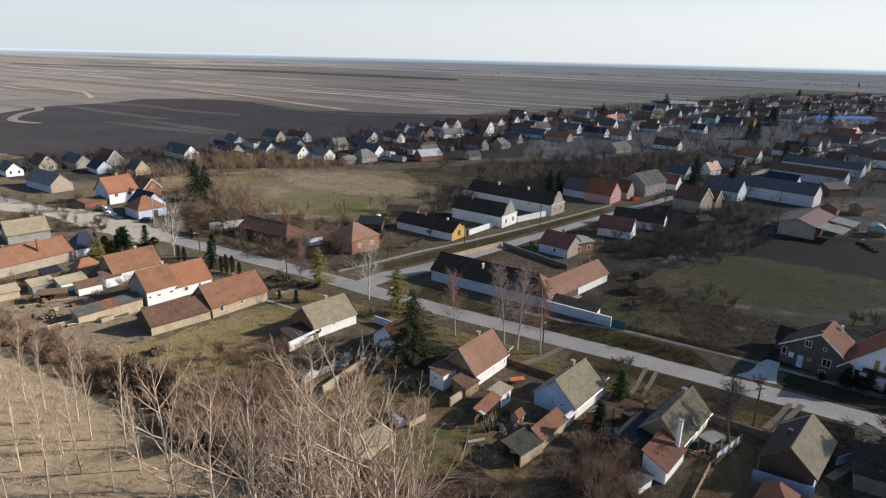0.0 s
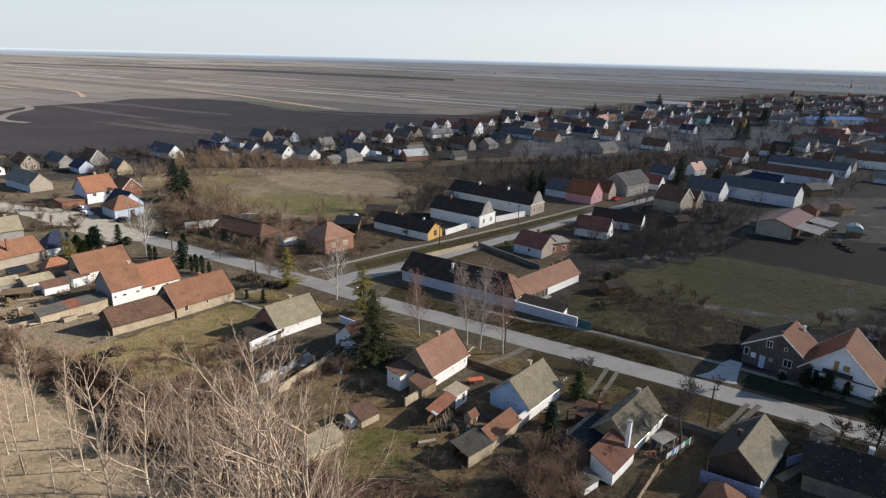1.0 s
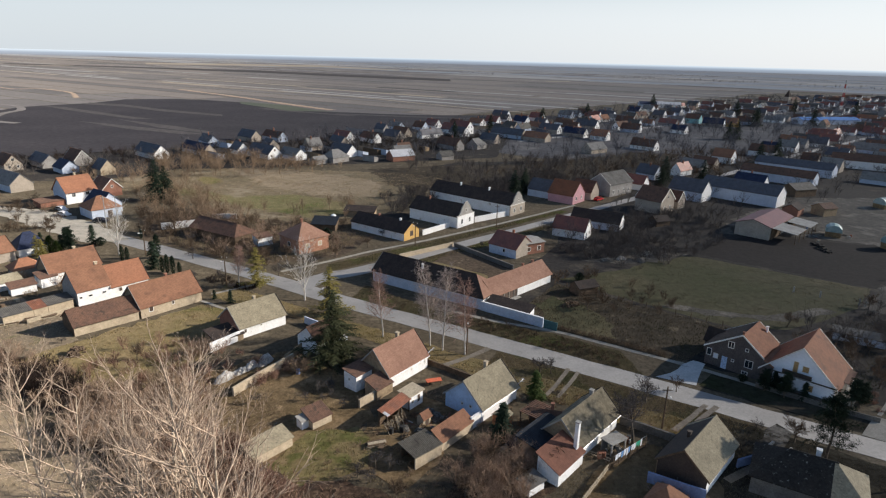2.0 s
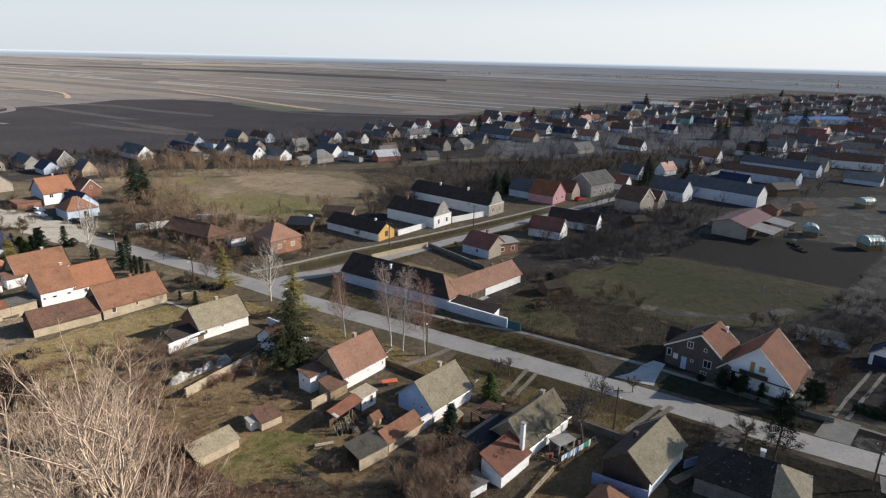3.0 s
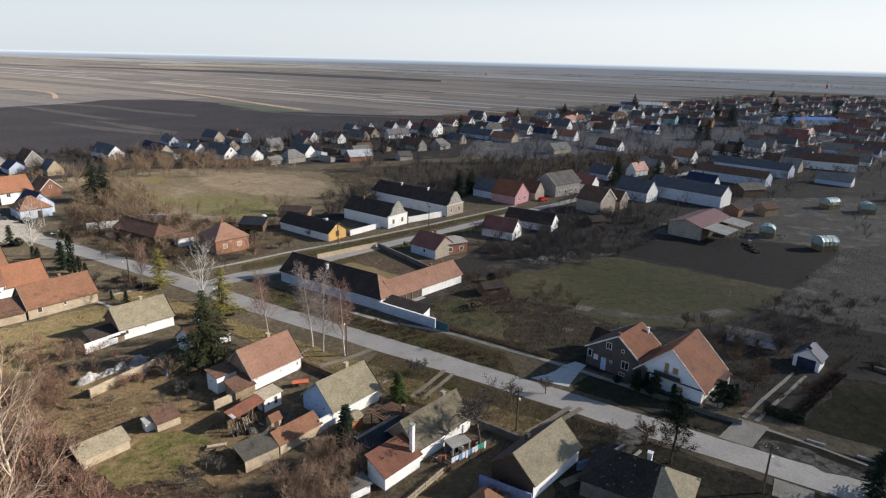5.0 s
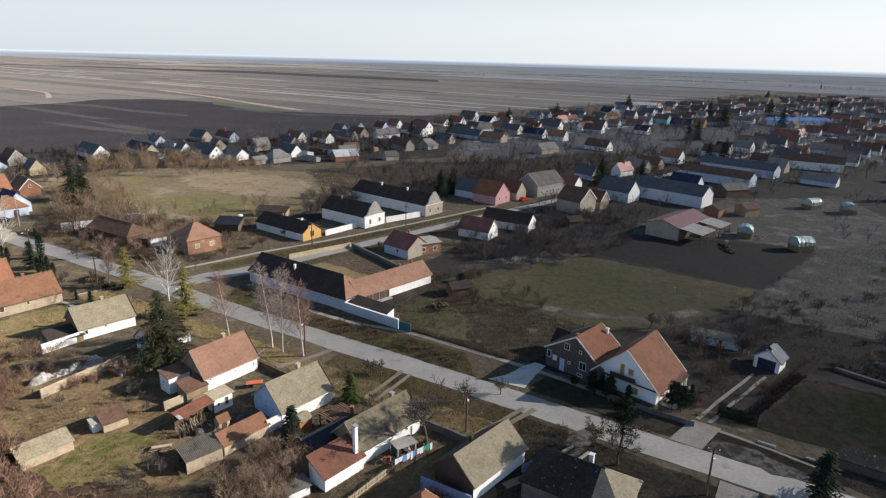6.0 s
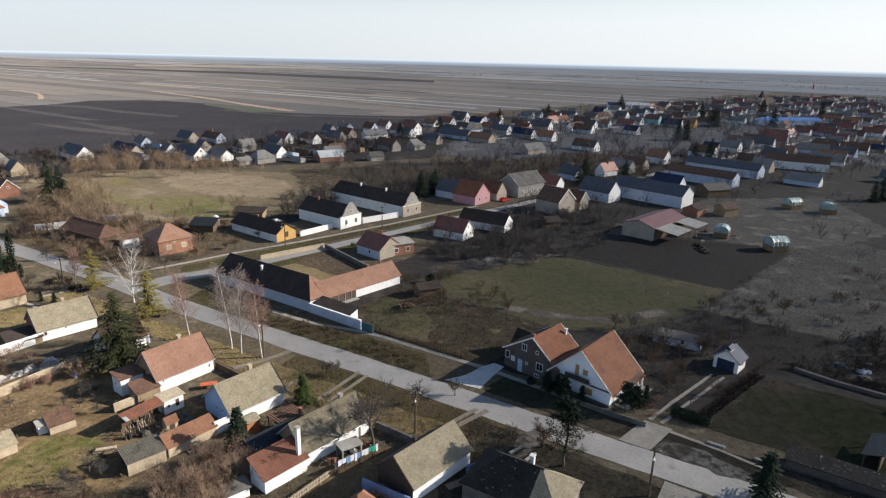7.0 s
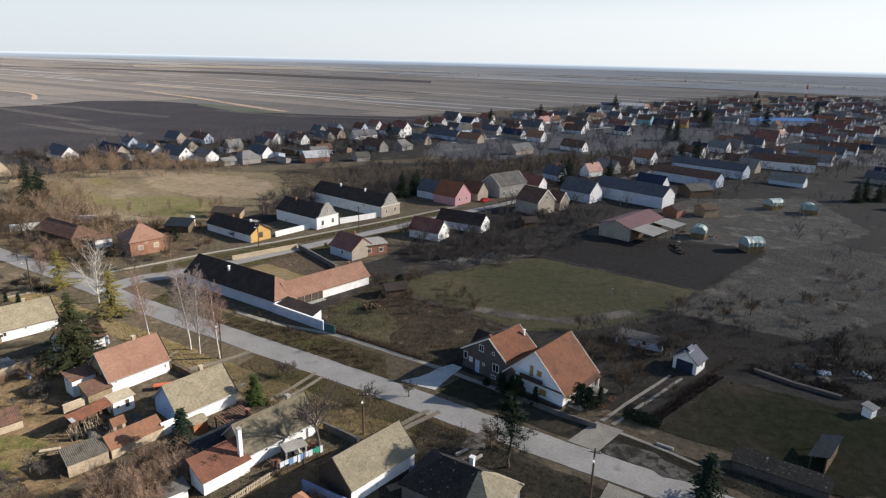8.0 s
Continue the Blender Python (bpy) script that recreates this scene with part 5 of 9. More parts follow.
part("patch", Shape().hull([(-2.84, -0.9, 2.19), (-2.3, -0.9, 2.19), (-2.3, 0.0, 2.43), (-2.84, 0.0, 2.43)], [(-2.84, -0.9, 2.22), (-2.3, -0.9, 2.22), (-2.3, 0.0, 2.46), (-2.84, 0.0, 2.46)]), SHINY, ws_, "bright bare metal roof patch")
lean_to("outbuilding", 9.5, 78.9, 52, 2.9, 2.0, 2.2, 2.35, WHITE, TIMBER_PALE, "small white shed with a flat pale roof", windows=(("s", 0.5, 0.6, 0.7, 1.3, DOOR_AND_GAP_DARK), ("s", -0.8, 0.9, 0.5, 0.6, DOOR_AND_GAP_DARK)))
oh_ = house("house", 19.7, 76.3, 50, 8.7, 6.6, 2.2, 5.2, WHITE, SLATE, "whitewashed house with pale blue gable and grey roof", gable=SKY_BLUE, chimneys=((1.4, 0.5, 0.5, 5.9, CREAM),), windows=(("w", -1.3, 1.5, 0.5, 0.5), ("w", 0.2, 1.4, 0.4, 0.5)), trim=DARK_TRIM, gutter=True)
for hs_, x_, y_, z_ in ((fh_, 4.7, -3.2, 2.5), (oh_, 4.35, -3.4, 2.3)):
    part("cable_bracket", Shape().rod((x_, y_, z_ + 0.1), (x_ + 1.5, y_ - 0.1, z_ + 0.55), 0.05, 0.05, 6).rod((x_ + 0.9, y_ - 0.45, z_ + 0.36), (x_ + 0.9, y_ + 0.35, z_ + 0.36), 0.035, 0.035, 6).rod((x_ + 1.4, y_ - 0.4, z_ + 0.5), (x_ + 1.4, y_ + 0.25, z_ + 0.5), 0.035, 0.035, 6), STEEL, hs_, "grey iron cable bracket")
wall_run("garden_wall", [(18.1, 74.5), (19.5, 76.2)], 1.9, 0.3, WHITE, "whitewashed yard wall joining a house")
lean_to("outbuilding", 14.2, 69.3, 51, 6.7, 1.7, 1.4, 2.4, CREAM, CLAY, "long low outbuilding with a patched tiled roof", over=0.14)
cs_ = lean_to("corrugated_shed", 10.95, 65.75, 44, 4.2, 2.9, 1.7, 2.15, TIMBER, CORR_PALE, "open-fronted shed with a grey corrugated roof", posts=True)
for k in range(23):
    xx = -2.31 + k * 0.21
    part("rib", Shape().hull([(xx - 0.05, -1.69, 1.78), (xx + 0.05, -1.69, 1.78), (xx + 0.05, 1.69, 2.30), (xx - 0.05, 1.69, 2.30)], [(xx - 0.02, -1.69, 1.83), (xx + 0.02, -1.69, 1.83), (xx + 0.02, 1.69, 2.35), (xx - 0.02, 1.69, 2.35)]), CORR_PALE, cs_)
wall_run("shed_wall", [(10.9, 65.6), (14.1, 68.8)], 1.6, 0.2, CREAM, "cream plastered side wall of an open shed")
house("hutch", 11.6, 74.7, 50, 1.6, 1.2, 1.3, 1.9, TIMBER_PALE, CLAY, "tiny wooden hutch with a tiled roof", over=0.2, category="hutch", cap=False, doors=(("s", 0.0, 0.7, 1.0, DOOR_AND_GAP_DARK),))
house("brick_shed", 22.6, 74.2, 50, 2.0, 1.9, 1.9, 2.3, ORANGE_BRICK, SLATE, "small shed of orange hollow brick", over=0.15, category="shed", cap=False)
house("gate_roof", 26.2, 75.2, -12, 4.2, 2.0, 1.9, 2.6, TIMBER, CLAY_OLD, "small tiled roof over a yard gate", over=0.25, category="outbuilding", chimneys=((0.9, 0.2, 0.4, 3.6, RED_BRICK),))
lean_to("outbuilding", 26.6, 67.4, 49, 7.2, 3.6, 1.8, 2.4, ADOBE, TAR_SHEET, "dark low outbuilding beside a house")
house("house", 31.6, 68.1, 49, 10.6, 5.6, 2.2, 4.9, WHITE, SLATE_MOSS, "long whitewashed house with a mossy grey roof", gable=ADOBE, chimneys=((3.0, 0.3, 0.5, 5.5, CONCRETE),), windows=(("s", -2.6, 1.2, 0.5, 0.6), ("s", 0.0, 1.3, 0.45, 0.5), ("s", 2.8, 1.2, 0.5, 0.7)), trim=DARK_TRIM, gutter=True)
lean_to("outbuilding", 28.1, 63.0, 49.5, 6.0, 3.0, 1.9, 3.3, WHITE, RUSSET_TILES, "white outbuilding with a red-brown lean-to roof")
tw = thing("tall_chimney", 31.0, 67.6, 49, 0, "tall pale plastered chimney stack on an outbuilding", "chimney")
part("shaft", Shape().box(-0.24, -0.24, 0, 0.24, 0.24, 6.0), WHITE, tw)
part("cap", Shape().box(-0.31, -0.31, 6.0, 0.31, 0.31, 6.14), CONCRETE, tw)
lean_to("outbuilding", 24.4, 61.0, 40, 2.6, 1.8, 1.3, 1.5, WHITE, CONCRETE_DARK, "low white sty at the end of a yard")
rh = house("house", 45.3, 62.0, 48, 10.2, 6.0, 2.3, 4.8, WHITE, SLATE, "old house with a broken grey roof and blue gable", gable=DARK_TRIM, chimneys=((-0.6, 1.2, 0.4, 4.7, DARK_TRIM),), windows=(("s", 0.6, 1.3, 0.5, 0.4),), trim=TIMBER)
wall_run("yard_wall", [(39.2, 64.4), (43.4, 62.0), (45.0, 61.2)], 1.5, 0.25, BLUE_PAINT, "blue-washed low wall before a ruinous gable")
wall_run("yard_wall", [(51.6, 67.6), (54.4, 68.8)], 1.2, 0.25, BLUE_PAINT, "low blue-washed yard wall")
house("outbuilding", 39.6, 59.4, 48, 3.6, 3.2, 1.8, 3.3, ADOBE, CLAY, "small outbuilding with an orange hipped roof", hip=(1.5, 1.5), centre=True, category="shed", cap=False)
sl_ = (4.8 - 2.3) / 3.0
part("broken_slope", Shape().hull([(-5.3, 0.2, 4.985 - sl_ * 0.2), (4.6, 0.2, 4.985 - sl_ * 0.2), (4.2, 3.4, 4.985 - sl_ * 3.4), (-5.3, 3.4, 4.985 - sl_ * 3.4)],
                                  [(-5.3, 0.2, 5.03 - sl_ * 0.2), (4.6, 0.2, 5.03 - sl_ * 0.2), (4.2, 3.4, 5.03 - sl_ * 3.4), (-5.3, 3.4, 5.03 - sl_ * 3.4)]), DARK_TRIM, rh, "blackened collapsing roof slope")
lean_to("outbuilding", 42.2, 65.2, 48, 6.4, 1.8, 1.6, 2.0, ADOBE, CLAY_DARK, "collapsing dark lean-to beside an old house")
house("house", 56.34, 64.08, -31, 8.2, 7.2, 2.5, 5.0, CONCRETE_DARK, LICHEN, "low house with a dark lichen-spotted hipped roof", hip=(3.4, 0), centre=True, chimneys=((2.3, 1.4, 0.5, 5.3, WHITE),))
house("house_end", 61.33, 61.08, -31, 3.4, 7.2, 2.5, 5.0, GREY_WALL, SLATE, "pale grey hipped end of a low house", hip=(0, 3.4), centre=True, cap=False)

# towards the spruce
house("house", -21.8, 100.6, 47.5, 9.4, 7.0, 2.2, 5.0, WHITE, SLATE, "house with a worn grey roof and flaking white wall", gable=RED_BRICK, chimneys=((0.8, 0.6, 0.45, 5.5, CREAM),), windows=(("s", -3.6, 0.9, 0.6, 0.8, DOOR_AND_GAP_DARK), ("s", -0.4, 1.3, 0.45, 0.45, DOOR_AND_GAP_DARK)), trim=DARK_TRIM)
wall_run("garden_wall", [(-25.2, 95.3), (-21.8, 100.4)], 1.7, 0.3, WHITE, "whitewashed yard wall running on from a house")
lean_to("outbuilding", -24.6, 97.0, 47.5, 5.0, 4.2, 1.2, 1.9, ADOBE, CLAY_DARK, "low dark-roofed outbuilding in a yard")
house("house", -7.0, 95.4, 52, 6.4, 5.2, 2.2, 4.3, WHITE, CLAY_OLD, "small white house half hidden by a spruce", windows=(("s", 1.2, 1.0, 0.7, 0.9),))
wall_run("low_wall", [(-16.8, 81.6), (-14.3, 86.4), (-10.6, 93.0)], 1.45, 0.35, CREAM, "crumbling cream adobe wall in a back yard")
lean_to("outbuilding", -8.9, 65.3, 51, 5.9, 2.2, 1.35, 2.15, CREAM, SLATE, "cream garden shed with a grey roof", over=0.18)
lean_to("outbuilding", -3.3, 73.5, 46, 3.1, 2.6, 1.2, 2.0, CREAM, CLAY_OLD, "small shed with a brown tiled roof", over=0.15)
lean_to("outbuilding", -4.75, 73.4, 46, 1.3, 1.3, 1.25, 1.45, WHITE, CONCRETE, "little white coop beside a shed", over=0.15)

# the orange-roofed group
house("house", -42.9, 108.2, 51.5, 12.4, 7.4, 2.3, 5.6, CREAM, CLAY, "long cream house with an orange-brown tiled roof", gable=ADOBE, chimneys=((1.2, 0.2, 0.45, 6.2, RED_BRICK),), windows=(("s", -4.2, 0.9, 0.9, 1.1, DOOR_AND_GAP_DARK), ("s", 0.2, 1.1, 0.6, 0.8, DOOR_AND_GAP_DARK)), trim=DARK_TRIM)
house("barn", -50.8, 100.0, 46.5, 11.0, 6.4, 1.9, 3.9, CREAM, CLAY_OLD, "low barn with a brown tiled roof", gable=TIMBER, category="barn")
house("house", -57.6, 113.2, 51, 6.4, 7.2, 3.2, 6.4, WHITE, CLAY, "tall end of a farmhouse under orange tiles", gable=GREY_WALL, windows=(("s", -0.8, 1.5, 0.8, 0.5), ("s", 1.8, 1.5, 0.8, 0.5), ("s", -2.6, 1.5, 0.6, 0.5)), chimneys=((2.4, 0.4, 0.55, 7.0, CREAM),))
house("house", -53.6, 118.2, 51, 7.6, 7.0, 2.5, 5.9, WHITE, CLAY_BRIGHT, "whitewashed farmhouse wing with an orange roof", windows=(("s", -2.0, 1.0, 0.8, 0.9, DOOR_AND_GAP_DARK), ("s", 1.0, 1.0, 0.6, 0.9)), trim=DARK_TRIM)
house("house", -70.2, 124.8, 51, 10.6, 7.0, 2.5, 5.6, WHITE, CLAY, "white house with an orange-brown tiled roof", gable=ADOBE, chimneys=((1.5, 0.3, 0.5, 6.2, CREAM),), trim=DARK_TRIM)
for x, y, L, rm in ((-65.8, 103.6, 5.0, CORRUGATED), (-62.68, 107.58, 2.4, RUST), (-61.16, 109.52, 4.4, CORRUGATED)):
    lean_to("corrugated_shed", x, y, 52, L, 2.9, 1.7, 2.3, CREAM, rm, "low patched shed under old sheet roofing", over=0.18)
lean_to("outbuilding", -78.3, 119.2, 52, 5.2, 3.0, 1.7, 2.4, WHITE, SLATE, "white shed with a grey-green roof")
lean_to("outbuilding", -73.8, 117.6, 48, 4.6, 2.4, 1.6, 2.2, WHITE, CLAY_OLD, "low white shed under brown tiles")
house("outbuilding", -79.2, 130.4, 50, 5.4, 4.6, 2.2, 3.8, TAN_WALL, CLAY_BRIGHT, "small outbuilding with a bright orange roof", hip=(1.8, 1.8), centre=True, category="shed")
lean_to("outbuilding", -70.6, 122.4, 55, 3.2, 3.0, 2.1, 2.8, WHITE, CLAY_OLD, "white lean-to against a farmhouse")
lean_to("outbuilding", -83.2, 117.6, 50, 4.2, 3.2, 1.7, 2.3, GREY_WALL, SLATE, "grey roofed shed in a yard")
lean_to("outbuilding", -88.4, 112.6, 46, 5.0, 3.0, 1.6, 2.2, CREAM, SLATE, "cream sty with a grey roof")
lean_to("outbuilding", -85.4, 124.8, 52, 3.6, 2.6, 1.8, 2.3, TIMBER, TAR_SHEET, "dark timber lean-to in a yard")
lean_to("woodshed", -79.6, 113.2, 20, 5.0, 2.2, 1.7, 2.0, TIMBER, TIMBER, "open rack of stacked timber under a board roof", posts=True)
wall_run("low_wall", [(108.0, 96.6), (112.1, 92.4), (117.6, 88.2)], 0.6, 0.7, BROWN_BRICK, "weathered low dark earth wall behind a meadow")
wall_run("low_wall", [(-70.1, 101.2), (-65.7, 106.0)], 0.9, 0.3, CREAM, "crumbling low cream yard wall")
wall_run("plank_fence", [(-62.4, 104.9), (-58.1, 111.1)], 0.8, 0.12, TIMBER_PALE, "low pale plank fence behind a barn", category="fence")
house("house", -97.2, 125.4, 58, 17.5, 8.0, 2.5, 5.2, TAN_WALL, CLAY, "long old house with a patched orange roof", chimneys=((2.0, -2.5, 0.5, 6.4, RED_BRICK), (-4, 0.5, 0.5, 5.8, RED_BRICK)), trim=DARK_TRIM)
house("house", -110.8, 150.6, 45, 9.6, 7.4, 2.5, 5.3, GREY_WALL, SLATE, "house with a pale grey roof", trim=DARK_TRIM, chimneys=((2.0, 0.4, 0.5, 5.8, CONCRETE),))
house("house", -88.4, 146.0, 51, 6.2, 5.6, 2.3, 5.2, WHITE, NAVY, "small house with a dark navy hipped roof", hip=(2.2, 2.2), centre=True)
house("house", -128.0, 150.0, 51, 10.0, 7.2, 2.5, 5.4, WHITE, CLAY_BRIGHT, "white house with an orange roof", group="village houses")
house("house", -116.0, 118.0, 51, 11.0, 7.2, 2.5, 5.4, TAN_WALL, CLAY, "tan house with a tiled roof", group="village houses")

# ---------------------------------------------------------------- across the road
# the hip end gets paler tiles than the main slopes
# white street wall in a bluish tone: its shade is put into the colour
house("long_house", -1.8, 132.2, -33.2, 28.6, 7.8, 2.7, 5.7, PALE_BLUE_AND_SHADE, CLAY_DARK, "long white farmhouse wing with a dark tile roof and paler hip end", gable=WHITE, hip=(0, 4.0), hip_roof=SALMON_TILES, chimneys=((-2.4, -1.4, 0.38, 5.7, WHITE),), trim=DARK_TRIM)
# the wide dark door slab paints the shade of the open porch
fw_ = house("farm_wing", 24.5, 119.1, 46.5, 20.6, 5.8, 2.2, 4.6, WHITE, SALMON_TILES, "white farm wing with a brown tiled roof and open porch", chimneys=((3.6, 0.3, 0.4, 5.2, RED_BRICK), (7.2, 0.3, 0.4, 5.2, RED_BRICK)), doors=(("s", -5.5, 6.3, 2.0, DOOR_AND_GAP_DARK),), category="barn")
for xx in (-8.6, -6.9, -5.2, -3.6, -2.4):
    part("porch_post", Shape().box(xx - 0.05, -3.06, 0.0, xx + 0.05, -2.96, 2.0), CONCRETE, fw_)
part("porch_step", Shape().box(-8.7, -4.1, 0.0, -2.3, -2.95, 0.16), CONCRETE, fw_)
wall_run("garden_wall", [(21.8, 116.7), (33.2, 108.9)], 1.9, 0.3, PALE_BLUE_AND_SHADE, "long whitewashed street wall", cap=WHITE)
wall_run("gate", [(33.3, 108.8), (35.6, 107.3)], 1.7, 0.1, TEAL_PAINT, "dark teal sheet-metal yard gate", category="gate")
lean_to("outbuilding", 22.9, 116.4, -34.5, 9.4, 2.4, 1.9, 2.6, WHITE, CLAY_DARK, "narrow outbuilding behind a street wall")
# left slope in near-black tiles: shade on its sunless side put into colour
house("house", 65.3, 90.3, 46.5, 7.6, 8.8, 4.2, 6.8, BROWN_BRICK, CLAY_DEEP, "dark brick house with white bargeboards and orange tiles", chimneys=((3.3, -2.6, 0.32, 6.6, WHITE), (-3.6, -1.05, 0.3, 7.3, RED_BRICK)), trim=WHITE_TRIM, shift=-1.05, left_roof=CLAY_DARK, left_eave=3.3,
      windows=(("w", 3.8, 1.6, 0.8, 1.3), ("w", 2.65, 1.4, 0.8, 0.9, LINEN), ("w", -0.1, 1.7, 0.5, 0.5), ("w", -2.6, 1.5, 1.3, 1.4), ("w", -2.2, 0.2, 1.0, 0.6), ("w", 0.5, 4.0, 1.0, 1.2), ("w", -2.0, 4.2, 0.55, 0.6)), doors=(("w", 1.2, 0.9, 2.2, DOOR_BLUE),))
lean_to("side_wing", 66.6, 89.1, 46.5, 7.2, 1.7, 2.9, 3.85, BROWN_BRICK, CLAY, "narrow side wing under a pale brown tiled slope", over=0.1, windows=(("s", 1.2, 1.8, 0.5, 0.5),))

house("rear_wing", 62.7, 101.3, 136.5, 2.6, 2.8, 2.3, 4.0, BROWN_BRICK, CLAY_DARK, "small rear wing under a blackened tile roof", centre=True, cap=False)
wh = house("house", 73.3, 83.55, 48.5, 9.6, 10.2, 2.7, 7.5, BRIGHT_LIME, CLAY_DEEP, "white gabled house with a loggia and steep orange roof", gable=BRIGHT_LIME, trim=WHITE_TRIM, over=0.6,
      windows=(("w", -1.6, 0.7, 1.4, 1.2, SHUTTER), ("w", 2.4, 0.9, 1.2, 1.0), ("w", 0.6, 3.2, 0.8, 1.9, SHUTTER), ("w", -0.8, 3.6, 1.0, 1.1, SHUTTER), ("s", -3.4, 0.8, 1.3, 1.2, SHUTTER)))
part("balcony", Shape().box(-5.6, -1.9, 2.7, -4.806, 2.2, 2.85), CONCRETE, wh)
part("balcony_rail", Shape().box(-5.6, -1.9, 2.85, -5.52, 2.2, 3.6), DARK_TRIM, wh, "dark wooden balcony rail")
part("plinth", Shape().box(-4.86, -5.16, 0, 4.86, 5.16, 0.35), CONCRETE_DARK, wh)
part("pent_band", Shape().box(-5.05, -5.1, 2.42, -4.806, 5.1, 2.55), DARK_TRIM, wh, "thin dark band across the gable")
for i in range(4):
    part("porch_pillar", Shape().box(-1.0 + i * 1.6, -6.3, 0, -0.75 + i * 1.6, -6.05, 2.2), WHITE_TRIM, wh)
part("porch_roof", Shape().hull([(-1.2, -6.5, 2.2), (4.4, -6.5, 2.2), (4.4, -5.12, 2.45), (-1.2, -5.12, 2.45)], [(-1.2, -6.5, 2.3), (4.4, -6.5, 2.3), (4.4, -5.12, 2.55), (-1.2, -5.12, 2.55)]), CLAY_OLD, wh)
part("porch_floor", Shape().box(-3.6, -7.6, 0, 4.8, -5.17, 0.16), PAVING, wh)
ga = house("garage", 97.4, 94.7, 46, 3.6, 4.0, 2.1, 3.7, WHITE, NAVY, "white garage with a dark roof and dormer", doors=(("w", 0, 2.8, 1.95, NAVY),), windows=(("s", 0.4, 0.8, 0.6, 0.7),), category="garage", trim=DARK_TRIM)
dm = part("dormer", Shape().hull([(-1.7, -0.45, 2.7), (0.0, -0.45, 2.7), (0.0, 0.45, 2.7), (-1.7, 0.45, 2.7)], [(-1.7, -0.45, 3.9), (0.0, -0.45, 3.9), (0.0, 0.45, 3.9), (-1.7, 0.45, 3.9)]), WHITE, ga)
part("dormer_roof", Shape().hull([(-1.9, -0.62, 3.85), (0.1, -0.62, 3.85), (0.1, 0.62, 3.85), (-1.9, 0.62, 3.85)], [(-1.9, -0.02, 4.45), (0.1, -0.02, 4.45), (0.1, 0.02, 4.45), (-1.9, 0.02, 4.45)]), NAVY, dm)
lean_to("outbuilding", 87.3, 106.8, -29, 8.2, 2.6, 1.5, 1.8, PALE_BLUE_AND_SHADE, CONCRETE_DARK, "derelict long low shed with pale blue walls", windows=(("s", -2.5, 0.6, 0.8, 1.0, DOOR_AND_GAP_DARK), ("s", 1.0, 0.6, 0.8, 1.0, DOOR_AND_GAP_DARK)))
house("hut", 43.4, 125.4, 24, 5.0, 3.4, 1.9, 2.8, TIMBER, CLAY_DARK, "small timber hut with a brown roof", category="shed")
lean_to("outbuilding", 92.6, 70.4, -34, 10.6, 2.2, 1.2, 1.8, BROWN_BRICK, LICHEN, "long low sheep shed with a lichened dark roof")
lean_to("open_shed", 106.9, 75.3, 226, 6.4, 1.9, 1.9, 2.6, TIMBER, TAR_SHEET, "open timber shed with a blue-grey sheet roof", posts=True)
house("barn", 108.7, 173.6, 46, 21, 9.8, 3.8, 5.4, TAN_WALL, RED_SHEET, "tan farm barn with a dull red sheet roof", category="barn", cap=False)
lean_to("farm_shed", 114.0, 169.4, 46, 9.0, 6.6, 3.0, 3.7, TIMBER, CONCRETE, "open farm shed with a grey sheet roof", posts=True)
lean_to("farm_shed", 123.0, 178.6, 46, 8.0, 6.0, 2.9, 3.5, TIMBER, CONCRETE, "second farm shed with a grey roof", posts=True)

# ---------------------------------------------------------------- along the side street
house("house", 7.0, 169.0, 144, 20.0, 6.6, 2.4, 4.6, WHITE, CLAY_DARK, "long house with a yellow street gable", gable=YELLOW, windows=(("w", 0, 0.9, 1.3, 1.5, DOOR_AND_GAP_DARK),), frame_mat=DARK_TRIM, chimneys=((2.0, 0, 0.45, 5.2, RED_BRICK), (-6.0, 0, 0.45, 5.2, WHITE)))
wf = house("house", 22.8, 185.2, 143, 18.5, 8.0, 3.5, 6.5, WHITE, CLAY_DARK, "white farmhouse with an ornate street gable", windows=(("s", -5.0, 1.4, 0.8, 0.9), ("s", 2.0, 1.4, 0.8, 0.9)), chimneys=((4.0, 0.4, 0.5, 7.2, RED_BRICK),))
wg = house("house", 40.4, 201.2, 141, 34.0, 8.0, 3.7, 6.6, WHITE, CLAY_DARK, "very long farmhouse with a pale curved gable", gable=CONCRETE, windows=(("s", -9.0, 1.4, 0.8, 0.9), ("s", 0.0, 1.4, 0.8, 0.9), ("s", 8.0, 1.4, 0.8, 0.9)), chimneys=((-6.0, 0.4, 0.5, 7.3, WHITE), (6.0, 0.4, 0.5, 7.3, WHITE)))
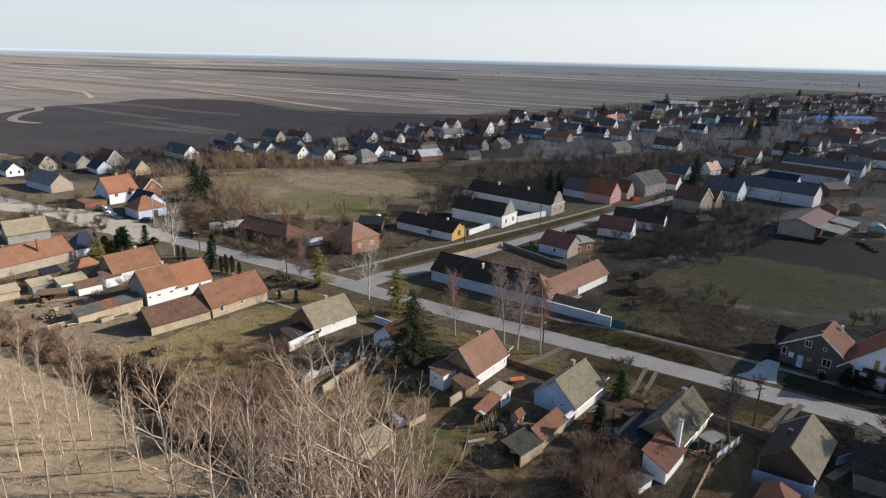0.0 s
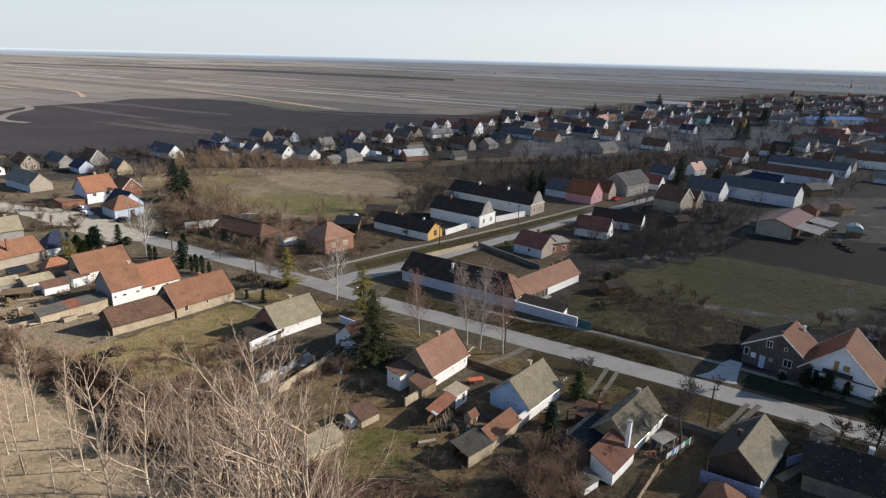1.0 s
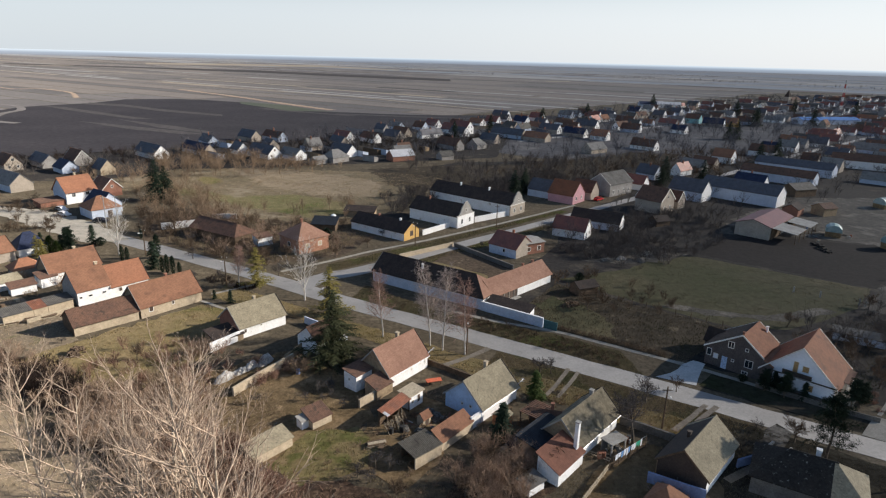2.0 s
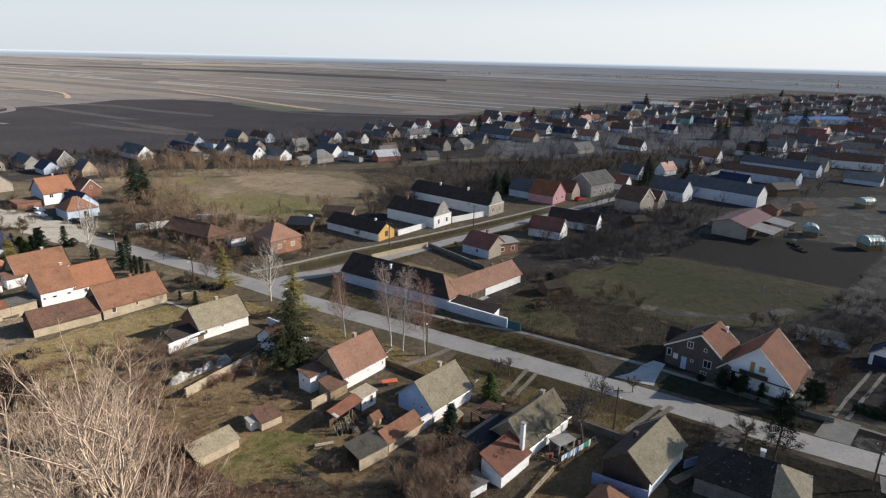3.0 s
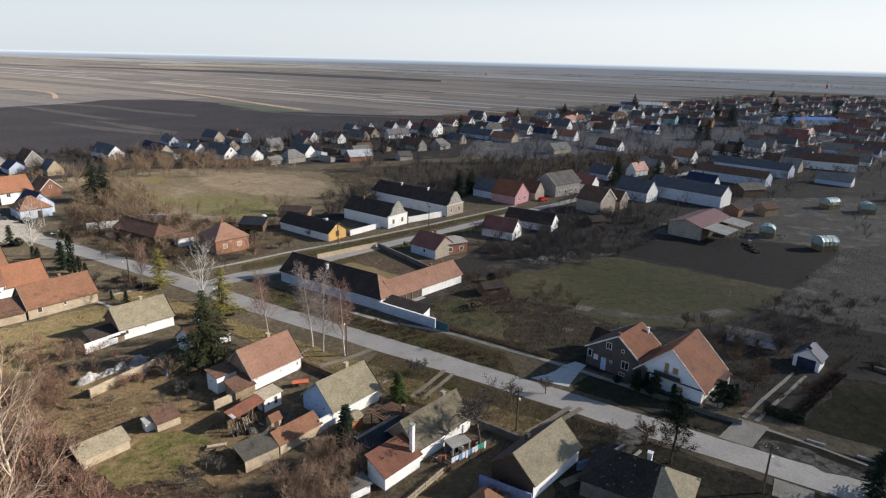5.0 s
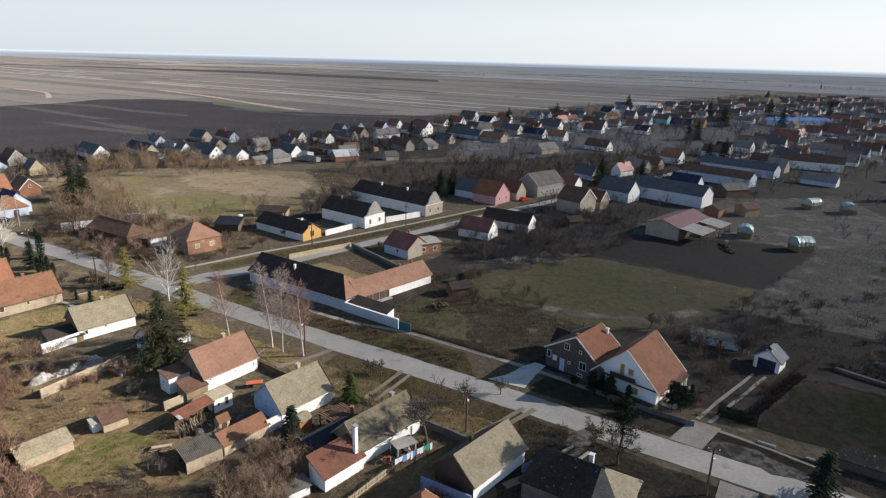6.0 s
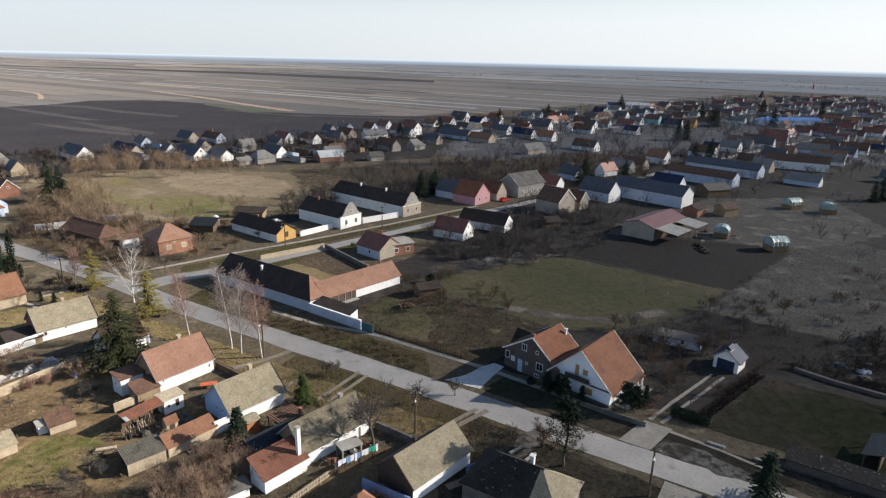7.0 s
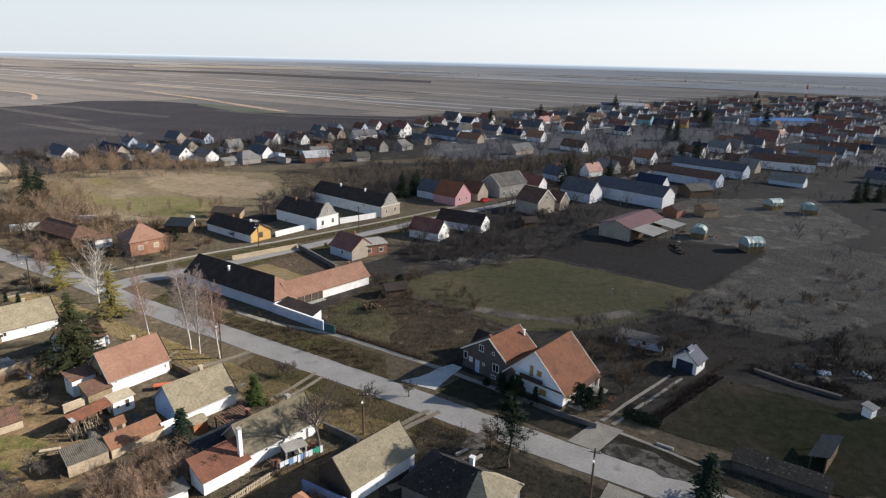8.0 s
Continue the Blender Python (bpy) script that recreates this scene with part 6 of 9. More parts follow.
for gh, ln, lower in ((wf, 18.5, WHITE), (wg, 34.0, TAN_WALL)):
    half = [(4.35, 3.55), (3.6, 3.9), (2.7, 4.7), (2.2, 5.9), (1.3, 6.7), (0.7, 7.5)]
    q = [(-y, z) for y, z in half] + half[::-1]
    part("parapet_gable", Shape().hull([(-ln / 2 - 0.36, y, z) for y, z in q], [(-ln / 2 - 0.01, y, z) for y, z in q]), CONCRETE, gh, "ornate curved gable parapet of bare cement")
    part("street_front", Shape().box(-ln / 2 - 0.33, -4.3, 0.0, -ln / 2 - 0.01, 4.3, 3.5), lower, gh)
    part("cornice", Shape().box(-ln / 2 - 0.45, -4.42, 3.46, -ln / 2 - 0.01, 4.42, 3.6), WHITE_TRIM, gh)
    for y in (-2.0, 2.0):
        window(gh, -ln / 2 - 0.33, y, 1.0, 1.0, 1.5, "w", WHITE_TRIM)
    window(gh, -ln / 2 - 0.36, 0.0, 4.5, 0.7, 0.9, "w", WHITE_TRIM, DOOR_AND_GAP_DARK)
wall_run("street_wall", [(8.0, 170.0), (15.6, 179.6)], 1.5, 0.3, WHITE, "white street wall with coping", cap=WHITE)
wall_run("street_wall", [(23.6, 186.0), (34.0, 194.8)], 1.7, 0.3, WHITE, "white street wall with coping", cap=WHITE)
house("house", 65.0, 220.6, 141, 10.0, 9.0, 3.2, 7.4, PINK, CLAY_DEEP, "pink house with a bright red roof", windows=(("w", 2, 1.2, 1, 1.3), ("w", -2, 1.2, 1, 1.3)))
house("house", 59.0, 226.0, 141, 12.0, 7.0, 2.8, 6.2, PALE_BLUE_AND_SHADE, CLAY_DARK, "pale blue rear wing with a dark roof")
house("house", 71.6, 226.8, 141, 8.0, 6.4, 3.0, 6.6, TAN_WALL, CLAY_OLD, "tan house with a brown roof")
house("house", 76.0, 228.0, 42, 15.0, 9.5, 4.6, 8.2, GREY_WALL, CONCRETE_DARK, "two-storey grey house with a grey roof", windows=(("s", -5, 1, 1.1, 1.3), ("s", -1.5, 1, 1.1, 1.3), ("s", 2, 1, 1.1, 1.3), ("s", 5, 1, 1.1, 1.3)), trim=WHITE_TRIM)
house("house", 96.5, 246.5, 141, 12.0, 7.0, 3.0, 6.4, WHITE, RED_TILES, "white house with a red-brown roof")
house("house", 57.0, 174.4, 150, 9.6, 6.2, 2.6, 5.4, WHITE, RED_TILES, "small white house with a dark red roof", windows=(("w", 1, 0.9, 0.7, 1, DOOR_AND_GAP_DARK), ("w", -1.2, 0.9, 0.7, 1, DOOR_AND_GAP_DARK), ("w", 0, 3.2, 0.7, 0.8, DOOR_AND_GAP_DARK)), trim=DARK_TRIM)
house("house", 69.4, 184.4, 152, 15.0, 6.4, 2.5, 5.0, PALE_BLUE_AND_SHADE, CLAY_DARK, "long pale house with a dark roof", gable=WHITE)
house("house", 26.0, 156.0, -41, 8.6, 7.4, 2.6, 5.3, PALE_BLUE_AND_SHADE, RED_TILES, "pale blue house with a dark red roof", gable=TAN_WALL, windows=(("s", 0.5, 1, 0.8, 1),), chimneys=((0, 1, 0.5, 5.9, RED_BRICK),))
house("house", 34.6, 153.6, 30, 7.0, 6.0, 2.9, 3.3, RED_BRICK, CONCRETE, "unfinished red brick house with a flat slab roof", windows=(("s", -1.5, 0.8, 1.2, 1.2, DOOR_AND_GAP_DARK), ("s", 1.8, 0.8, 1.2, 1.2, DOOR_AND_GAP_DARK)), cap=False)
wall_run("garden_wall", [(3.0, 148.5), (16.6, 160.2)], 1.2, 0.3, CREAM, "low cream plastered yard wall")
wall_run("garden_wall", [(17.0, 159.8), (24.0, 151.0), (31.0, 142.0)], 1.1, 0.3, CONCRETE_DARK, "grey stained block wall", cap=CONCRETE_DARK)
house("house", -22.4, 149.2, 46, 9.0, 9.0, 3.8, 6.8, PATCHED_BRICK, SALMON_TILES, "square red brick house with a hipped roof", hip=(4.0, 4.0), chimneys=((0, 0.8, 0.5, 7.6, RED_BRICK),), windows=(("s", -2, 1.4, 1.2, 1.2, CREAM), ("s", 1.8, 1.4, 1.2, 1.2, CREAM), ("w", 0, 1.4, 1.2, 1.2)), cap=False)
house("house", -46.6, 163.6, -31, 18.0, 7.4, 2.4, 4.6, TIMBER, CLAY_OLD, "derelict long house with a sagging brown roof", hip=(0, 3), centre=True)
lean_to("outbuilding", -24.2, 172.5, -5, 7.0, 4.0, 1.9, 3.2, TIMBER, TAR_SHEET, "dark tumbledown shed beside a brick house")
lean_to("outbuilding", -17.5, 189.5, -7, 9.7, 3.6, 1.8, 2.8, ADOBE, CLAY_DARK, "low dark-roofed shed in a cluttered yard")
tk_ = thing("water_tank", -19.0, 179.4, 0, 0, "round white water tank on a block plinth", "tank")
part("plinth", Shape().box(-0.7, -0.7, 0, 0.7, 0.7, 1.6), GREY_WALL, tk_)
part("tank", Shape().rod((0, 0, 1.6), (0, 0, 2.9), 0.8, 0.8, 14).rod((0, 0, 2.9), (0, 0, 3.2), 0.8, 0.35, 14), WHITE, tk_)
wall_run("garden_wall", [(-56.5, 182.4), (-49.2, 183.0)], 1.6, 0.3, WHITE, "flaking white garden wall behind an old house")
lean_to("outbuilding", -34.6, 155.4, 40, 4.0, 3.4, 2.3, 2.6, WHITE, CLAY_OLD, "small white annex with an open porch")
wall_run("garden_wall", [(-66, 169), (-56.5, 174.5)], 2.0, 0.3, WHITE, "white plastered garden wall")
house("house", 93.0, 208.2, 133, 9.6, 9.0, 4.4, 8.2, TAN_WALL, CLAY_OLD, "tall tan house with a brown roof and white-trimmed gable", windows=(("w", 1.8, 1.2, 1, 1.3), ("w", -1.8, 1.2, 1, 1.3), ("w", 0, 5, 1, 1.2)), trim=WHITE_TRIM)
house("house", 99.0, 214.0, 133, 6.0, 5.0, 3.0, 6.0, TAN_WALL, CLAY_OLD, "smaller gabled wing of a tan house", trim=WHITE_TRIM)
# long sides bluish beside white gables: wall shade put into the colour
house("house", 114.0, 228.0, 134, 13.0, 8.0, 3.8, 7.6, PALE_BLUE_AND_SHADE, CLAY_DARK, "white house with a blackened roof", gable=WHITE, windows=(("s", -2, 1, 1, 1.4),))
house("long_house", 139.0, 222.5, 134, 28.0, 9.0, 4.4, 7.4, PALE_BLUE_AND_SHADE, CLAY_DARK, "long farm building with a dark roof and pale walls", gable=WHITE)
house("long_house", 174.0, 262.0, 134, 30.0, 8.5, 4.4, 7.2, PALE_BLUE_AND_SHADE, CLAY_OLD, "long white farm building with a brown roof")
house("long_house", 196.0, 285.0, 134, 34.0, 9.0, 4.4, 7.4, PALE_BLUE_AND_SHADE, CLAY_DARK, "long farm building with a dark roof")
house("house", 212.0, 266.0, 134, 14.0, 6.0, 2.6, 5.6, PALE_BLUE_AND_SHADE, SLATE, "low pale house with a grey roof", gable=WHITE)
house("long_house", 240.0, 309.0, 150, 28.0, 9.0, 4.8, 8.2, WHITE, CLAY_OLD, "long white house with a red-brown roof")
house("house", 209.0, 301.0, 134, 9.0, 8.0, 3.0, 7.4, TAN_WALL, SLATE, "house with a tan gabled roof")
house("shed", 143.0, 205.0, 20, 6.0, 5.0, 2.8, 4.0, ADOBE, CLAY_OLD, "timber farm shed with a dark roof", category="shed")
house("shed", 133.0, 203.0, 46, 7.0, 5.0, 2.6, 4.0, RED_BRICK, CLAY_DARK, "brick farm shed with a dark roof", category="shed")
house("shed", 150.0, 236.0, 20, 11.0, 8.0, 3.4, 5.6, TIMBER, CORRUGATED, "farm shed with old sheet roof", category="shed")
house("shed", 80.0, 186.0, 20, 5.0, 4.0, 1.8, 3.0, TIMBER, CLAY_DARK, "tumbledown dark timber garden shed", category="shed")
house("house", 138.0, 290.0, 134, 11.0, 7.0, 3.0, 6.6, GREY_WALL, SLATE, "grey village house with a pale roof")
house("house", 147.5, 300.0, 134, 11.0, 7.0, 3.0, 6.4, TAN_WALL, CLAY_OLD, "tan house with a brown roof")
house("house", 165.0, 320.0, 134, 10.0, 8.0, 4.0, 8.0, WHITE, CLAY, "white two-storey house with an orange-brown roof", windows=(("w", 2, 1.2, 1.2, 1.3), ("w", -2, 1.2, 1.2, 1.3)))
house("house", 200.0, 345.0, 134, 14.0, 7.6, 3.6, 7.4, WHITE, CLAY_OLD, "white gabled house with a brown roof")
house("house", 225.0, 370.0, 134, 11.0, 8.0, 3.6, 7.6, WHITE, SLATE, "white house with a grey roof")

# ---------------------------------------------------------------- the group at the upper crossing and the back street
house("house", -165.5, 240.0, 140, 10.0, 6.6, 2.8, 6.0, WHITE, CLAY_DARK, "white gabled house with a dark roof", windows=(("w", 1.4, 1, 0.9, 1.2), ("w", -1.4, 1, 0.9, 1.2)))
house("house", -160.0, 253.0, 140, 12.0, 7.4, 3.2, 7.4, TAN_WALL, CLAY_OLD, "ochre gabled house with a dark red roof", windows=(("w", 1.6, 1, 0.9, 1.2), ("w", -1.6, 1, 0.9, 1.2), ("w", 0, 4, 1.2, 1.2)))
house("barn", -132.0, 216.0, 146, 19.0, 7.4, 2.8, 6.2, PALE_BLUE_AND_SHADE, SLATE, "long barn with a grey roof and tan gable", gable=TAN_WALL, category="barn")
house("house", -150.0, 261.0, 140, 16.0, 7.0, 2.8, 6.2, GREY_WALL, CLAY_DARK, "grey gabled house with a dark roof")
house("house", -140.0, 268.0, 140, 12.0, 7.6, 3.0, 7.6, GREY_WALL, CLAY_OLD, "pale house with a brown-red roof", trim=WHITE_TRIM)
house("house", -135.5, 250.5, 140, 10.0, 7.0, 2.6, 5.8, PALE_BLUE_AND_SHADE, NAVY, "house with a dark blue-black roof")
house("house", -108.2, 195.5, 56, 9.6, 8.4, 4.2, 8.2, WHITE, CLAY_BRIGHT, "two-storey white house with a bright orange roof", gable=PALE_BLUE_AND_SHADE, chimneys=((1.0, 0.8, 0.6, 9.0, CREAM),), windows=(("s", -2.4, 2.2, 1.2, 1.2), ("s", 2.0, 2.2, 1.2, 1.2)), over=0.6)
lean_to("outbuilding", -113.0, 189.6, 56, 12.0, 5.0, 1.6, 2.2, RED_BRICK, CLAY_OLD, "low reddish lean-to before a house")
house("house", -98.6, 212.0, 143, 9.0, 6.4, 2.8, 6.0, RED_BRICK, CLAY_OLD, "small brick house with a brown roof", windows=(("w", 0, 3.0, 0.8, 0.9, DOOR_AND_GAP_DARK),), trim=WHITE_TRIM)
house("shop", -90.4, 178.0, 50, 8.4, 9.0, 2.9, 5.8, PALE_BLUE_AND_SHADE, CLAY, "small corner shop with a hipped brown roof", hip=(3.5, 3.5), doors=(("s", 1.0, 1.4, 2.1, DOOR_AND_GAP_DARK),), category="shop")
house("house", -87.0, 189.0, 146, 9.0, 7.0, 3.0, 6.4, PALE_BLUE_AND_SHADE, NAVY, "house with a slate-blue roof")
house("house", -119.6, 249.0, 140, 8.0, 6.6, 3.0, 7.0, CREAM, CLAY_DARK, "cream gabled house in bare trees")
house("long_house", -115.8, 290.6, 140, 20.0, 8.0, 3.0, 7.2, WHITE, CLAY_DARK, "long white house with a dark roof", windows=(("w", 1.8, 1, 1, 1.2), ("w", -1.8, 1, 1, 1.2)))
house("long_house", -98.4, 303.5, 140, 22.0, 7.2, 2.8, 6.4, PALE_BLUE_AND_SHADE, NAVY, "long house with a blue-black roof", gable=TAN_WALL)
house("house", -91.0, 355.0, 140, 14.0, 7.0, 3.4, 7.4, TAN_WALL, CLAY_DARK, "tan gabled house with a dark roof")
house("long_house", -65.0, 298.5, 140, 18.0, 8.2, 3.0, 7.2, WHITE, CLAY_DARK, "white gabled house with a black roof", windows=(("w", 0, 3.6, 1.0, 1.2, DOOR_AND_GAP_DARK), ("w", 2.0, 1, 1, 1.2, DOOR_AND_GAP_DARK)))
house("house", -52.5, 297.0, 140, 13.0, 7.4, 2.8, 6.0, PALE_BLUE_AND_SHADE, SLATE, "house with a dull grey roof", gable=WHITE)
house("house", -38.0, 287.0, 52, 10.0, 9.0, 3.0, 6.6, GREY_WALL, SLATE, "grey house with a hipped grey roof", hip=(3, 3))
house("shed", -45.0, 282.0, 52, 7.0, 5.0, 2.4, 4.0, GREY_WALL, SLATE, "grey village shed with a grey roof", category="shed")
house("house", -30.0, 311.0, 140, 14.0, 7.4, 2.8, 6.8, WHITE, CLAY_DARK, "white gabled house with a dark roof")
house("barn", -10.8, 296.0, 32, 12.0, 8.0, 3.0, 6.0, RED_BRICK, SHINY, "brick barn with a shining pale roof", category="barn")
house("house", -10.0, 308.0, 32, 9.0, 7.0, 3.0, 6.6, TAN_WALL, SLATE, "house with a grey roof")
house("shed", 12.6, 304.0, 32, 7.0, 6.0, 2.6, 4.8, GREY_WALL, CORRUGATED, "grey shed with corrugated roof", category="shed")
house("house", -38.6, 361.0, 140, 12.0, 7.0, 3.6, 7.6, WHITE, RED_TILES, "white gabled house with a red roof")
house("long_house", -30.0, 377.0, 140, 20.0, 7.0, 3.0, 6.4, WHITE, SLATE, "long pale house with a grey roof", gable=TAN_WALL)
house("house", -7.0, 394.0, 140, 12.0, 7.4, 3.0, 7.0, TAN_WALL, CLAY_OLD, "tan gabled house with tiled roof")
house("house", -11.0, 377.0, 140, 12.0, 7.0, 3.0, 7.0, TAN_WALL, CLAY_DARK, "tan gabled house with a dark roof")
house("house", 33.0, 420.0, 140, 13.0, 8.4, 5.2, 9.4, WHITE, RED_TILES, "two-storey white house with a red roof", windows=(("w", 1.8, 1, 1, 1.2), ("w", -1.8, 1, 1, 1.2), ("w", 1.5, 4, 1, 1.2), ("w", -1.5, 4, 1, 1.2)))
house("house", 22.0, 424.0, 140, 9.0, 7.0, 3.0, 7.4, WHITE, RED_TILES, "white gabled house with red roof")
house("house", 32.0, 344.0, 52, 9.0, 8.0, 2.8, 6.6, GREY_WALL, SLATE, "grey house with a big pale roof", hip=(0, 3))
house("long_house", 66.5, 400.0, 140, 24.0, 7.6, 3.0, 6.8, PALE_BLUE_AND_SHADE, CLAY_DARK, "long pale farmhouse with a dark roof", gable=TAN_WALL)
house("house", 80.0, 388.0, 140, 16.0, 8.0, 3.0, 6.4, TAN_WALL, CLAY, "house with a faded pink-brown roof")
house("house", 94.0, 338.0, 40, 14.0, 8.0, 2.8, 6.4, TAN_WALL, SLATE, "house with a tan-grey roof")
house("house", 121.0, 403.0, 140, 11.0, 8.0, 3.4, 7.6, WHITE, CLAY_BRIGHT, "white house with an orange roof")
house("house", 233.0, 536.0, 140, 12.0, 9.0, 5.0, 9.0, TEAL, CLAY_OLD, "turquoise two-storey house in the far village")
house("house", 255.0, 515.0, 140, 12.0, 8.0, 4.0, 8.0, YELLOW, CLAY, "yellow-green house with an orange roof")
house("warehouse", 326.0, 548.0, 14, 62.0, 16.0, 4.5, 7.0, PALE_BLUE_AND_SHADE, BLUE_SHEET, "long warehouse with a bright blue roof", category="warehouse", cap=False)
house("warehouse", 250.0, 708.0, -6, 27.0, 12.0, 5.0, 8.0, WHITE, SHINY, "long hall with a glaring white roof", category="warehouse", cap=False)
house("warehouse", 226.0, 690.0, -6, 18.0, 14.0, 6.0, 9.0, PALE_BLUE_AND_SHADE, NAVY, "pale hall with a dark blue roof", category="warehouse", cap=False)

pg_ = thing("pergola", 27.2, 76.2, 49, 0, "brown slatted pergola roof over a yard passage", "pergola")
for i in range(11):
    part("slat", Shape().box(-1.9 + i * 0.38, -1.5, 2.35, -1.64 + i * 0.38, 1.5, 2.43), CLAY_OLD, pg_)
for y in (-1.3, 1.3):
    part("beam", Shape().box(-2.0, y - 0.06, 2.2, 2.1, y + 0.06, 2.346), TIMBER, pg_)
    for x in (-1.8, 1.9):
        part("post", Shape().box(x - 0.06, y - 0.06, 0, x + 0.06, y + 0.06, 2.2), TIMBER, pg_)


# ---------------------------------------------------------------- the farther village, street by street
rng = random.Random(21)
FAR_ROOFS = [CLAY_DARK, CLAY_DARK, CLAY_OLD, CLAY_OLD, CLAY, SLATE, NAVY, RED_TILES, CLAY_DARK]
# the bluish entries stand for white walls in shade, as painted colour
FAR_WALLS = [WHITE, PALE_BLUE_AND_SHADE, PALE_BLUE_AND_SHADE, WHITE, GREY_WALL, TAN_WALL]


def free(x, y, r):
    return all((x - hx) ** 2 + (y - hy) ** 2 > (r + hr * 0.8) ** 2 for hx, hy, hr in HOUSES)


for x, y in ((54.8, 478), (78.7, 488), (94.3, 518), (91, 474), (92.9, 431), (109, 448), (126, 463), (149, 551), (166, 566), (203, 611), (154, 450), (166, 508), (216, 579), (239, 507), (275, 533), (313, 746), (357, 778), (407, 814), (458, 873), (417, 761), (420, 729),
             (541, 926), (600, 986), (586, 918), (550, 821), (576, 810), (255, 392), (270, 405), (234, 338), (287, 378), (341, 467), (383, 514), (188, 450), (136, 358), (107, 412), (67, 531), (340, 642), (245, 616)):
    if free(x, y, 5):
        L, W, e = rng.uniform(11, 17), rng.uniform(6.2, 7.6), rng.uniform(2.8, 3.6)
        house("house", x - 0.69 * L / 2, y + 0.72 * L / 2, 134 + rng.uniform(-8, 8), L, W, e, e + W * 0.62, rng.choice([PALE_BLUE_AND_SHADE, WHITE, TAN_WALL]), rng.choice([CLAY_DARK, CLAY_OLD, CLAY_DARK, RED_TILES, NAVY]), "village house with a white gable and dark roof", gable=WHITE, centre=True,
              group="village houses", cap=False, windows=(("w", 1.5, 1.0, 1.0, 1.3), ("w", -1.5, 1.0, 1.0, 1.3)), chimneys=((rng.uniform(-2, 2), 0.4, 0.5, e + W * 0.5 + 0.9, RED_BRICK),))
FAR = []
for line, a0, a1 in ((0, 150, 1100), (152, 100, 1150), (198, 60, 700), (-125, 235, 1100), (-200, 300, 1100), (65, 520, 1000), (-60, 290, 1000)):
    for side in (1, -1):
        a = a0 + rng.uniform(0, 12)
        while a < a1:
            L, W = rng.uniform(8, 17), rng.uniform(5.4, 7.2)
            b = line + side * (9 + L / 2 + rng.uniform(-1, 7))
            x, y = st(a, b)
            if abs(x - 28) < y * 0.9 + 20 and free(x, y, 8) and rng.random() < 0.86:
                FAR.append((x, y, side, L, W))
                HOUSES.append((x, y, L / 2))
            a += rng.uniform(15, 24)
for x, y, side, L, W in FAR:
    e = rng.uniform(2.3, 3.4)
    rf, wl_ = rng.choice(FAR_ROOFS if y < 420 else [CLAY_OLD, CLAY, SLATE, RED_TILES, CORRUGATED, CLAY_OLD]), rng.choice(FAR_WALLS)
    near = y < 520
    house("house", x, y, 134 + (180 if side < 0 else 0) + (90 if rng.random() < 0.14 else 0) + rng.uniform(-7, 7), L, W, e, e + W * rng.uniform(0.5, 0.66), wl_, rf, "village house with a pitched tile roof", centre=True, group="village houses", cap=False,
          windows=(("w", 1.5, 1.0, 1.0, 1.3), ("w", -1.5, 1.0, 1.0, 1.3)) if near else (), chimneys=((rng.uniform(-2, 2), 0.4, 0.5, e + W * 0.5 + 0.7, RED_BRICK),) if near else ())

rng = random.Random(23)
for i in range(26):
    x, y = rng.uniform(-112, 15), rng.uniform(294, 338)
    if free(x, y, 3):
        lean_to("outbuilding", x, y, 140 + rng.uniform(-8, 8), rng.uniform(5, 10), rng.uniform(3, 4.5), 2.0, 2.9, rng.choice([GREY_WALL, PALE_BLUE_AND_SHADE, TIMBER, ADOBE]), rng.choice([CLAY_DARK, SLATE, CLAY_OLD, NAVY, CORRUGATED]), "low shed behind a village house")

# ---------------------------------------------------------------- trees and scrub
W_ = bare_tree("walnut_tree", "round", 12.5, 0.24, 210, BARK, TWIG_GREY, "tall bare tree with a wide pale crown beside a house")
plant([W_], [(39.7, 72.0, 1.08)], 2)
P = [bare_tree("poplar_tree", "poplar", 23.0, 0.34, 100 + i, BARK_PALE, POPLAR_TWIG, "tall bare poplar with pale upswept branches") for i in range(4)]
plant(P, [(-26.6, 54, 0.73), (-23.1, 55, 0.69), (-19.3, 57, 0.63), (-14.8, 58, 0.65), (-13.9, 60.6, 0.72), (-7.4, 44, 0.97), (-3.1, 42, 1.03), (-5.3, 42, 0.99), (-8.5, 40, 0.9), (-3.3, 39, 0.91), (-14.2, 43, 0.82), (-11.2, 44, 0.84)], 4, "poplars at the meadow")
S = [bare_tree("young_poplar", "sapling", 13.0, 0.115, 140 + i, BARK_PALE, POPLAR_TWIG, "slim bare young poplar") for i in range(4)]
rng = random.Random(31)
rows = []
for i in range(9):
    for j in range(9):
        p = Vector((-34.5, 64)) + Vector((-0.86, 0.51)) * (i * 5.6) + Vector((-0.51, -0.86)) * (j * 4.6)
        rows.append((p.x + rng.uniform(-0.9, 0.9), p.y + rng.uniform(-0.9, 0.9), rng.uniform(0.7, 1.15)))
plant(S, rows, 5, "young poplars in rows")
B = [bare_tree("birch_tree", "birch", 12.8, 0.16, 170 + i, BARK_BIRCH, BIRCH_TWIG, "bare birch with white trunk and reddish twigs") for i in range(3)]
WB = [bare_tree("birch_tree", "birch", 12.8, 0.16, 175 + i, BARK_BIRCH, PALE_TWIG, "bare birch with chalky white trunk and pale twigs") for i in range(2)]
plant(WB, [(11.9, 99.9, 1.1), (14.1, 98.3, 1.1)], 6, "birches along the road")
plant(B, [(18.0, 96.9, 1.0), (3.3, 103.2, 0.95), (-30.5, 127.0, 0.7)], 6, "birches along the road")
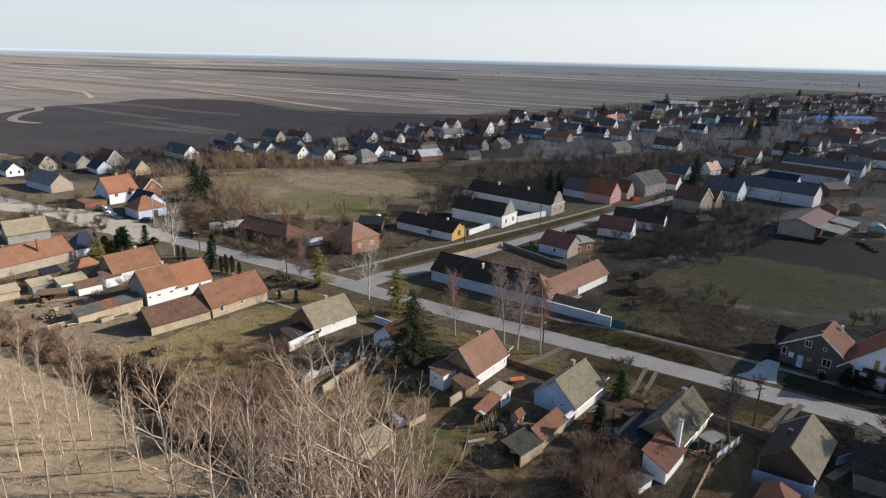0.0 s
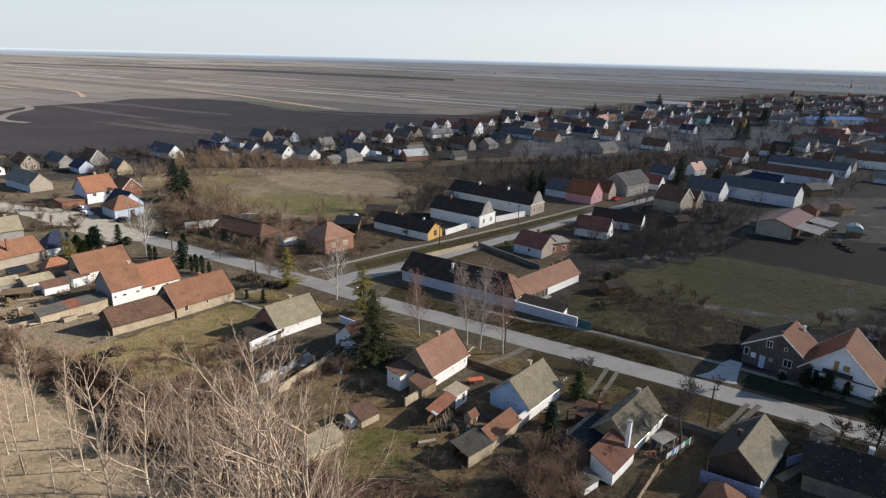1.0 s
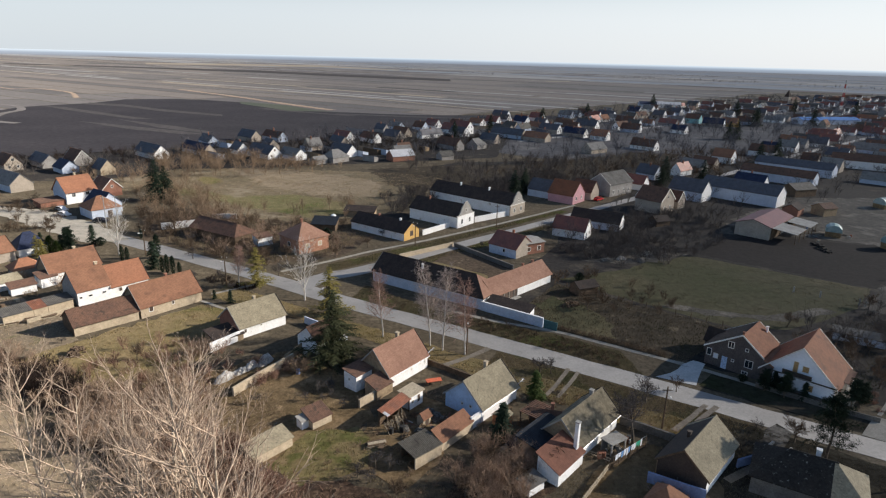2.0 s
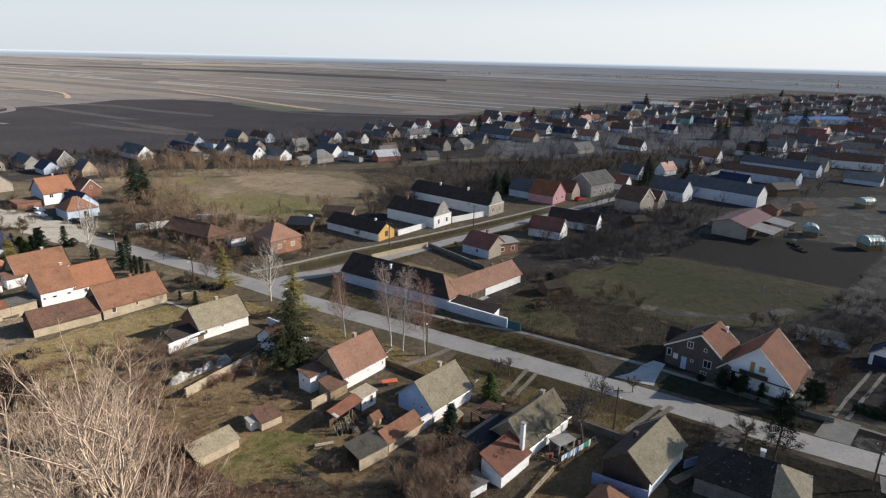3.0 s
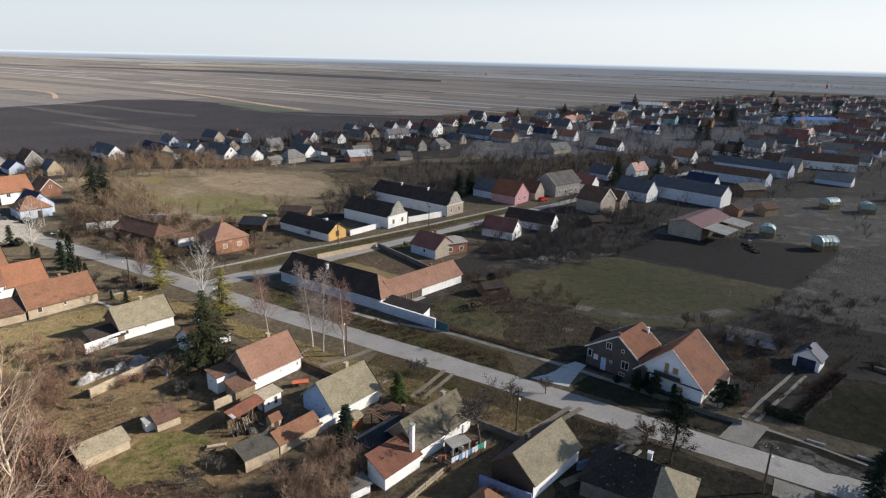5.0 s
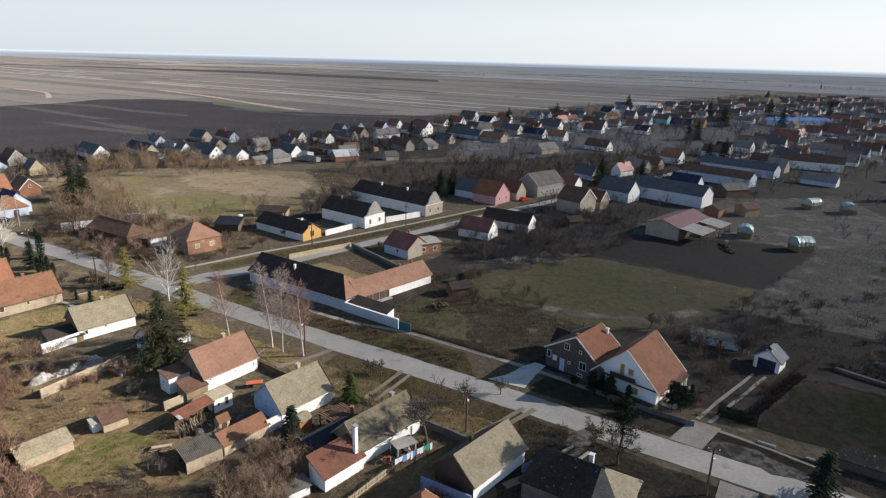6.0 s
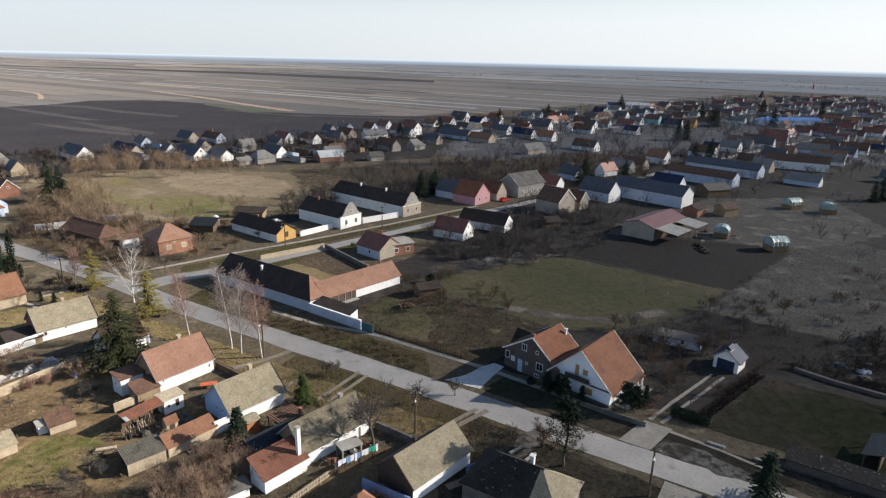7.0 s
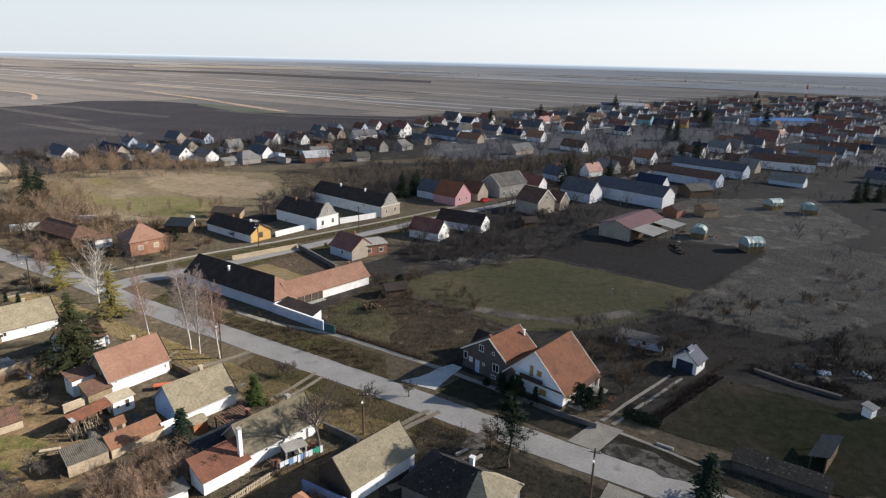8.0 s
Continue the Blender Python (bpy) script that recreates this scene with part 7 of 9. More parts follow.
FB = bare_tree("white_birch", "poplar", 11.5, 0.19, 181, BARK_BIRCH, BARK_BIRCH, "wide-crowned bare birch with chalky white branches")
plant([FB], [(-14.5, 119.5, 1.0), (-66.1, 145.6, 1.05)], 6)
R = [bare_tree("bare_tree", "round", 8.0, 0.19, 200 + i, BARK, TWIG, "bare round-crowned tree with dark twigs") for i in range(4)]
ROUND_NEAR = [(50.5, 86.0, 0.5), (-36, 92, 0.55), (28, 66, 0.7), (20, 66.5, 0.6), (17, 61, 0.6), (9, 60, 0.55), (24, 63, 0.55)]
ROUND_ACROSS = [(85, 99, 0.75), (83.8, 88.5, 0.8), (87.5, 94.3, 0.6), (84.1, 103.4, 0.7), (90, 100.6, 0.6), (94.6, 101.8, 0.7), (99.3, 106.6, 0.6), (81.5, 112, 0.7), (78.5, 94, 0.75), (80.5, 99.5, 0.8), (62.0, 73.4, 0.75), (43.7, 118.0, 0.75), (104, 122, 0.7), (112, 118, 0.6), (119, 121, 0.65), (88, 92, 0.45), (91, 88, 0.45), (84, 96, 0.6), (87, 101, 0.7), (97, 108, 0.7), (80, 103, 0.7)]
ROUND_FAR = [(-61.2, 167, 1.35), (-74, 196, 1.1), (-77, 203, 1.0), (-71, 188, 0.9), (-92, 160, 0.8), (-97, 168, 0.7), (-120, 172, 0.8), (-25, 146, 0.7), (-13, 148, 0.6), (-28, 138, 0.5), (-6, 157, 0.6)]
plant(R, ROUND_NEAR + ROUND_ACROSS + ROUND_FAR, 7)
O = [bare_tree("fruit_tree", "orchard", 4.2, 0.09, 230 + i, BARK, TWIG_GREY, "small bare fruit tree") for i in range(3)]
FRUIT_NEAR = [(-4.5, 83.2, 1.0), (-2.7, 84.0, 0.9), (30.1, 91.2, 1.5), (31.8, 90.8, 1.4), (44.7, 82.9, 1.75), (31.5, 83.3, 0.8), (-3.4, 80.4, 0.7), (-2.2, 82, 0.75), (-51.6, 97.4, 0.7), (-29.4, 92.6, 0.8), (7.7, 65.2, 1.1), (5.7, 63.0, 0.9), (-13, 80, 0.9), (-6, 81, 0.8), (2, 80.5, 0.7), (-3, 84, 1.01), (0, 79, 0.87), (58, 76, 0.87), (6, 66, 1.16), (4, 64, 1.01)]
FRUIT_ACROSS = [(126.6, 107.9, 1.2), (129.0, 109.2, 1.1), (131.5, 110.5, 1.3), (134.0, 109.4, 1.0), (119.0, 100.8, 0.9), (110.9, 99.3, 0.9), (116.3, 124.9, 0.8), (83.1, 94.0, 1.2), (84.0, 87.9, 0.9), (86.8, 92.4, 0.9), (111.4, 126.4, 0.8), (122.4, 125.5, 0.9), (125.7, 118.4, 0.9), (127.1, 115.7, 1.0), (138.9, 128.2, 0.8), (135.7, 113.6, 1.1), (-40, 126, 1.16), (-36, 130, 1.30), (-31, 124, 1.01), (-23.6, 133.8, 1.4), (-35.3, 125.8, 1.2), (-41.4, 128.9, 1.3), (120, 128, 1.30), (128, 126, 1.16), (135, 130, 1.30), (126, 116, 1.16), (114, 124, 1.16), (86, 85, 0.87), (94, 101, 1.30), (101, 106, 1.30)]
FRUIT_FAR = [(-11.7, 164.9, 1.2), (-52.8, 157.3, 1.6), (-45.5, 152.8, 1.5), (-66.0, 164.3, 1.6), (-39.4, 146.2, 1.3), (121.2, 141.1, 0.7), (-17.1, 140.1, 1.5), (-19.7, 142, 1.4), (-47.3, 144.3, 1.5), (-8.6, 156.7, 1.2), (-3.1, 167.9, 1.1), (24.1, 159.3, 1.0)]
plant(O, FRUIT_NEAR + FRUIT_ACROSS + FRUIT_FAR, 8)
sp = spruce("spruce_tree", 11.8, 6.2, 300, NEEDLES, "dense dark green spruce between houses", droop=0.2, dense=10)
plant([sp], [(-4.0, 93.4, 1.09)])
s2 = spruce("spruce_tree", 5.2, 1.6, 301, NEEDLES_BLUE, "small dark spruce beside a shed", dense=9)
plant([s2], [(22.1, 72.0, 1.15), (-53.5, 136.8, 1.35), (-80.8, 146.6, 0.9), (-78.3, 146.8, 0.8), (86.6, 64.0, 1.35), (-76.8, 153.4, 1.0), (-82.7, 151.3, 0.9), (-88, 150, 0.8), (-29, 117, 0.55), (-33, 119, 0.4), (69.4, 84.4, 0.6), (66.2, 87.4, 0.62), (79.3, 85.2, 0.62)], 3)
s3 = spruce("larch_tree", 9.6, 3.9, 302, NEEDLES_YELLOW, "thin yellow-green larch by the road", droop=0.05, dense=7, bare=0.12)
plant([s3], [(-26.3, 126.5, 0.95), (-8.0, 112.6, 1.1), (-81.7, 140.6, 0.6), (-84.5, 143, 0.55)], 9)
s6 = spruce("spruce_tree", 4.8, 1.9, 306, THUJA, "small olive-green conifer in a front garden", dense=9)
plant([s6], [(28.1, 83.0, 1.0)])
s4 = pine("pine_tree", 7.6, 303, "loose dark pine with a bare lower trunk by the road")
plant([s4], [(64.0, 69.6, 1.22), (-79, 147, 0.8), (66.7, 84.9, 0.52), (64.6, 87.0, 0.46), (75.3, 82.2, 0.62), (76.8, 82.4, 0.55)], 10)
s5 = spruce("fir_tree", 11.0, 5.2, 304, NEEDLES_BLUE, "tall dark fir in the village", dense=13)
far_firs = [(-83.0, 204.2, 1.3), (-80.8, 206.4, 1.0), (40, 226, 0.9), (44, 231, 0.8), (108, 262, 1.0), (104, 254, 0.8), (127, 268, 0.9), (45, 235, 0.8), (183, 315, 1.2), (178, 322, 1.0), (20, 400, 1.0), (45, 430, 1.1), (92, 505, 1.2), (140, 560, 1.3), (270, 520, 1.5), (275, 526, 1.4), (300, 620, 1.4), (240, 690, 1.5), (330, 540, 1.4), (430, 640, 1.5), (400, 700, 1.5), (205, 420, 1.2), (212, 424, 1.2), (214, 236, 0.7), (219, 239, 0.8), (224, 238, 0.75), (229, 242, 0.7)]
plant([s5], far_firs, 11)
cb = column_bush("thuja_column", 4.4, 0.55, 320, NEEDLES_BLUE, "dark columnar thuja", count=700)
plant([cb], [(-63.2, 141.4, 0.9), (-61.4, 140.4, 0.85), (-56.0, 144.2, 1.5), (-50.3, 134.1, 0.9), (-49.0, 133.6, 1.0), (-47.4, 133.0, 1.0), (-45.5, 132, 0.8), (-90.5, 148.0, 0.9), (-67.5, 160.0, 0.7)], 12, "thuja columns")
th = column_bush("thuja_bush", 3.4, 1.15, 321, THUJA, "green conical thuja bush", count=1100, point=0.35)
plant([th], [(-84.0, 147.2, 1.2), (-81, 145, 1.0)], 13)
dk = column_bush("evergreen_bush", 2.6, 1.3, 322, NEEDLES_BLUE, "dark rounded evergreen shrub before a house", count=1100, point=0.6)
plant([dk], [(-17.9, 162.8, 1.3), (66.9, 86.4, 0.9), (65.0, 87.6, 0.75), (78.2, 83.9, 0.7), (62.5, 89.8, 0.5), (45.5, 135, 0.8), (-74.5, 153, 0.9)], 14)

SHRUB = [bush_arrays(400 + i, 2.6, 9) for i in range(5)]
SMALL = [bush_arrays(420 + i, 1.0, 7, 0.9, 4) for i in range(4)]
FARTREE = [bush_arrays(460 + i, 6.4, 5, 0.65, 4, 0.06, 0.25) for i in range(6)]
MIDTREE = [bush_arrays(480 + i, 7.0, 8, 0.7, 9, 0.03, 0.22) for i in range(5)]
TALL = [bush_arrays(490 + i, 4.8, 13, 0.32, 10, 0.022) for i in range(4)]
FARBUSH = [bush_arrays(440 + i, 4.0, 6, 0.7, 5, 0.045) for i in range(4)]
scatter("thicket", SHRUB, spots_in([(-84, 100), (-72, 95), (-58, 87), (-45, 79), (-36, 72), (-33, 69), (-40, 80), (-55, 93), (-80, 108)], 42, 0.3, 0.7, 50), TWIG, "dark tangle of bare scrub along the meadow's edge", "scrub", 51)
scatter("thicket", SHRUB, spots_in([(-34, 69), (-20, 61), (-8, 51), (6, 43), (22, 43), (14, 51), (0, 56), (-9, 63), (-16, 71), (-30, 81), (-38, 80)], 200, 0.7, 1.5, 52), TWIG_BUSH, "tan bare scrub below the gardens", "scrub", 53)
scatter("thicket", SHRUB, spots_in([(-84, 101), (-74, 95.5), (-60, 87.6), (-47.4, 80.6), (-36, 73.2), (-26, 66.2), (-20, 62.6), (-16, 66), (-22, 72), (-32, 80), (-44, 87), (-58, 95), (-82, 106)], 150, 0.4, 0.95, 250), TWIG_BUSH, "brown bare scrub along the meadow's edge", "scrub", 251)
scatter("thicket", TALL, spots_in([(14.5, 62.5), (17, 66.5), (21, 70), (24.5, 70), (26.5, 66.5), (24.5, 60), (19, 58)], 40, 0.42, 0.74, 54), TWIG_BUSH, "brown bare thicket between yards", "scrub", 55)
scatter("thicket", SHRUB, spots_in([(-70, 165), (-52, 150), (-30, 140), (-24, 146), (-34, 154), (-30, 170), (-10, 178), (-40, 182), (-66, 190), (-80, 185)], 130, 0.5, 1.2, 56), TWIG, "overgrown bare garden round old houses", "scrub", 57)
scatter("thicket", SHRUB, spots_in([(44, 160), (58, 168), (72, 172), (80, 160), (70, 150), (56, 148), (48, 152)], 110, 0.5, 1.2, 58), TWIG_GREY, "dark bare scrub behind the houses", "scrub", 59)
scatter("thicket", SHRUB, spots_in([(-2, 190), (40, 225), (70, 245), (60, 270), (20, 240), (-12, 215)], 170, 0.9, 1.7, 60), TWIG_GREY, "bare thicket behind the farmhouses", "scrub", 61)
scatter("thicket", FARBUSH, spots_in([(-115, 275), (-60, 270), (-30, 275), (-60, 290), (-110, 300), (-140, 240), (-120, 235)], 90, 0.6, 1.1, 62), TWIG_TAN, "tan belt of bare trees behind the back street", "trees", 63)
scatter("thicket", FARBUSH, spots_in([(30, 270), (90, 250), (150, 280), (220, 360), (160, 360), (90, 320)], 220, 0.6, 1.2, 64), TWIG, "bare trees between the streets", "trees", 65)
scatter("thicket", FARTREE, spots_in([(-150, 280), (-60, 385), (40, 500), (260, 720), (520, 1000), (700, 1000), (560, 620), (330, 420), (200, 300), (100, 300), (0, 310), (-100, 305)], 1700, 0.6, 1.4, 66), TWIG_HAZE, "bare garden trees all through the far village", "trees", 67)
scatter("thicket", SHRUB, spots_in([(86, 108), (108, 108), (124, 118), (116, 126), (96, 118), (84, 112)], 24, 0.4, 0.8, 68), TWIG_GREY, "bare bushes round a derelict shed", "scrub", 69)
scatter("thicket", SHRUB, spots_in([(140, 120), (170, 140), (150, 150), (132, 132)], 16, 0.5, 1.0, 70), TWIG, "bare bushes on fallow land", "scrub", 71)
scatter("thicket", SHRUB, spots_in([(-66, 118), (-58, 118), (-66, 128), (-92, 128), (-100, 118), (-92, 110)], 50, 0.4, 0.9, 80), TWIG_TAN, "bare bushes among the sheds", "scrub", 81)
scatter("thicket", SHRUB, spots_in([(-44, 84), (-20, 84), (-14, 92), (-24, 100), (-40, 98)], 46, 0.4, 0.8, 82), TWIG_RED, "reddish bare bushes on the grass", "scrub", 83)
scatter("thicket", SHRUB, spots_in([(-140, 205), (-115, 200), (-92, 165), (-118, 160), (-150, 180)], 60, 0.6, 1.2, 84), TWIG, "bare bushes round the crossroads", "scrub", 85)
scatter("thicket", FARBUSH, spots_in([(-92, 215), (-70, 195), (-58, 182), (-44, 180), (-62, 205), (-84, 232)], 24, 0.6, 1.3, 86), TWIG_TAN, "tall bare trees beside the meadow", "trees", 87)
scatter("thicket", SHRUB, spots_in([(112, 96), (135, 90), (150, 100), (130, 112), (116, 106)], 44, 0.4, 1.0, 88), DARK_SCRUB, "dark bare scrub behind the meadow", "scrub", 89)
scatter("thicket", SHRUB, spots_in([(46, 118), (60, 112), (66, 120), (54, 140), (44, 146), (38, 138)], 34, 0.4, 0.9, 90), TWIG, "bare bushes in a back garden", "scrub", 91)
scatter("thicket", SHRUB, spots_in([(72, 166), (100, 186), (96, 206), (80, 200), (60, 190), (62, 176)], 100, 0.5, 1.2, 92), TWIG_GREY, "bare garden scrub behind the street", "scrub", 93)
scatter("thicket", SHRUB, spots_in([(-6, 126), (-1, 129), (20, 116), (40, 101), (46, 94), (42, 94), (12, 110)], 40, 0.2, 0.5, 94), TWIG, "low bare bushes on the verge", "scrub", 95)
scatter("hedge", SHRUB, [(91 + i * 0.9 * 0.74 + 0.0, 87.5 + i * 0.9 * 0.62, 0.3) for i in range(24)], TWIG, "low bare hedge round a meadow", "hedge", 72)
scatter("hedge", SMALL, [(36 + i * 0.45, 110.2 - i * 0.28 - 1.8, 0.9) for i in range(38)], TWIG, "thin bare hedge along a plot", "hedge", 73)
scatter("grass_tufts", SMALL, spots_in([(-6, 60), (10, 85), (40, 84), (50, 77), (20, 60), (0, 54)], 260, 0.3, 0.7, 74), TWIG_TAN, "dry weeds in the yards", "weeds", 75)
scatter("grass_tufts", SMALL, spots_in([(14, 111), (44, 93), (46, 98), (20, 113)], 160, 0.3, 0.8, 76), TWIG, "dry weeds on the verge", "weeds", 77)
scatter("grass_tufts", SMALL, spots_in([(-40, 84), (-25, 95), (-14, 84), (-8, 62), (-25, 66)], 200, 0.3, 0.8, 78), TWIG_TAN, "dry weeds in the back yards", "weeds", 79)

scatter("thicket", MIDTREE, spots_in([(-112, 262), (-100, 246), (-70, 250), (-46, 254), (-38, 264), (-60, 282), (-80, 290), (-110, 290)], 90, 0.6, 1.15, 110), TWIG_TAN, "grey-brown belt of bare trees before the back street", "trees", 111)
scatter("thicket", MIDTREE, spots_in([(-4, 240), (36, 229), (61, 246), (90, 275), (110, 300), (70, 310), (29, 290), (-2, 290)], 130, 0.5, 1.0, 112), TWIG_GREY, "dark bare thicket between two streets", "trees", 113)
scatter("thicket", MIDTREE, spots_in([(-66, 172), (-50, 179), (-30, 175), (-18, 182), (-4, 192), (-20, 200), (-45, 190), (-70, 196), (-82, 190)], 34, 0.45, 0.85, 114), TWIG_TAN, "bare garden trees round old houses", "trees", 115)
scatter("thicket", MIDTREE, spots_in([(-112, 228), (-106, 250), (-86, 232), (-70, 212), (-52, 180), (-74, 174), (-86, 200)], 50, 0.6, 1.1, 116), TWIG_TAN, "bare trees between the crossroads and the meadow", "trees", 117)
scatter("thicket", FARTREE, spots_in([(-190, 250), (-150, 236), (-118, 240), (-100, 262), (-60, 292), (-20, 318), (30, 340), (20, 370), (-60, 345), (-120, 310)], 190, 0.5, 1.0, 118), TWIG_GREY, "bare garden trees along the back street", "trees", 119)
scatter("thicket", FARTREE, spots_in([(100, 190), (130, 205), (180, 250), (250, 300), (330, 360), (300, 400), (200, 320), (130, 260), (100, 240), (70, 215)], 220, 0.45, 0.95, 120), TWIG_GREY, "bare garden trees among the long farmhouses", "trees", 121)
scatter("thicket", FARTREE, spots_in([(150, 150), (200, 170), (300, 260), (420, 420), (380, 430), (260, 320), (190, 230), (160, 190)], 110, 0.4, 0.8, 122), TWIG_HAZE, "bare orchard trees behind the farms", "trees", 123)
scatter("thicket", FARTREE, spots_in([(420, 420), (700, 640), (1000, 1000), (700, 1000), (540, 760), (440, 560)], 420, 0.7, 1.5, 124), TWIG_HAZE, "far bare woods at the village edge", "trees", 125)
scatter("thicket", MIDTREE, spots_in([(-64, 158), (-50, 151), (-36, 144), (-22, 138), (-12, 146), (-6, 154), (-14, 160), (-26, 162), (-36, 172), (-60, 176)], 26, 0.45, 0.85, 260), TWIG_BUSH, "bare trees in overgrown gardens", "trees", 261)
scatter("thicket", MIDTREE, spots_in([(36, 164), (56, 164), (76, 176), (96, 190), (112, 192), (96, 206), (70, 196), (44, 178)], 40, 0.4, 0.8, 262), TWIG_GREY, "bare garden trees behind the street", "trees", 263)
scatter("thicket", SHRUB, spots_in([(58, 142), (74, 148), (84, 160), (100, 176), (112, 190), (96, 190), (76, 176), (58, 164), (48, 154)], 60, 0.4, 1.0, 264), TWIG_GREY, "bare bushes along a garden's edge", "scrub", 265)
scatter("thicket", FARBUSH, spots_in([(60, 232), (110, 238), (180, 280), (260, 330), (340, 420), (300, 430), (220, 380), (150, 350), (100, 320), (60, 280)], 190, 0.5, 1.0, 266), DARK_SCRUB, "dark garden bushes between the far houses", "scrub", 267)
scatter("thicket", FARBUSH, spots_in([(60, 400), (130, 420), (250, 500), (400, 620), (560, 860), (420, 840), (280, 700), (160, 560), (60, 470)], 260, 0.6, 1.2, 268), DARK_SCRUB, "dark bushes and hedges of the far village", "scrub", 269)
rng = random.Random(126)
belts = []
for _ in range(14):
    a, b_, ln = rng.uniform(-2600, 600), rng.uniform(1100, 2600), rng.uniform(80, 420)
    for i in range(int(ln / 9)):
        p = fp(a + i * 9 + rng.uniform(-3, 3), b_ + rng.uniform(-5, 5))
        belts.append((p[0], p[1], rng.uniform(0.6, 1.4)))
scatter("tree_belt", FARTREE, belts, TWIG_GREY, "thin far tree belts along the field edges", "trees", 127)
scatter("thicket", SHRUB, spots_in([(-49, 82), (-40, 77), (-37, 79), (-42, 85), (-50, 90)], 60, 0.5, 0.95, 128), DARK_SCRUB, "blackish bramble thicket beside the meadow", "scrub", 129)
scatter("thicket", SHRUB, spots_in([(-22, 66), (-8, 55), (4, 48), (12, 50), (-2, 58), (-10, 66), (-20, 74)], 90, 0.7, 1.5, 130), TWIG_RED, "reddish bare scrub below the gardens", "scrub", 131)

scatter("thicket", SHRUB, spots_in([(-32.0, 81.7), (-32.0, 87.0), (-27.5, 88.4), (-21.5, 84.0), (-18.4, 80.4), (-20.2, 77.6), (-25.7, 74.7), (-22.4, 71.2), (-24.4, 68.5), (-29.7, 76.0)], 90, 0.35, 0.8, 270), TWIG_RED, "rusty bare scrub overgrowing a back yard", "scrub", 271)
scatter("thicket", TALL, spots_in([(-30.0, 80.0), (-28.0, 86.0), (-22.0, 82.0), (-23.0, 76.0)], 7, 0.5, 0.8, 272), TWIG_TAN, "slender bare saplings in scrub", "scrub", 273)
scatter("thicket", SHRUB, spots_in([(-18.6, 68.7), (-17.5, 69.9), (-13.0, 68.7), (-10.6, 65.6), (-10.4, 63.5), (-14.6, 63.6)], 36, 0.5, 0.9, 274), DARK_SCRUB, "blackish brambles beside a garden shed", "scrub", 275)
scatter("thicket", SHRUB, spots_in([(-29, 93), (-26, 93), (-25.5, 95.5), (-29, 96)], 9, 0.5, 0.9, 140), TWIG_BUSH, "brown bare bush beside a yard wall", "scrub", 141)
scatter("thicket", SHRUB, spots_in([(-15, 83), (-9, 89.6), (-7, 91), (-8, 92), (-11, 90), (-16, 84)], 22, 0.3, 0.7, 142), TWIG_RED, "rust-brown bushes along an old wall", "scrub", 143)
scatter("hedge", SMALL, [(84.6 + i * 0.29, 80.2 + i * 0.26, rng.uniform(0.6, 1.0)) for i in range(56)] + [(85.2 + i * 0.29, 79.6 + i * 0.26, rng.uniform(0.5, 0.9)) for i in range(56)], DARK_SCRUB, "dense dark hedge along a meadow", "hedge", 145)
scatter("hedge", SHRUB, spots_in([(107, 97), (112, 93.6), (118, 89), (124, 84), (126, 87), (119, 92), (110, 98)], 60, 0.25, 0.5, 146), DARK_SCRUB, "tangled dark hedgerow behind a meadow", "hedge", 147)
scatter("thicket", SHRUB, spots_in([(-37, 128), (-27, 124.5), (-26, 126), (-36, 130)], 14, 0.3, 0.5, 148), DARK_SCRUB, "low dark hedge along the road", "scrub", 149)
scatter("thicket", SHRUB, spots_in([(-16, 68), (-12, 62), (-6, 60), (-8, 65), (-14, 70)], 34, 0.5, 0.9, 150), DARK_SCRUB, "dark bramble thicket by a garden shed", "scrub", 151)
scatter("thicket", MIDTREE, spots_in([(79, 100), (86, 97), (97, 98), (102, 108), (92, 113), (82, 112)], 13, 0.5, 0.9, 152), TWIG_GREY, "bare trees round a derelict shed", "trees", 153)
scatter("thicket", SMALL, spots_in([(40, 64), (44, 62), (43, 58), (38, 60)], 20, 0.6, 1.2, 154), TWIG_BUSH, "weeds round a ruin", "weeds", 155)

for cx, cy in ((-36.1, 130.4), (-28.7, 126.0)):
    scatter("hedge", SMALL, [(cx + 2.2 * math.cos(i * 0.28), cy + 1.6 * math.sin(i * 0.28), 0.8) for i in range(23)], DARK_SCRUB, "low dark ring hedge beside the road", "hedge", 160)
rng = random.Random(161)
scatter("dry_stalks", SMALL, [(-17 + 0.62 * i + 0.66 * j, 78.4 + 0.52 * i - 0.95 * j, rng.uniform(0.25, 0.6)) for i in range(9) for j in range(8)], TWIG_TAN, "rows of dry stalks in a garden bed", "weeds", 162)


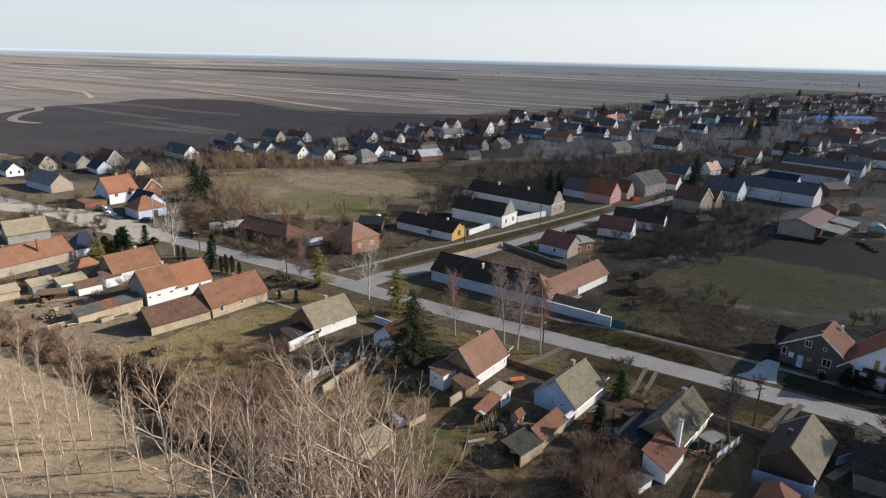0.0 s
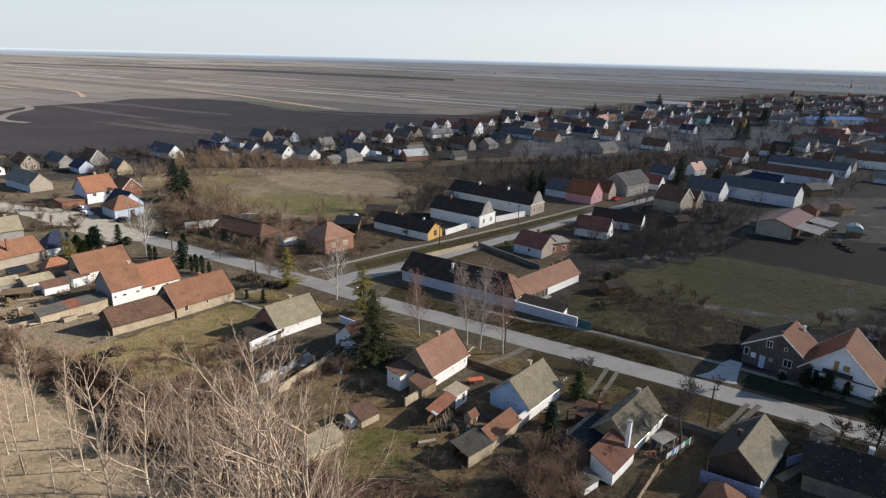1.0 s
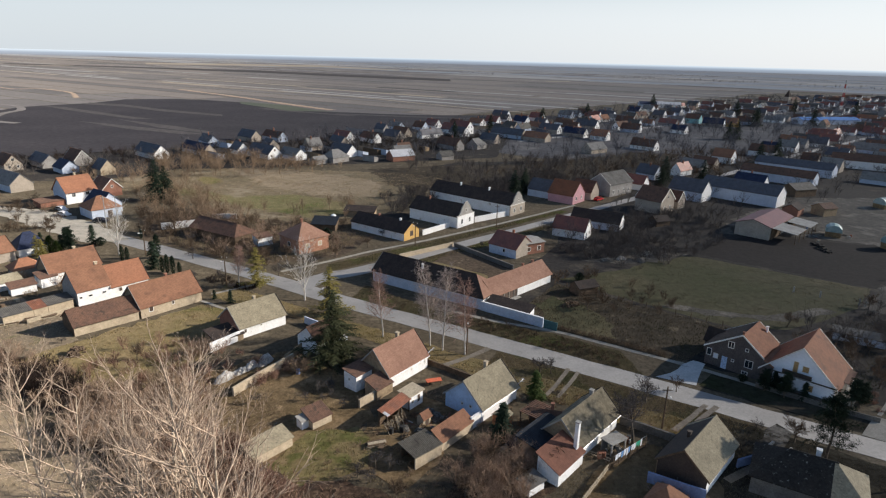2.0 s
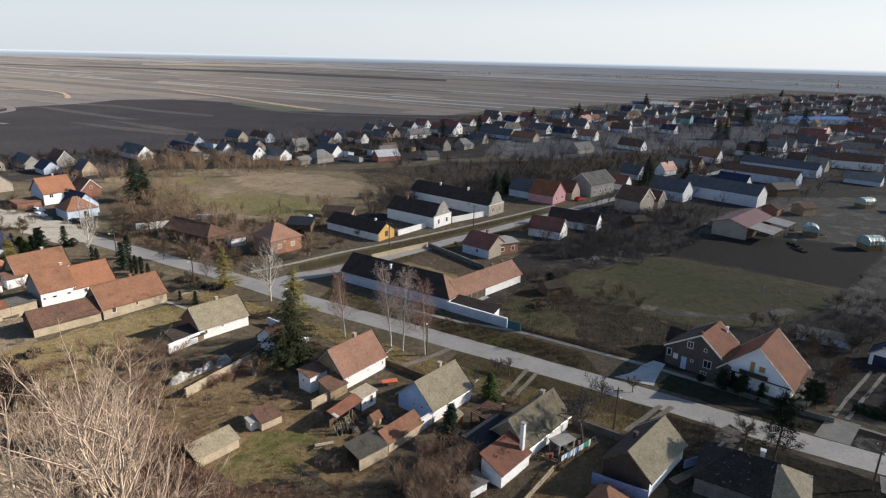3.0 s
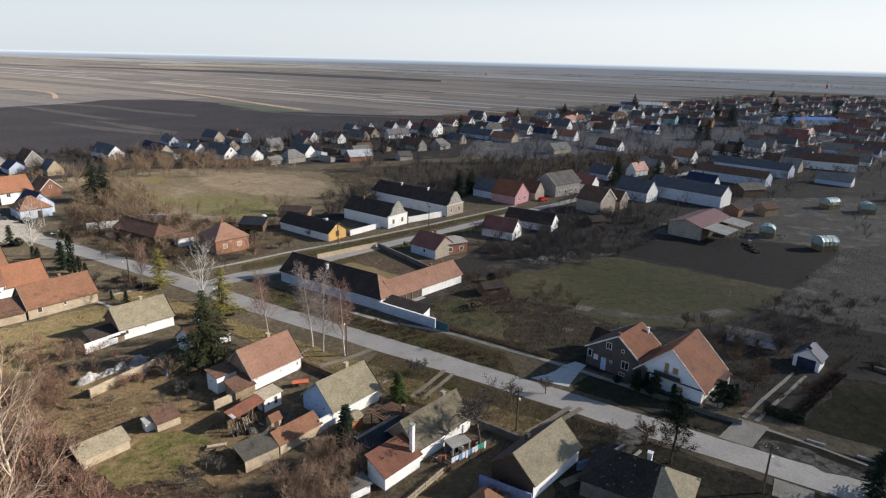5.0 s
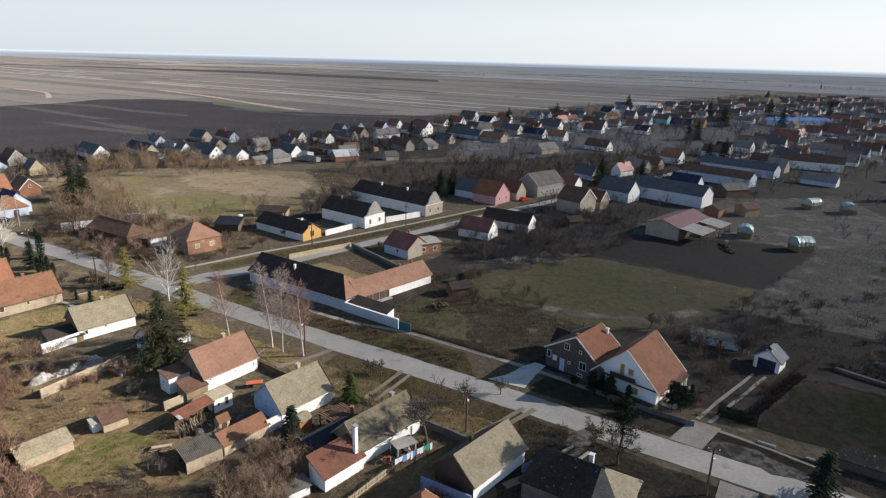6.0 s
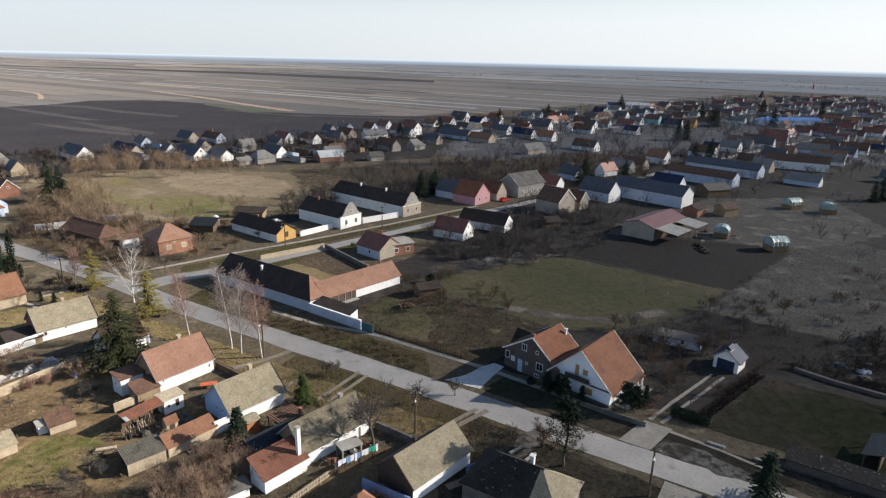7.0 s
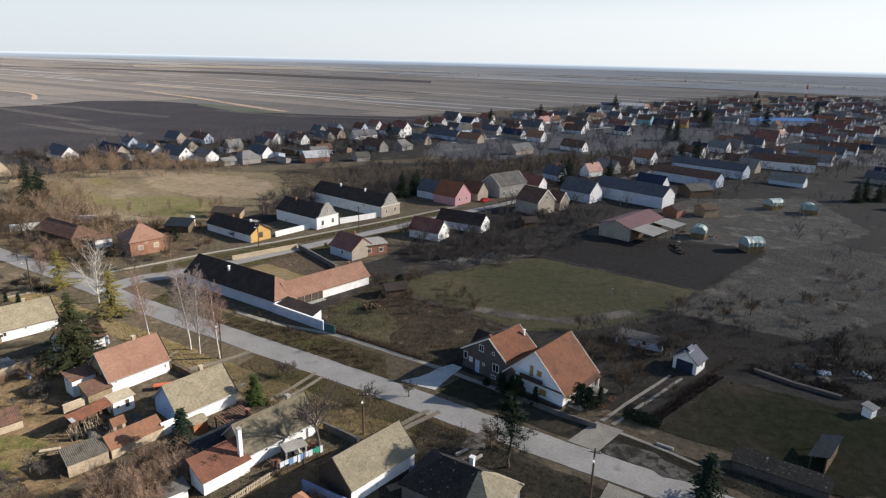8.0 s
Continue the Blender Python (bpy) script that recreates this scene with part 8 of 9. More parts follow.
def turf(poly, density, height, width, material, label, seed, clump=0.5):
    """Upright blades and stalks of winter grass over a patch of ground, half of them in clumps."""
    rg = np.random.default_rng(seed)
    q = np.array(poly)
    lo, hi = q.min(axis=0), q.max(axis=0)
    n = int((hi - lo).prod() * density)
    p = rg.uniform(lo, hi, (n, 2))
    seeds = rg.uniform(lo, hi, (max(8, n // 40), 2))
    p[: n // 2] = seeds[rg.integers(0, len(seeds), n // 2)] + rg.normal(0, clump, (n // 2, 2)) * (1.0 + clump, 1.0)
    inside = np.zeros(n, bool)
    for (x0, y0), (x1, y1) in zip(poly, poly[1:] + poly[:1]):
        if y0 != y1:
            inside ^= ((y0 > p[:, 1]) != (y1 > p[:, 1])) & (p[:, 0] < (x1 - x0) * (p[:, 1] - y0) / (y1 - y0) + x0)
    for hx, hy, r in HOUSES:
        if lo[0] - r < hx < hi[0] + r and lo[1] - r < hy < hi[1] + r:
            inside &= (np.abs(p[:, 0] - hx) > r * 0.5) | (np.abs(p[:, 1] - hy) > r * 0.5)
    for pts, wide in WAYS:
        for (x0, y0), (x1, y1) in zip(pts, pts[1:]):
            ax, ay = x1 - x0, y1 - y0
            k = np.clip(((p[:, 0] - x0) * ax + (p[:, 1] - y0) * ay) / (ax * ax + ay * ay), 0, 1)
            inside &= np.hypot(p[:, 0] - x0 - k * ax, p[:, 1] - y0 - k * ay) > wide / 2
    p = p[inside]
    n = len(p)
    a, h, w = rg.uniform(0, 6.283, n), height * rg.uniform(0.4, 1.4, n), width * rg.uniform(0.5, 1.2, n)
    side, lean = np.stack([np.cos(a), np.sin(a)], 1) * w[:, None] / 2, rg.normal(0, 0.35, (n, 2)) * h[:, None]
    v = np.zeros((n, 4, 3))
    v[:, 0, :2], v[:, 1, :2], v[:, 2, :2], v[:, 3, :2] = p - side, p + side, p + side * 0.4 + lean, p - side * 0.4 + lean
    v[:, 2, 2] = v[:, 3, 2] = h
    v[:, :2, 2] = -0.02
    ob = new("grass", quads("grass", v.reshape(-1, 3), np.arange(4 * n).reshape(-1, 4), material))
    return tagged(ob, label, "grass", "", "stuff")


turf([(-56, 90), (-49, 99), (-34, 116), (-19, 108), (-25, 96), (-28, 88), (-34, 80), (-46, 83)], 16, 0.20, 0.09, BLADE_OLIVE, "olive winter grass behind the houses", 170)
turf([(-33, 127), (-12, 114.5), (12, 100), (40, 83.5), (52, 76), (46, 73), (36, 79), (12, 95), (-14, 110), (-34, 120)], 26, 0.2, 0.09, BLADE_OLIVE, "short olive grass on the verge", 171)
turf([(-5, 121.5), (15, 109.8), (40, 95), (47, 91), (45.5, 99.5), (35, 105.8), (14, 115), (-3, 129)], 14, 0.25, 0.09, BLADE_DIM, "rough brown grass on the verge", 172)
turf([(24, 98), (36, 91), (53, 81), (58, 77.5), (53.5, 73), (47, 75.4), (38, 80.5), (30, 82), (25.5, 85.5), (20, 92)], 70, 0.17, 0.06, BLADE_TRODDEN, "trodden grass before the houses", 173, 1.3)
turf([(36, 107.8), (47, 101), (55, 96), (64, 103), (70.6, 109.6), (55, 121.5), (40, 133), (34, 124), (30, 117)], 12, 0.3, 0.1, BLADE_DIM, "brown weeds on a garden plot", 174)
turf([(41, 136), (56, 122.5), (71, 110.8), (81, 110.5), (92, 116), (102, 122.6), (113, 134.5), (100, 143), (81, 156), (73, 157), (60, 145)], 6, 0.15, 0.1, BLADE_FIELD, "dull green grass of a wide lawn", 175)
turf([(85.5, 79), (101, 93), (104.5, 92.5), (121, 83), (132, 72), (112, 64), (103, 66), (93, 74)], 5, 0.14, 0.1, BLADE_DULL, "dim green grass behind a hedge", 176)
turf([(-95, 104), (-72, 92), (-58, 84), (-45, 75.5), (-34, 68), (-20, 60.5), (-8, 50), (0, 36), (-30, 30), (-60, 44), (-100, 76)], 6, 0.25, 0.1, BLADE_STRAW, "dry straw-coloured meadow grass", 177)
turf([(-28, 84), (-12, 97), (0, 88), (4, 79), (-4, 75), (-9, 68.5), (-16, 74), (-24, 75)], 40, 0.15, 0.06, BLADE_TRODDEN, "dry grass and weeds in the back yards", 178, 1.3)
turf([(-7, 65.5), (-5.5, 70), (-3.5, 73.5), (2.6, 74.4), (6.0, 70), (4.6, 66), (1.6, 63.5), (-3, 62)], 22, 0.2, 0.09, BLADE_GREEN, "green grass between sheds", 179)
turf([(-118, 232), (-96, 214), (-72, 204), (-50, 186), (-30, 181), (-8, 190), (8, 214), (24, 240), (8, 262), (-22, 268), (-60, 270), (-100, 264)], 5, 0.22, 0.14, BLADE_STRAW, "pale dry meadow grass between the streets", 180)
turf([(103, 122), (124, 109), (152, 122), (190, 150), (170, 176), (148, 169)], 7, 0.24, 0.12, BLADE_PALE, "pale dry weeds on fallow land", 181, 1.8)
turf([(53, 80), (60, 75.5), (84, 60), (110, 44), (60, 40), (47, 57), (49, 70)], 9, 0.2, 0.09, BLADE_DIM, "rough grass beside the road", 182)
turf([(96, 70), (112, 60), (150, 36), (160, 50), (132, 70), (112, 64), (103, 66)], 8, 0.25, 0.09, BLADE_DIM, "dim grass behind the footpath", 183)
turf([(86, 69.4), (97, 62.4), (112, 53.2), (130, 42.6), (133, 47), (112, 57.2), (99, 65.8), (88.5, 72)], 10, 0.18, 0.09, BLADE_DIM, "rough grass between road and footpath", 184)
turf([(76, 92), (84, 86), (97, 97), (106, 95), (118, 100), (124, 108), (103, 120), (92, 114), (80, 108)], 6, 0.3, 0.09, BLADE_DIM, "brown weeds in the gardens behind the houses", 185)
turf([(106, 97), (118, 89), (136, 78), (160, 92), (150, 116), (126, 108)], 6, 0.35, 0.1, BLADE_DIM, "dark tangled weeds behind a meadow", 186)
turf([(-84, 104), (-66, 96), (-52, 92), (-52, 99), (-60, 108), (-72, 116), (-92, 118)], 6, 0.22, 0.09, BLADE_STRAW, "dry trampled weeds behind the sheds", 187)
turf([(-66, 160), (-48, 150), (-30, 141), (-14, 150), (-4, 174), (-12, 188), (-40, 180), (-64, 192)], 9, 0.3, 0.1, BLADE_TRODDEN, "tall dead grass round old houses", 188, 1.3)
turf([(0, 56), (6, 64), (20, 62), (30, 68), (36, 64), (46, 62), (40, 54), (20, 54)], 36, 0.16, 0.06, BLADE_TRODDEN, "dry weeds in the yards", 189, 1.3)
turf([st(6, 3.6), st(30, 3.2), st(70, 3.4), st(100, 3.6), st(100, 6.2), st(70, 6.4), st(30, 7.2), st(8, 8.5)], 22, 0.2, 0.09, BLADE_TRODDEN, "short grass along the side street", 190, 1.3)
turf([st(18, -3.0), st(40, -3.0), st(80, -3.0), st(80, -5.4), st(40, -6.0), st(20, -6.4)], 22, 0.2, 0.09, BLADE_TRODDEN, "short grass along the side street", 191, 1.3)
turf([(3, 66), (4, 76), (9, 84), (12, 80), (9, 77), (8, 71), (10, 64)], 36, 0.14, 0.06, BLADE_TRODDEN, "trampled dry grass round the sheds", 192, 1.3)
turf([(33.5, 66), (39, 73), (46, 71), (42, 62), (36, 58), (28, 58)], 34, 0.14, 0.06, BLADE_TRODDEN, "trampled dry grass in a yard with a washing line", 193, 1.3)

scatter("thicket", SHRUB, spots_in([(-190, 262), (-150, 262), (-100, 280), (-60, 300), (-20, 312), (30, 335), (60, 400), (-20, 400), (-70, 362), (-120, 322), (-180, 286)], 170, 0.8, 1.6, 180), DARK_SCRUB, "dark bushes in the back street gardens", "scrub", 181)


# ---------------------------------------------------------------- poles, fences and small things
def pole(x, y, h, label="weathered wooden utility pole with a street lamp", lamp=True, turn=0, steel=False):
    t = thing("utility_pole", x, y, turn, 0, label, "pole")
    m = STEEL if steel else TIMBER
    part("shaft", Shape().rod((0, 0, -0.1), (0, 0, h), 0.15, 0.1, 8), m, t)
    part("crossarm", Shape().box(-0.7, -0.05, h - 0.6, 0.7, 0.05, h - 0.48), m, t)
    for i in (-0.6, 0.0, 0.6):
        part("insulator", Shape().rod((i, 0, h - 0.48), (i, 0, h - 0.3), 0.05, 0.04, 6), WHITE_TRIM, t)
    if lamp:
        a = part("lamp_arm", Shape().rod((0, -0.1, h - 1.2), (0, -1.1, h - 0.9), 0.035, 0.03, 5), STEEL, t)
        part("lamp_head", Shape().hull([(-0.12, -1.5, h - 0.95), (0.12, -1.5, h - 0.95), (0.12, -1.05, h - 0.95), (-0.12, -1.05, h - 0.95)], [(-0.08, -1.45, h - 0.82), (0.08, -1.45, h - 0.82), (0.08, -1.1, h - 0.82), (-0.08, -1.1, h - 0.82)]), WHITE_TRIM, a, "white lamp head")
    return t


for x, y, h in ((44.9, 75.9, 6.6), (18.3, 97.1, 7.2), (73.1, 64.2, 6.8), (-8.5, 112.6, 6.8), (-33.5, 127.6, 6.6), (6.4, 159.6, 6.8), (30, 181.5, 6.8), (-60.0, 146.5, 6.8), (100, 49, 6.8)):
    pole(x, y, h, turn=random.uniform(-40, 10))
for x, y in ((-82.5, 170.9), (-79.6, 171.8)):
    pole(x, y, 9.0, "tall pale concrete utility pole", False, 20, True)

# washing line in the yard
wl_t = thing("washing_line", 35.6, 66.7, 40, 0, "washing line hung with white and coloured laundry", "washing line")
for x in (0.0, 3.6, 7.2):
    part("post", Shape().rod((x, 0, 0), (x, 0, 1.9), 0.05, 0.05, 6), TIMBER, wl_t)
part("line", Shape().rod((0, 0, 1.85), (7.2, 0, 1.85), 0.012, 0.012, 4), STEEL, wl_t)
rng = random.Random(77)
x = 0.4
for cm in (LINEN, LINEN, LINEN_BLUE, LINEN, LINEN, LINEN_BLUE, LINEN, LINEN, LINEN_GREEN, LINEN_GREEN, LINEN):
    w, h = rng.uniform(0.35, 0.6), rng.uniform(0.6, 1.1)
    c = Shape()
    c.hull([(x, -0.02, 1.84 - h), (x + w, 0.03, 1.86 - h), (x + w, 0.05, 1.86 - h), (x, 0.0, 1.84 - h)], [(x, -0.012, 1.86), (x + w, -0.012, 1.86), (x + w, 0.012, 1.86), (x, 0.012, 1.86)])
    part("cloth", c, cm, wl_t)
    x += w + rng.uniform(0.03, 0.12)

slat_fence("picket_fence", (27.0, 55.4), (35.0, 66.4), 1.0, TIMBER_PALE, "long pale wooden slat fence across a yard")
slat_fence("picket_fence", (35.1, 66.5), (41.2, 71.4), 0.9, TIMBER, "weathered slat fence under a washing line")
pg = thing("fallen_ladder", 34.4, 69.4, -35, 0, "pale wooden ladder lying in a yard", "ladder")
for y in (-0.25, 0.25):
    part("rail", Shape().box(-1.7, y - 0.05, 0.02, 1.7, y + 0.05, 0.12), TIMBER_PALE, pg)
for i in range(9):
    part("rung", Shape().box(-1.6 + i * 0.4, -0.2, 0.05, -1.54 + i * 0.4, 0.2, 0.1), TIMBER_PALE, pg)
wk = thing("well_house", 36.7, 70.7, 35, 0, "small concrete well house with a flat slab", "well house")
part("slab", Shape().box(-1.5, -1.0, 1.7, 1.5, 1.0, 1.85), CONCRETE, wk)
part("back_wall", Shape().box(-1.4, 0.75, 0, 1.4, 0.9, 1.7), CONCRETE_DARK, wk)
for sx in (-1.3, 1.3):
    part("post", Shape().box(sx - 0.1, -0.9, 0, sx + 0.1, -0.7, 1.7), CONCRETE, wk)
part("tank", Shape().rod((0.3, 0.1, 0), (0.3, 0.1, 1.1), 0.45, 0.45, 12), WHITE_TRIM, wk)
wall_run("street_wall", [(39.3, 76.9), (42.3, 75.0), (46.2, 72.2)], 1.1, 0.25, CONCRETE_DARK, "low stained concrete yard wall", cap=CONCRETE_DARK)
wall_run("street_wall", [(11.6, 93.2), (17.5, 89.0), (24.6, 84.2)], 0.9, 0.2, TIMBER, "low dark board fence before the gardens", category="fence")
wall_run("yard_wall", [(-12.0, 108.2), (-7.6, 105.0), (-3.0, 101.4)], 1.4, 0.25, PALE_BLUE_AND_SHADE, "low bluish yard wall")
wall_run("yard_wall", [(-11.8, 91.6), (-10.0, 96.6)], 1.6, 0.2, ADOBE, "short adobe yard wall beside a spruce")

# yard clutter
tb = thing("garden_table", 12.8, 86.6, 20, 0, "round-edged garden table with a faded red top", "table")
part("tabletop", Shape().hull([(-1.2, -0.5, 0.7), (1.2, -0.6, 0.7), (1.3, 0.5, 0.7), (-1.2, 0.6, 0.7)], [(-1.2, -0.5, 0.76), (1.2, -0.6, 0.76), (1.3, 0.5, 0.76), (-1.2, 0.6, 0.76)]), RED_PLASTIC, tb)
for lx, ly in ((-1, -0.4), (1, -0.4), (1, 0.4), (-1, 0.4)):
    part("leg", Shape().box(lx - 0.04, ly - 0.04, 0, lx + 0.04, ly + 0.04, 0.7), TIMBER, tb)


def heap(name, x, y, rx, ry, h, material, label, category, seed, piece=0.35, count=60):
    """A loose heap of broken pieces."""
    rg = random.Random(seed)
    s = Shape()
    for _ in range(count):
        a, q = rg.uniform(0, 6.28), rg.random() ** 0.6
        cx, cy = math.cos(a) * rx * q, math.sin(a) * ry * q
        top = h * (1 - q * q) * rg.uniform(0.5, 1.1) + 0.12
        d = piece * rg.uniform(0.5, 1.3)
        t = rg.uniform(0, 3.14)
        c_, s_ = math.cos(t) * d, math.sin(t) * d
        k = rg.uniform(0.4, 1.0)
        quad = [(cx - c_ + s_ * k, cy - s_ - c_ * k), (cx + c_ + s_ * k, cy + s_ - c_ * k), (cx + c_ - s_ * k, cy + s_ + c_ * k), (cx - c_ - s_ * k, cy - s_ + c_ * k)]
        tilt = [rg.uniform(-0.12, 0.12) for _ in range(4)]
        s.hull([(px, py, max(0, top - d)) for px, py in quad], [(cx + (px - cx) * 0.8, cy + (py - cy) * 0.8, top + dz) for (px, py), dz in zip(quad, tilt)])
    t = thing(name, x, y, rg.uniform(0, 360), 0, label, category)
    tagged(part("mound", s, material, t), "", "", "", "stuff")
    return t


heap("junk_heap", 13.4, 70.9, 1.2, 0.9, 0.6, FIREWOOD, "heap of dark odds and ends in a yard", "junk", 3, 0.25, 50)
heap("junk_heap", 13.8, 76.6, 1.6, 0.6, 0.5, CONCRETE_DARK, "row of dark junk before a house", "junk", 4, 0.3, 40)


def sheeted_heap(x, y, rz, L, W, h, seed):
    """A long heap under wrinkled white sheeting."""
    rg = random.Random(seed)
    t = thing("sheeted_heap", x, y, rz, 0, "garden heap covered with crumpled white plastic sheeting", "heap")
    s, rows = Shape(), []
    for i in range(11):
        u = -1 + 2 * i / 10
        k = max(0.04, 1 - abs(u) ** 2.4)
        rows.append([(u * L / 2 + rg.uniform(-0.08, 0.08), math.cos(math.pi * j / 8) * W / 2 * k ** 0.5 * rg.uniform(0.85, 1.1), max(0.0, math.sin(math.pi * j / 8) * h * k * rg.uniform(0.75, 1.15))) for j in range(9)])
    for r0, r1 in zip(rows, rows[1:]):
        for a, b_, c, d in zip(r0, r1, r1[1:], r0[1:]):
            s.face([a, d, c, b_])
    s.face(rows[0])
    s.face(rows[-1][::-1])
    part("cover", s, RUBBLE, t)


for i, (x, y, L, W, h) in enumerate(((-19.6, 86.4, 4.0, 1.5, 1.4), (-18.0, 88.6, 3.8, 1.1, 0.9), (-16.7, 90.4, 3.2, 1.3, 1.2), (-15.0, 92.2, 3.6, 1.6, 1.5))):
    sheeted_heap(x, y, 55 + 4 * i, L, W, h, 40 + i)
heap("brush_pile", 40.6, 120.1, 2.4, 1.2, 0.9, TWIG, "dark pile of cut brush in a garden", "brush pile", 20, 0.3, 70)
heap("brush_pile", -47.0, 93.8, 1.8, 1.2, 1.1, TWIG, "brown heap of cut branches by a barn", "brush pile", 21, 0.3, 60)
heap("manure_heap", 120.6, 167.4, 5.6, 1.3, 0.8, DARK_GROUND, "long dark manure heap by a field", "heap", 22, 0.7, 60)
heap("rubble_mound", 118.0, 93.5, 2.0, 0.9, 0.5, CONCRETE_DARK, "scattered grey rubble behind a meadow", "rubble", 23, 0.4, 40)
heap("rubble_mound", 126.0, 88.0, 2.4, 1.0, 0.5, CONCRETE_DARK, "scattered dark rubble and boards", "rubble", 24, 0.5, 50)
heap("junk_heap", 80.0, 188.5, 2.0, 1.4, 0.8, CONCRETE, "pale junk beside a garden shed", "junk", 25, 0.4, 40)
heap("junk_heap", -73.0, 107.0, 2.6, 1.2, 0.8, FIREWOOD, "stacked boards and scrap beside sheds", "junk", 26, 0.4, 60)
heap("junk_heap", -78.5, 113.5, 2.4, 1.2, 0.9, FIREWOOD, "dark scrap heap beside sheds", "junk", 27, 0.4, 60)
heap("junk_heap", -10.0, 92.6, 1.3, 0.6, 0.5, CONCRETE, "pale scrap under a spruce", "junk", 28, 0.35, 30)
for i, (x, y, r) in enumerate(((58.2, 72.4, 40), (60.0, 71.0, 44), (85.5, 74.6, -33), (90.2, 71.2, -33))):
    kb = thing("kerb_stone", x, y, r, 0, "loose pale concrete kerb block", "kerb")
    part("block", Shape().box(-1.1, -0.15, 0, 1.1, 0.15, 0.3), CONCRETE, kb)


def leaning_poles(x, y, rz, n, L, label, seed):
    """Thin poles and laths leaning together against a shed."""
    rg = random.Random(seed)
    t = thing("leaning_poles", x, y, rz, 0, label, "timber stack")
    for _ in range(n):
        px, py = rg.uniform(-L / 2, L / 2), rg.uniform(-0.5, 0.1)
        part("pole", Shape().rod((px, py - 0.4, 0.0), (px + rg.uniform(-0.5, 0.5), py + 0.35, rg.uniform(1.1, 1.9)), 0.045, 0.03, 5), rg.choice([TIMBER_PALE, TIMBER, TIMBER_PALE]), t)


leaning_poles(8.0, 75.3, 58.5, 26, 4.6, "pale poles and laths leaning in a woodshed", 61)
leaning_poles(7.0, 73.6, 40, 8, 1.2, "few pale poles leaning at a shed's corner", 62)


def haystack(x, y, L, W, h, rz):
    t = thing("haystack", x, y, rz, 0, "stack of straw bales under a pale green plastic sheet", "haystack")
    for i in range(5):
        for j in range(3):
            d = random.uniform(-0.1, 0.1)
            part("bale", Shape().box(-L / 2 + i * L / 5 + 0.02, -W / 2 + d, j * h * 0.25, -L / 2 + (i + 1) * L / 5 - 0.02, W / 2 + d, (j + 1) * h * 0.25 - 0.02), STRAW, t)
    c = Shape()
    prof = [(-W / 2 - 0.15, h * 0.45), (-W / 2 - 0.12, h * 0.72), (-W * 0.3, h * 0.95), (0, h * 1.04), (W * 0.3, h * 0.95), (W / 2 + 0.12, h * 0.72), (W / 2 + 0.15, h * 0.45)]
    xs = [-L / 2 - 0.15 + (L + 0.3) * i / 8 for i in range(9)]
    rw = [[(xx, py * (1 - 0.06 * (k % 2)), pz + random.uniform(-0.12, 0.12)) for py, pz in prof] for k, xx in enumerate(xs)]
    for r0, r1 in zip(rw, rw[1:]):
        for a, bb, cc, dd in zip(r0, r1, r1[1:], r0[1:]):
            c.face([a, bb, cc, dd])
    c.face(rw[0])
    c.face(rw[-1][::-1])
    part("cover", c, PLASTIC, t)


for x, y, L, W, h, rz in ((141.0, 167.5, 4.8, 4.4, 4.0, 10), (131.5, 180.5, 4.4, 4.0, 3.6, 60), (174.4, 221.0, 5.0, 4.4, 3.8, 20), (183.6, 214.5, 4.4, 4.2, 3.8, 75)):
    haystack(x, y, L, W, h, rz)


def car(x, y, rz, paint, label):
    t = thing("car", x, y, rz, 0, label, "car")
    b = Shape()
    prof = [(-2.1, 0.35), (2.1, 0.35), (2.15, 0.75), (1.1, 0.92), (0.5, 1.42), (-1.2, 1.45), (-1.95, 0.98), (-2.15, 0.9)]
    b.hull([(px, -0.82, pz) for px, pz in prof], [(px, 0.82, pz) for px, pz in prof])
    part("body", b, paint, t)
    g_ = Shape()
    gp = [(-1.7, 0.97), (0.95, 0.95), (0.46, 1.36), (-1.16, 1.39)]
    g_.hull([(px, -0.835, pz) for px, pz in gp], [(px, 0.835, pz) for px, pz in gp])
    part("side_window", g_, GLASS, t)
    for wx in (-1.3, 1.3):
        for wy in (-0.78, 0.78):
            part("wheel", Shape().rod((wx, wy - 0.1, 0.31), (wx, wy + 0.1, 0.31), 0.31, 0.31, 12), TYRE, t)


car(-105.3, 187.6, -25, CAR_WHITE, "white estate car parked by the crossroads")
car(-101.0, 181.6, -20, CAR_WHITE, "white hatchback parked by the crossroads")
car(-86.6, 175.4, 10, CAR_DARK, "dark saloon car parked before a shop")
car(70.5, 221.8, 44, CAR_RED, "red car standing in the side street")
car(24.8, 70.6, 30, CAR_DARK, "dark car under a yard lean-to")

# front gardens of the two gabled houses
for x, y, s in ((79.6, 83.9, 1.0), (81.4, 85.9, 0.9), (79.2, 81.6, 0.6)):
    v, f = bush_arrays(int(x * 10), 0.9, 26, 1.1, 5, 0.02)
    o = thing("round_shrub", x, y, 0, 0, "round reddish-brown clipped shrub in a flower bed", "shrub")
    q = new("crown", quads("crown", v * s, f, TWIG_RED))
    q.parent = o
v, f = bush_arrays(873, 2.5, 40, 0.8, 9, 0.022)
rb_ = thing("round_shrub", -8.6, 89.4, 0, 0, "big round rust-tan leafless shrub beside a wall", "shrub")
new("crown", quads("crown", v, f, TWIG_TAN)).parent = rb_
hg = thing("clipped_hedge", 84.2, 80.6, -32, 0, "dense dark clipped evergreen hedge", "hedge")
w = Wood()
rng = random.Random(91)
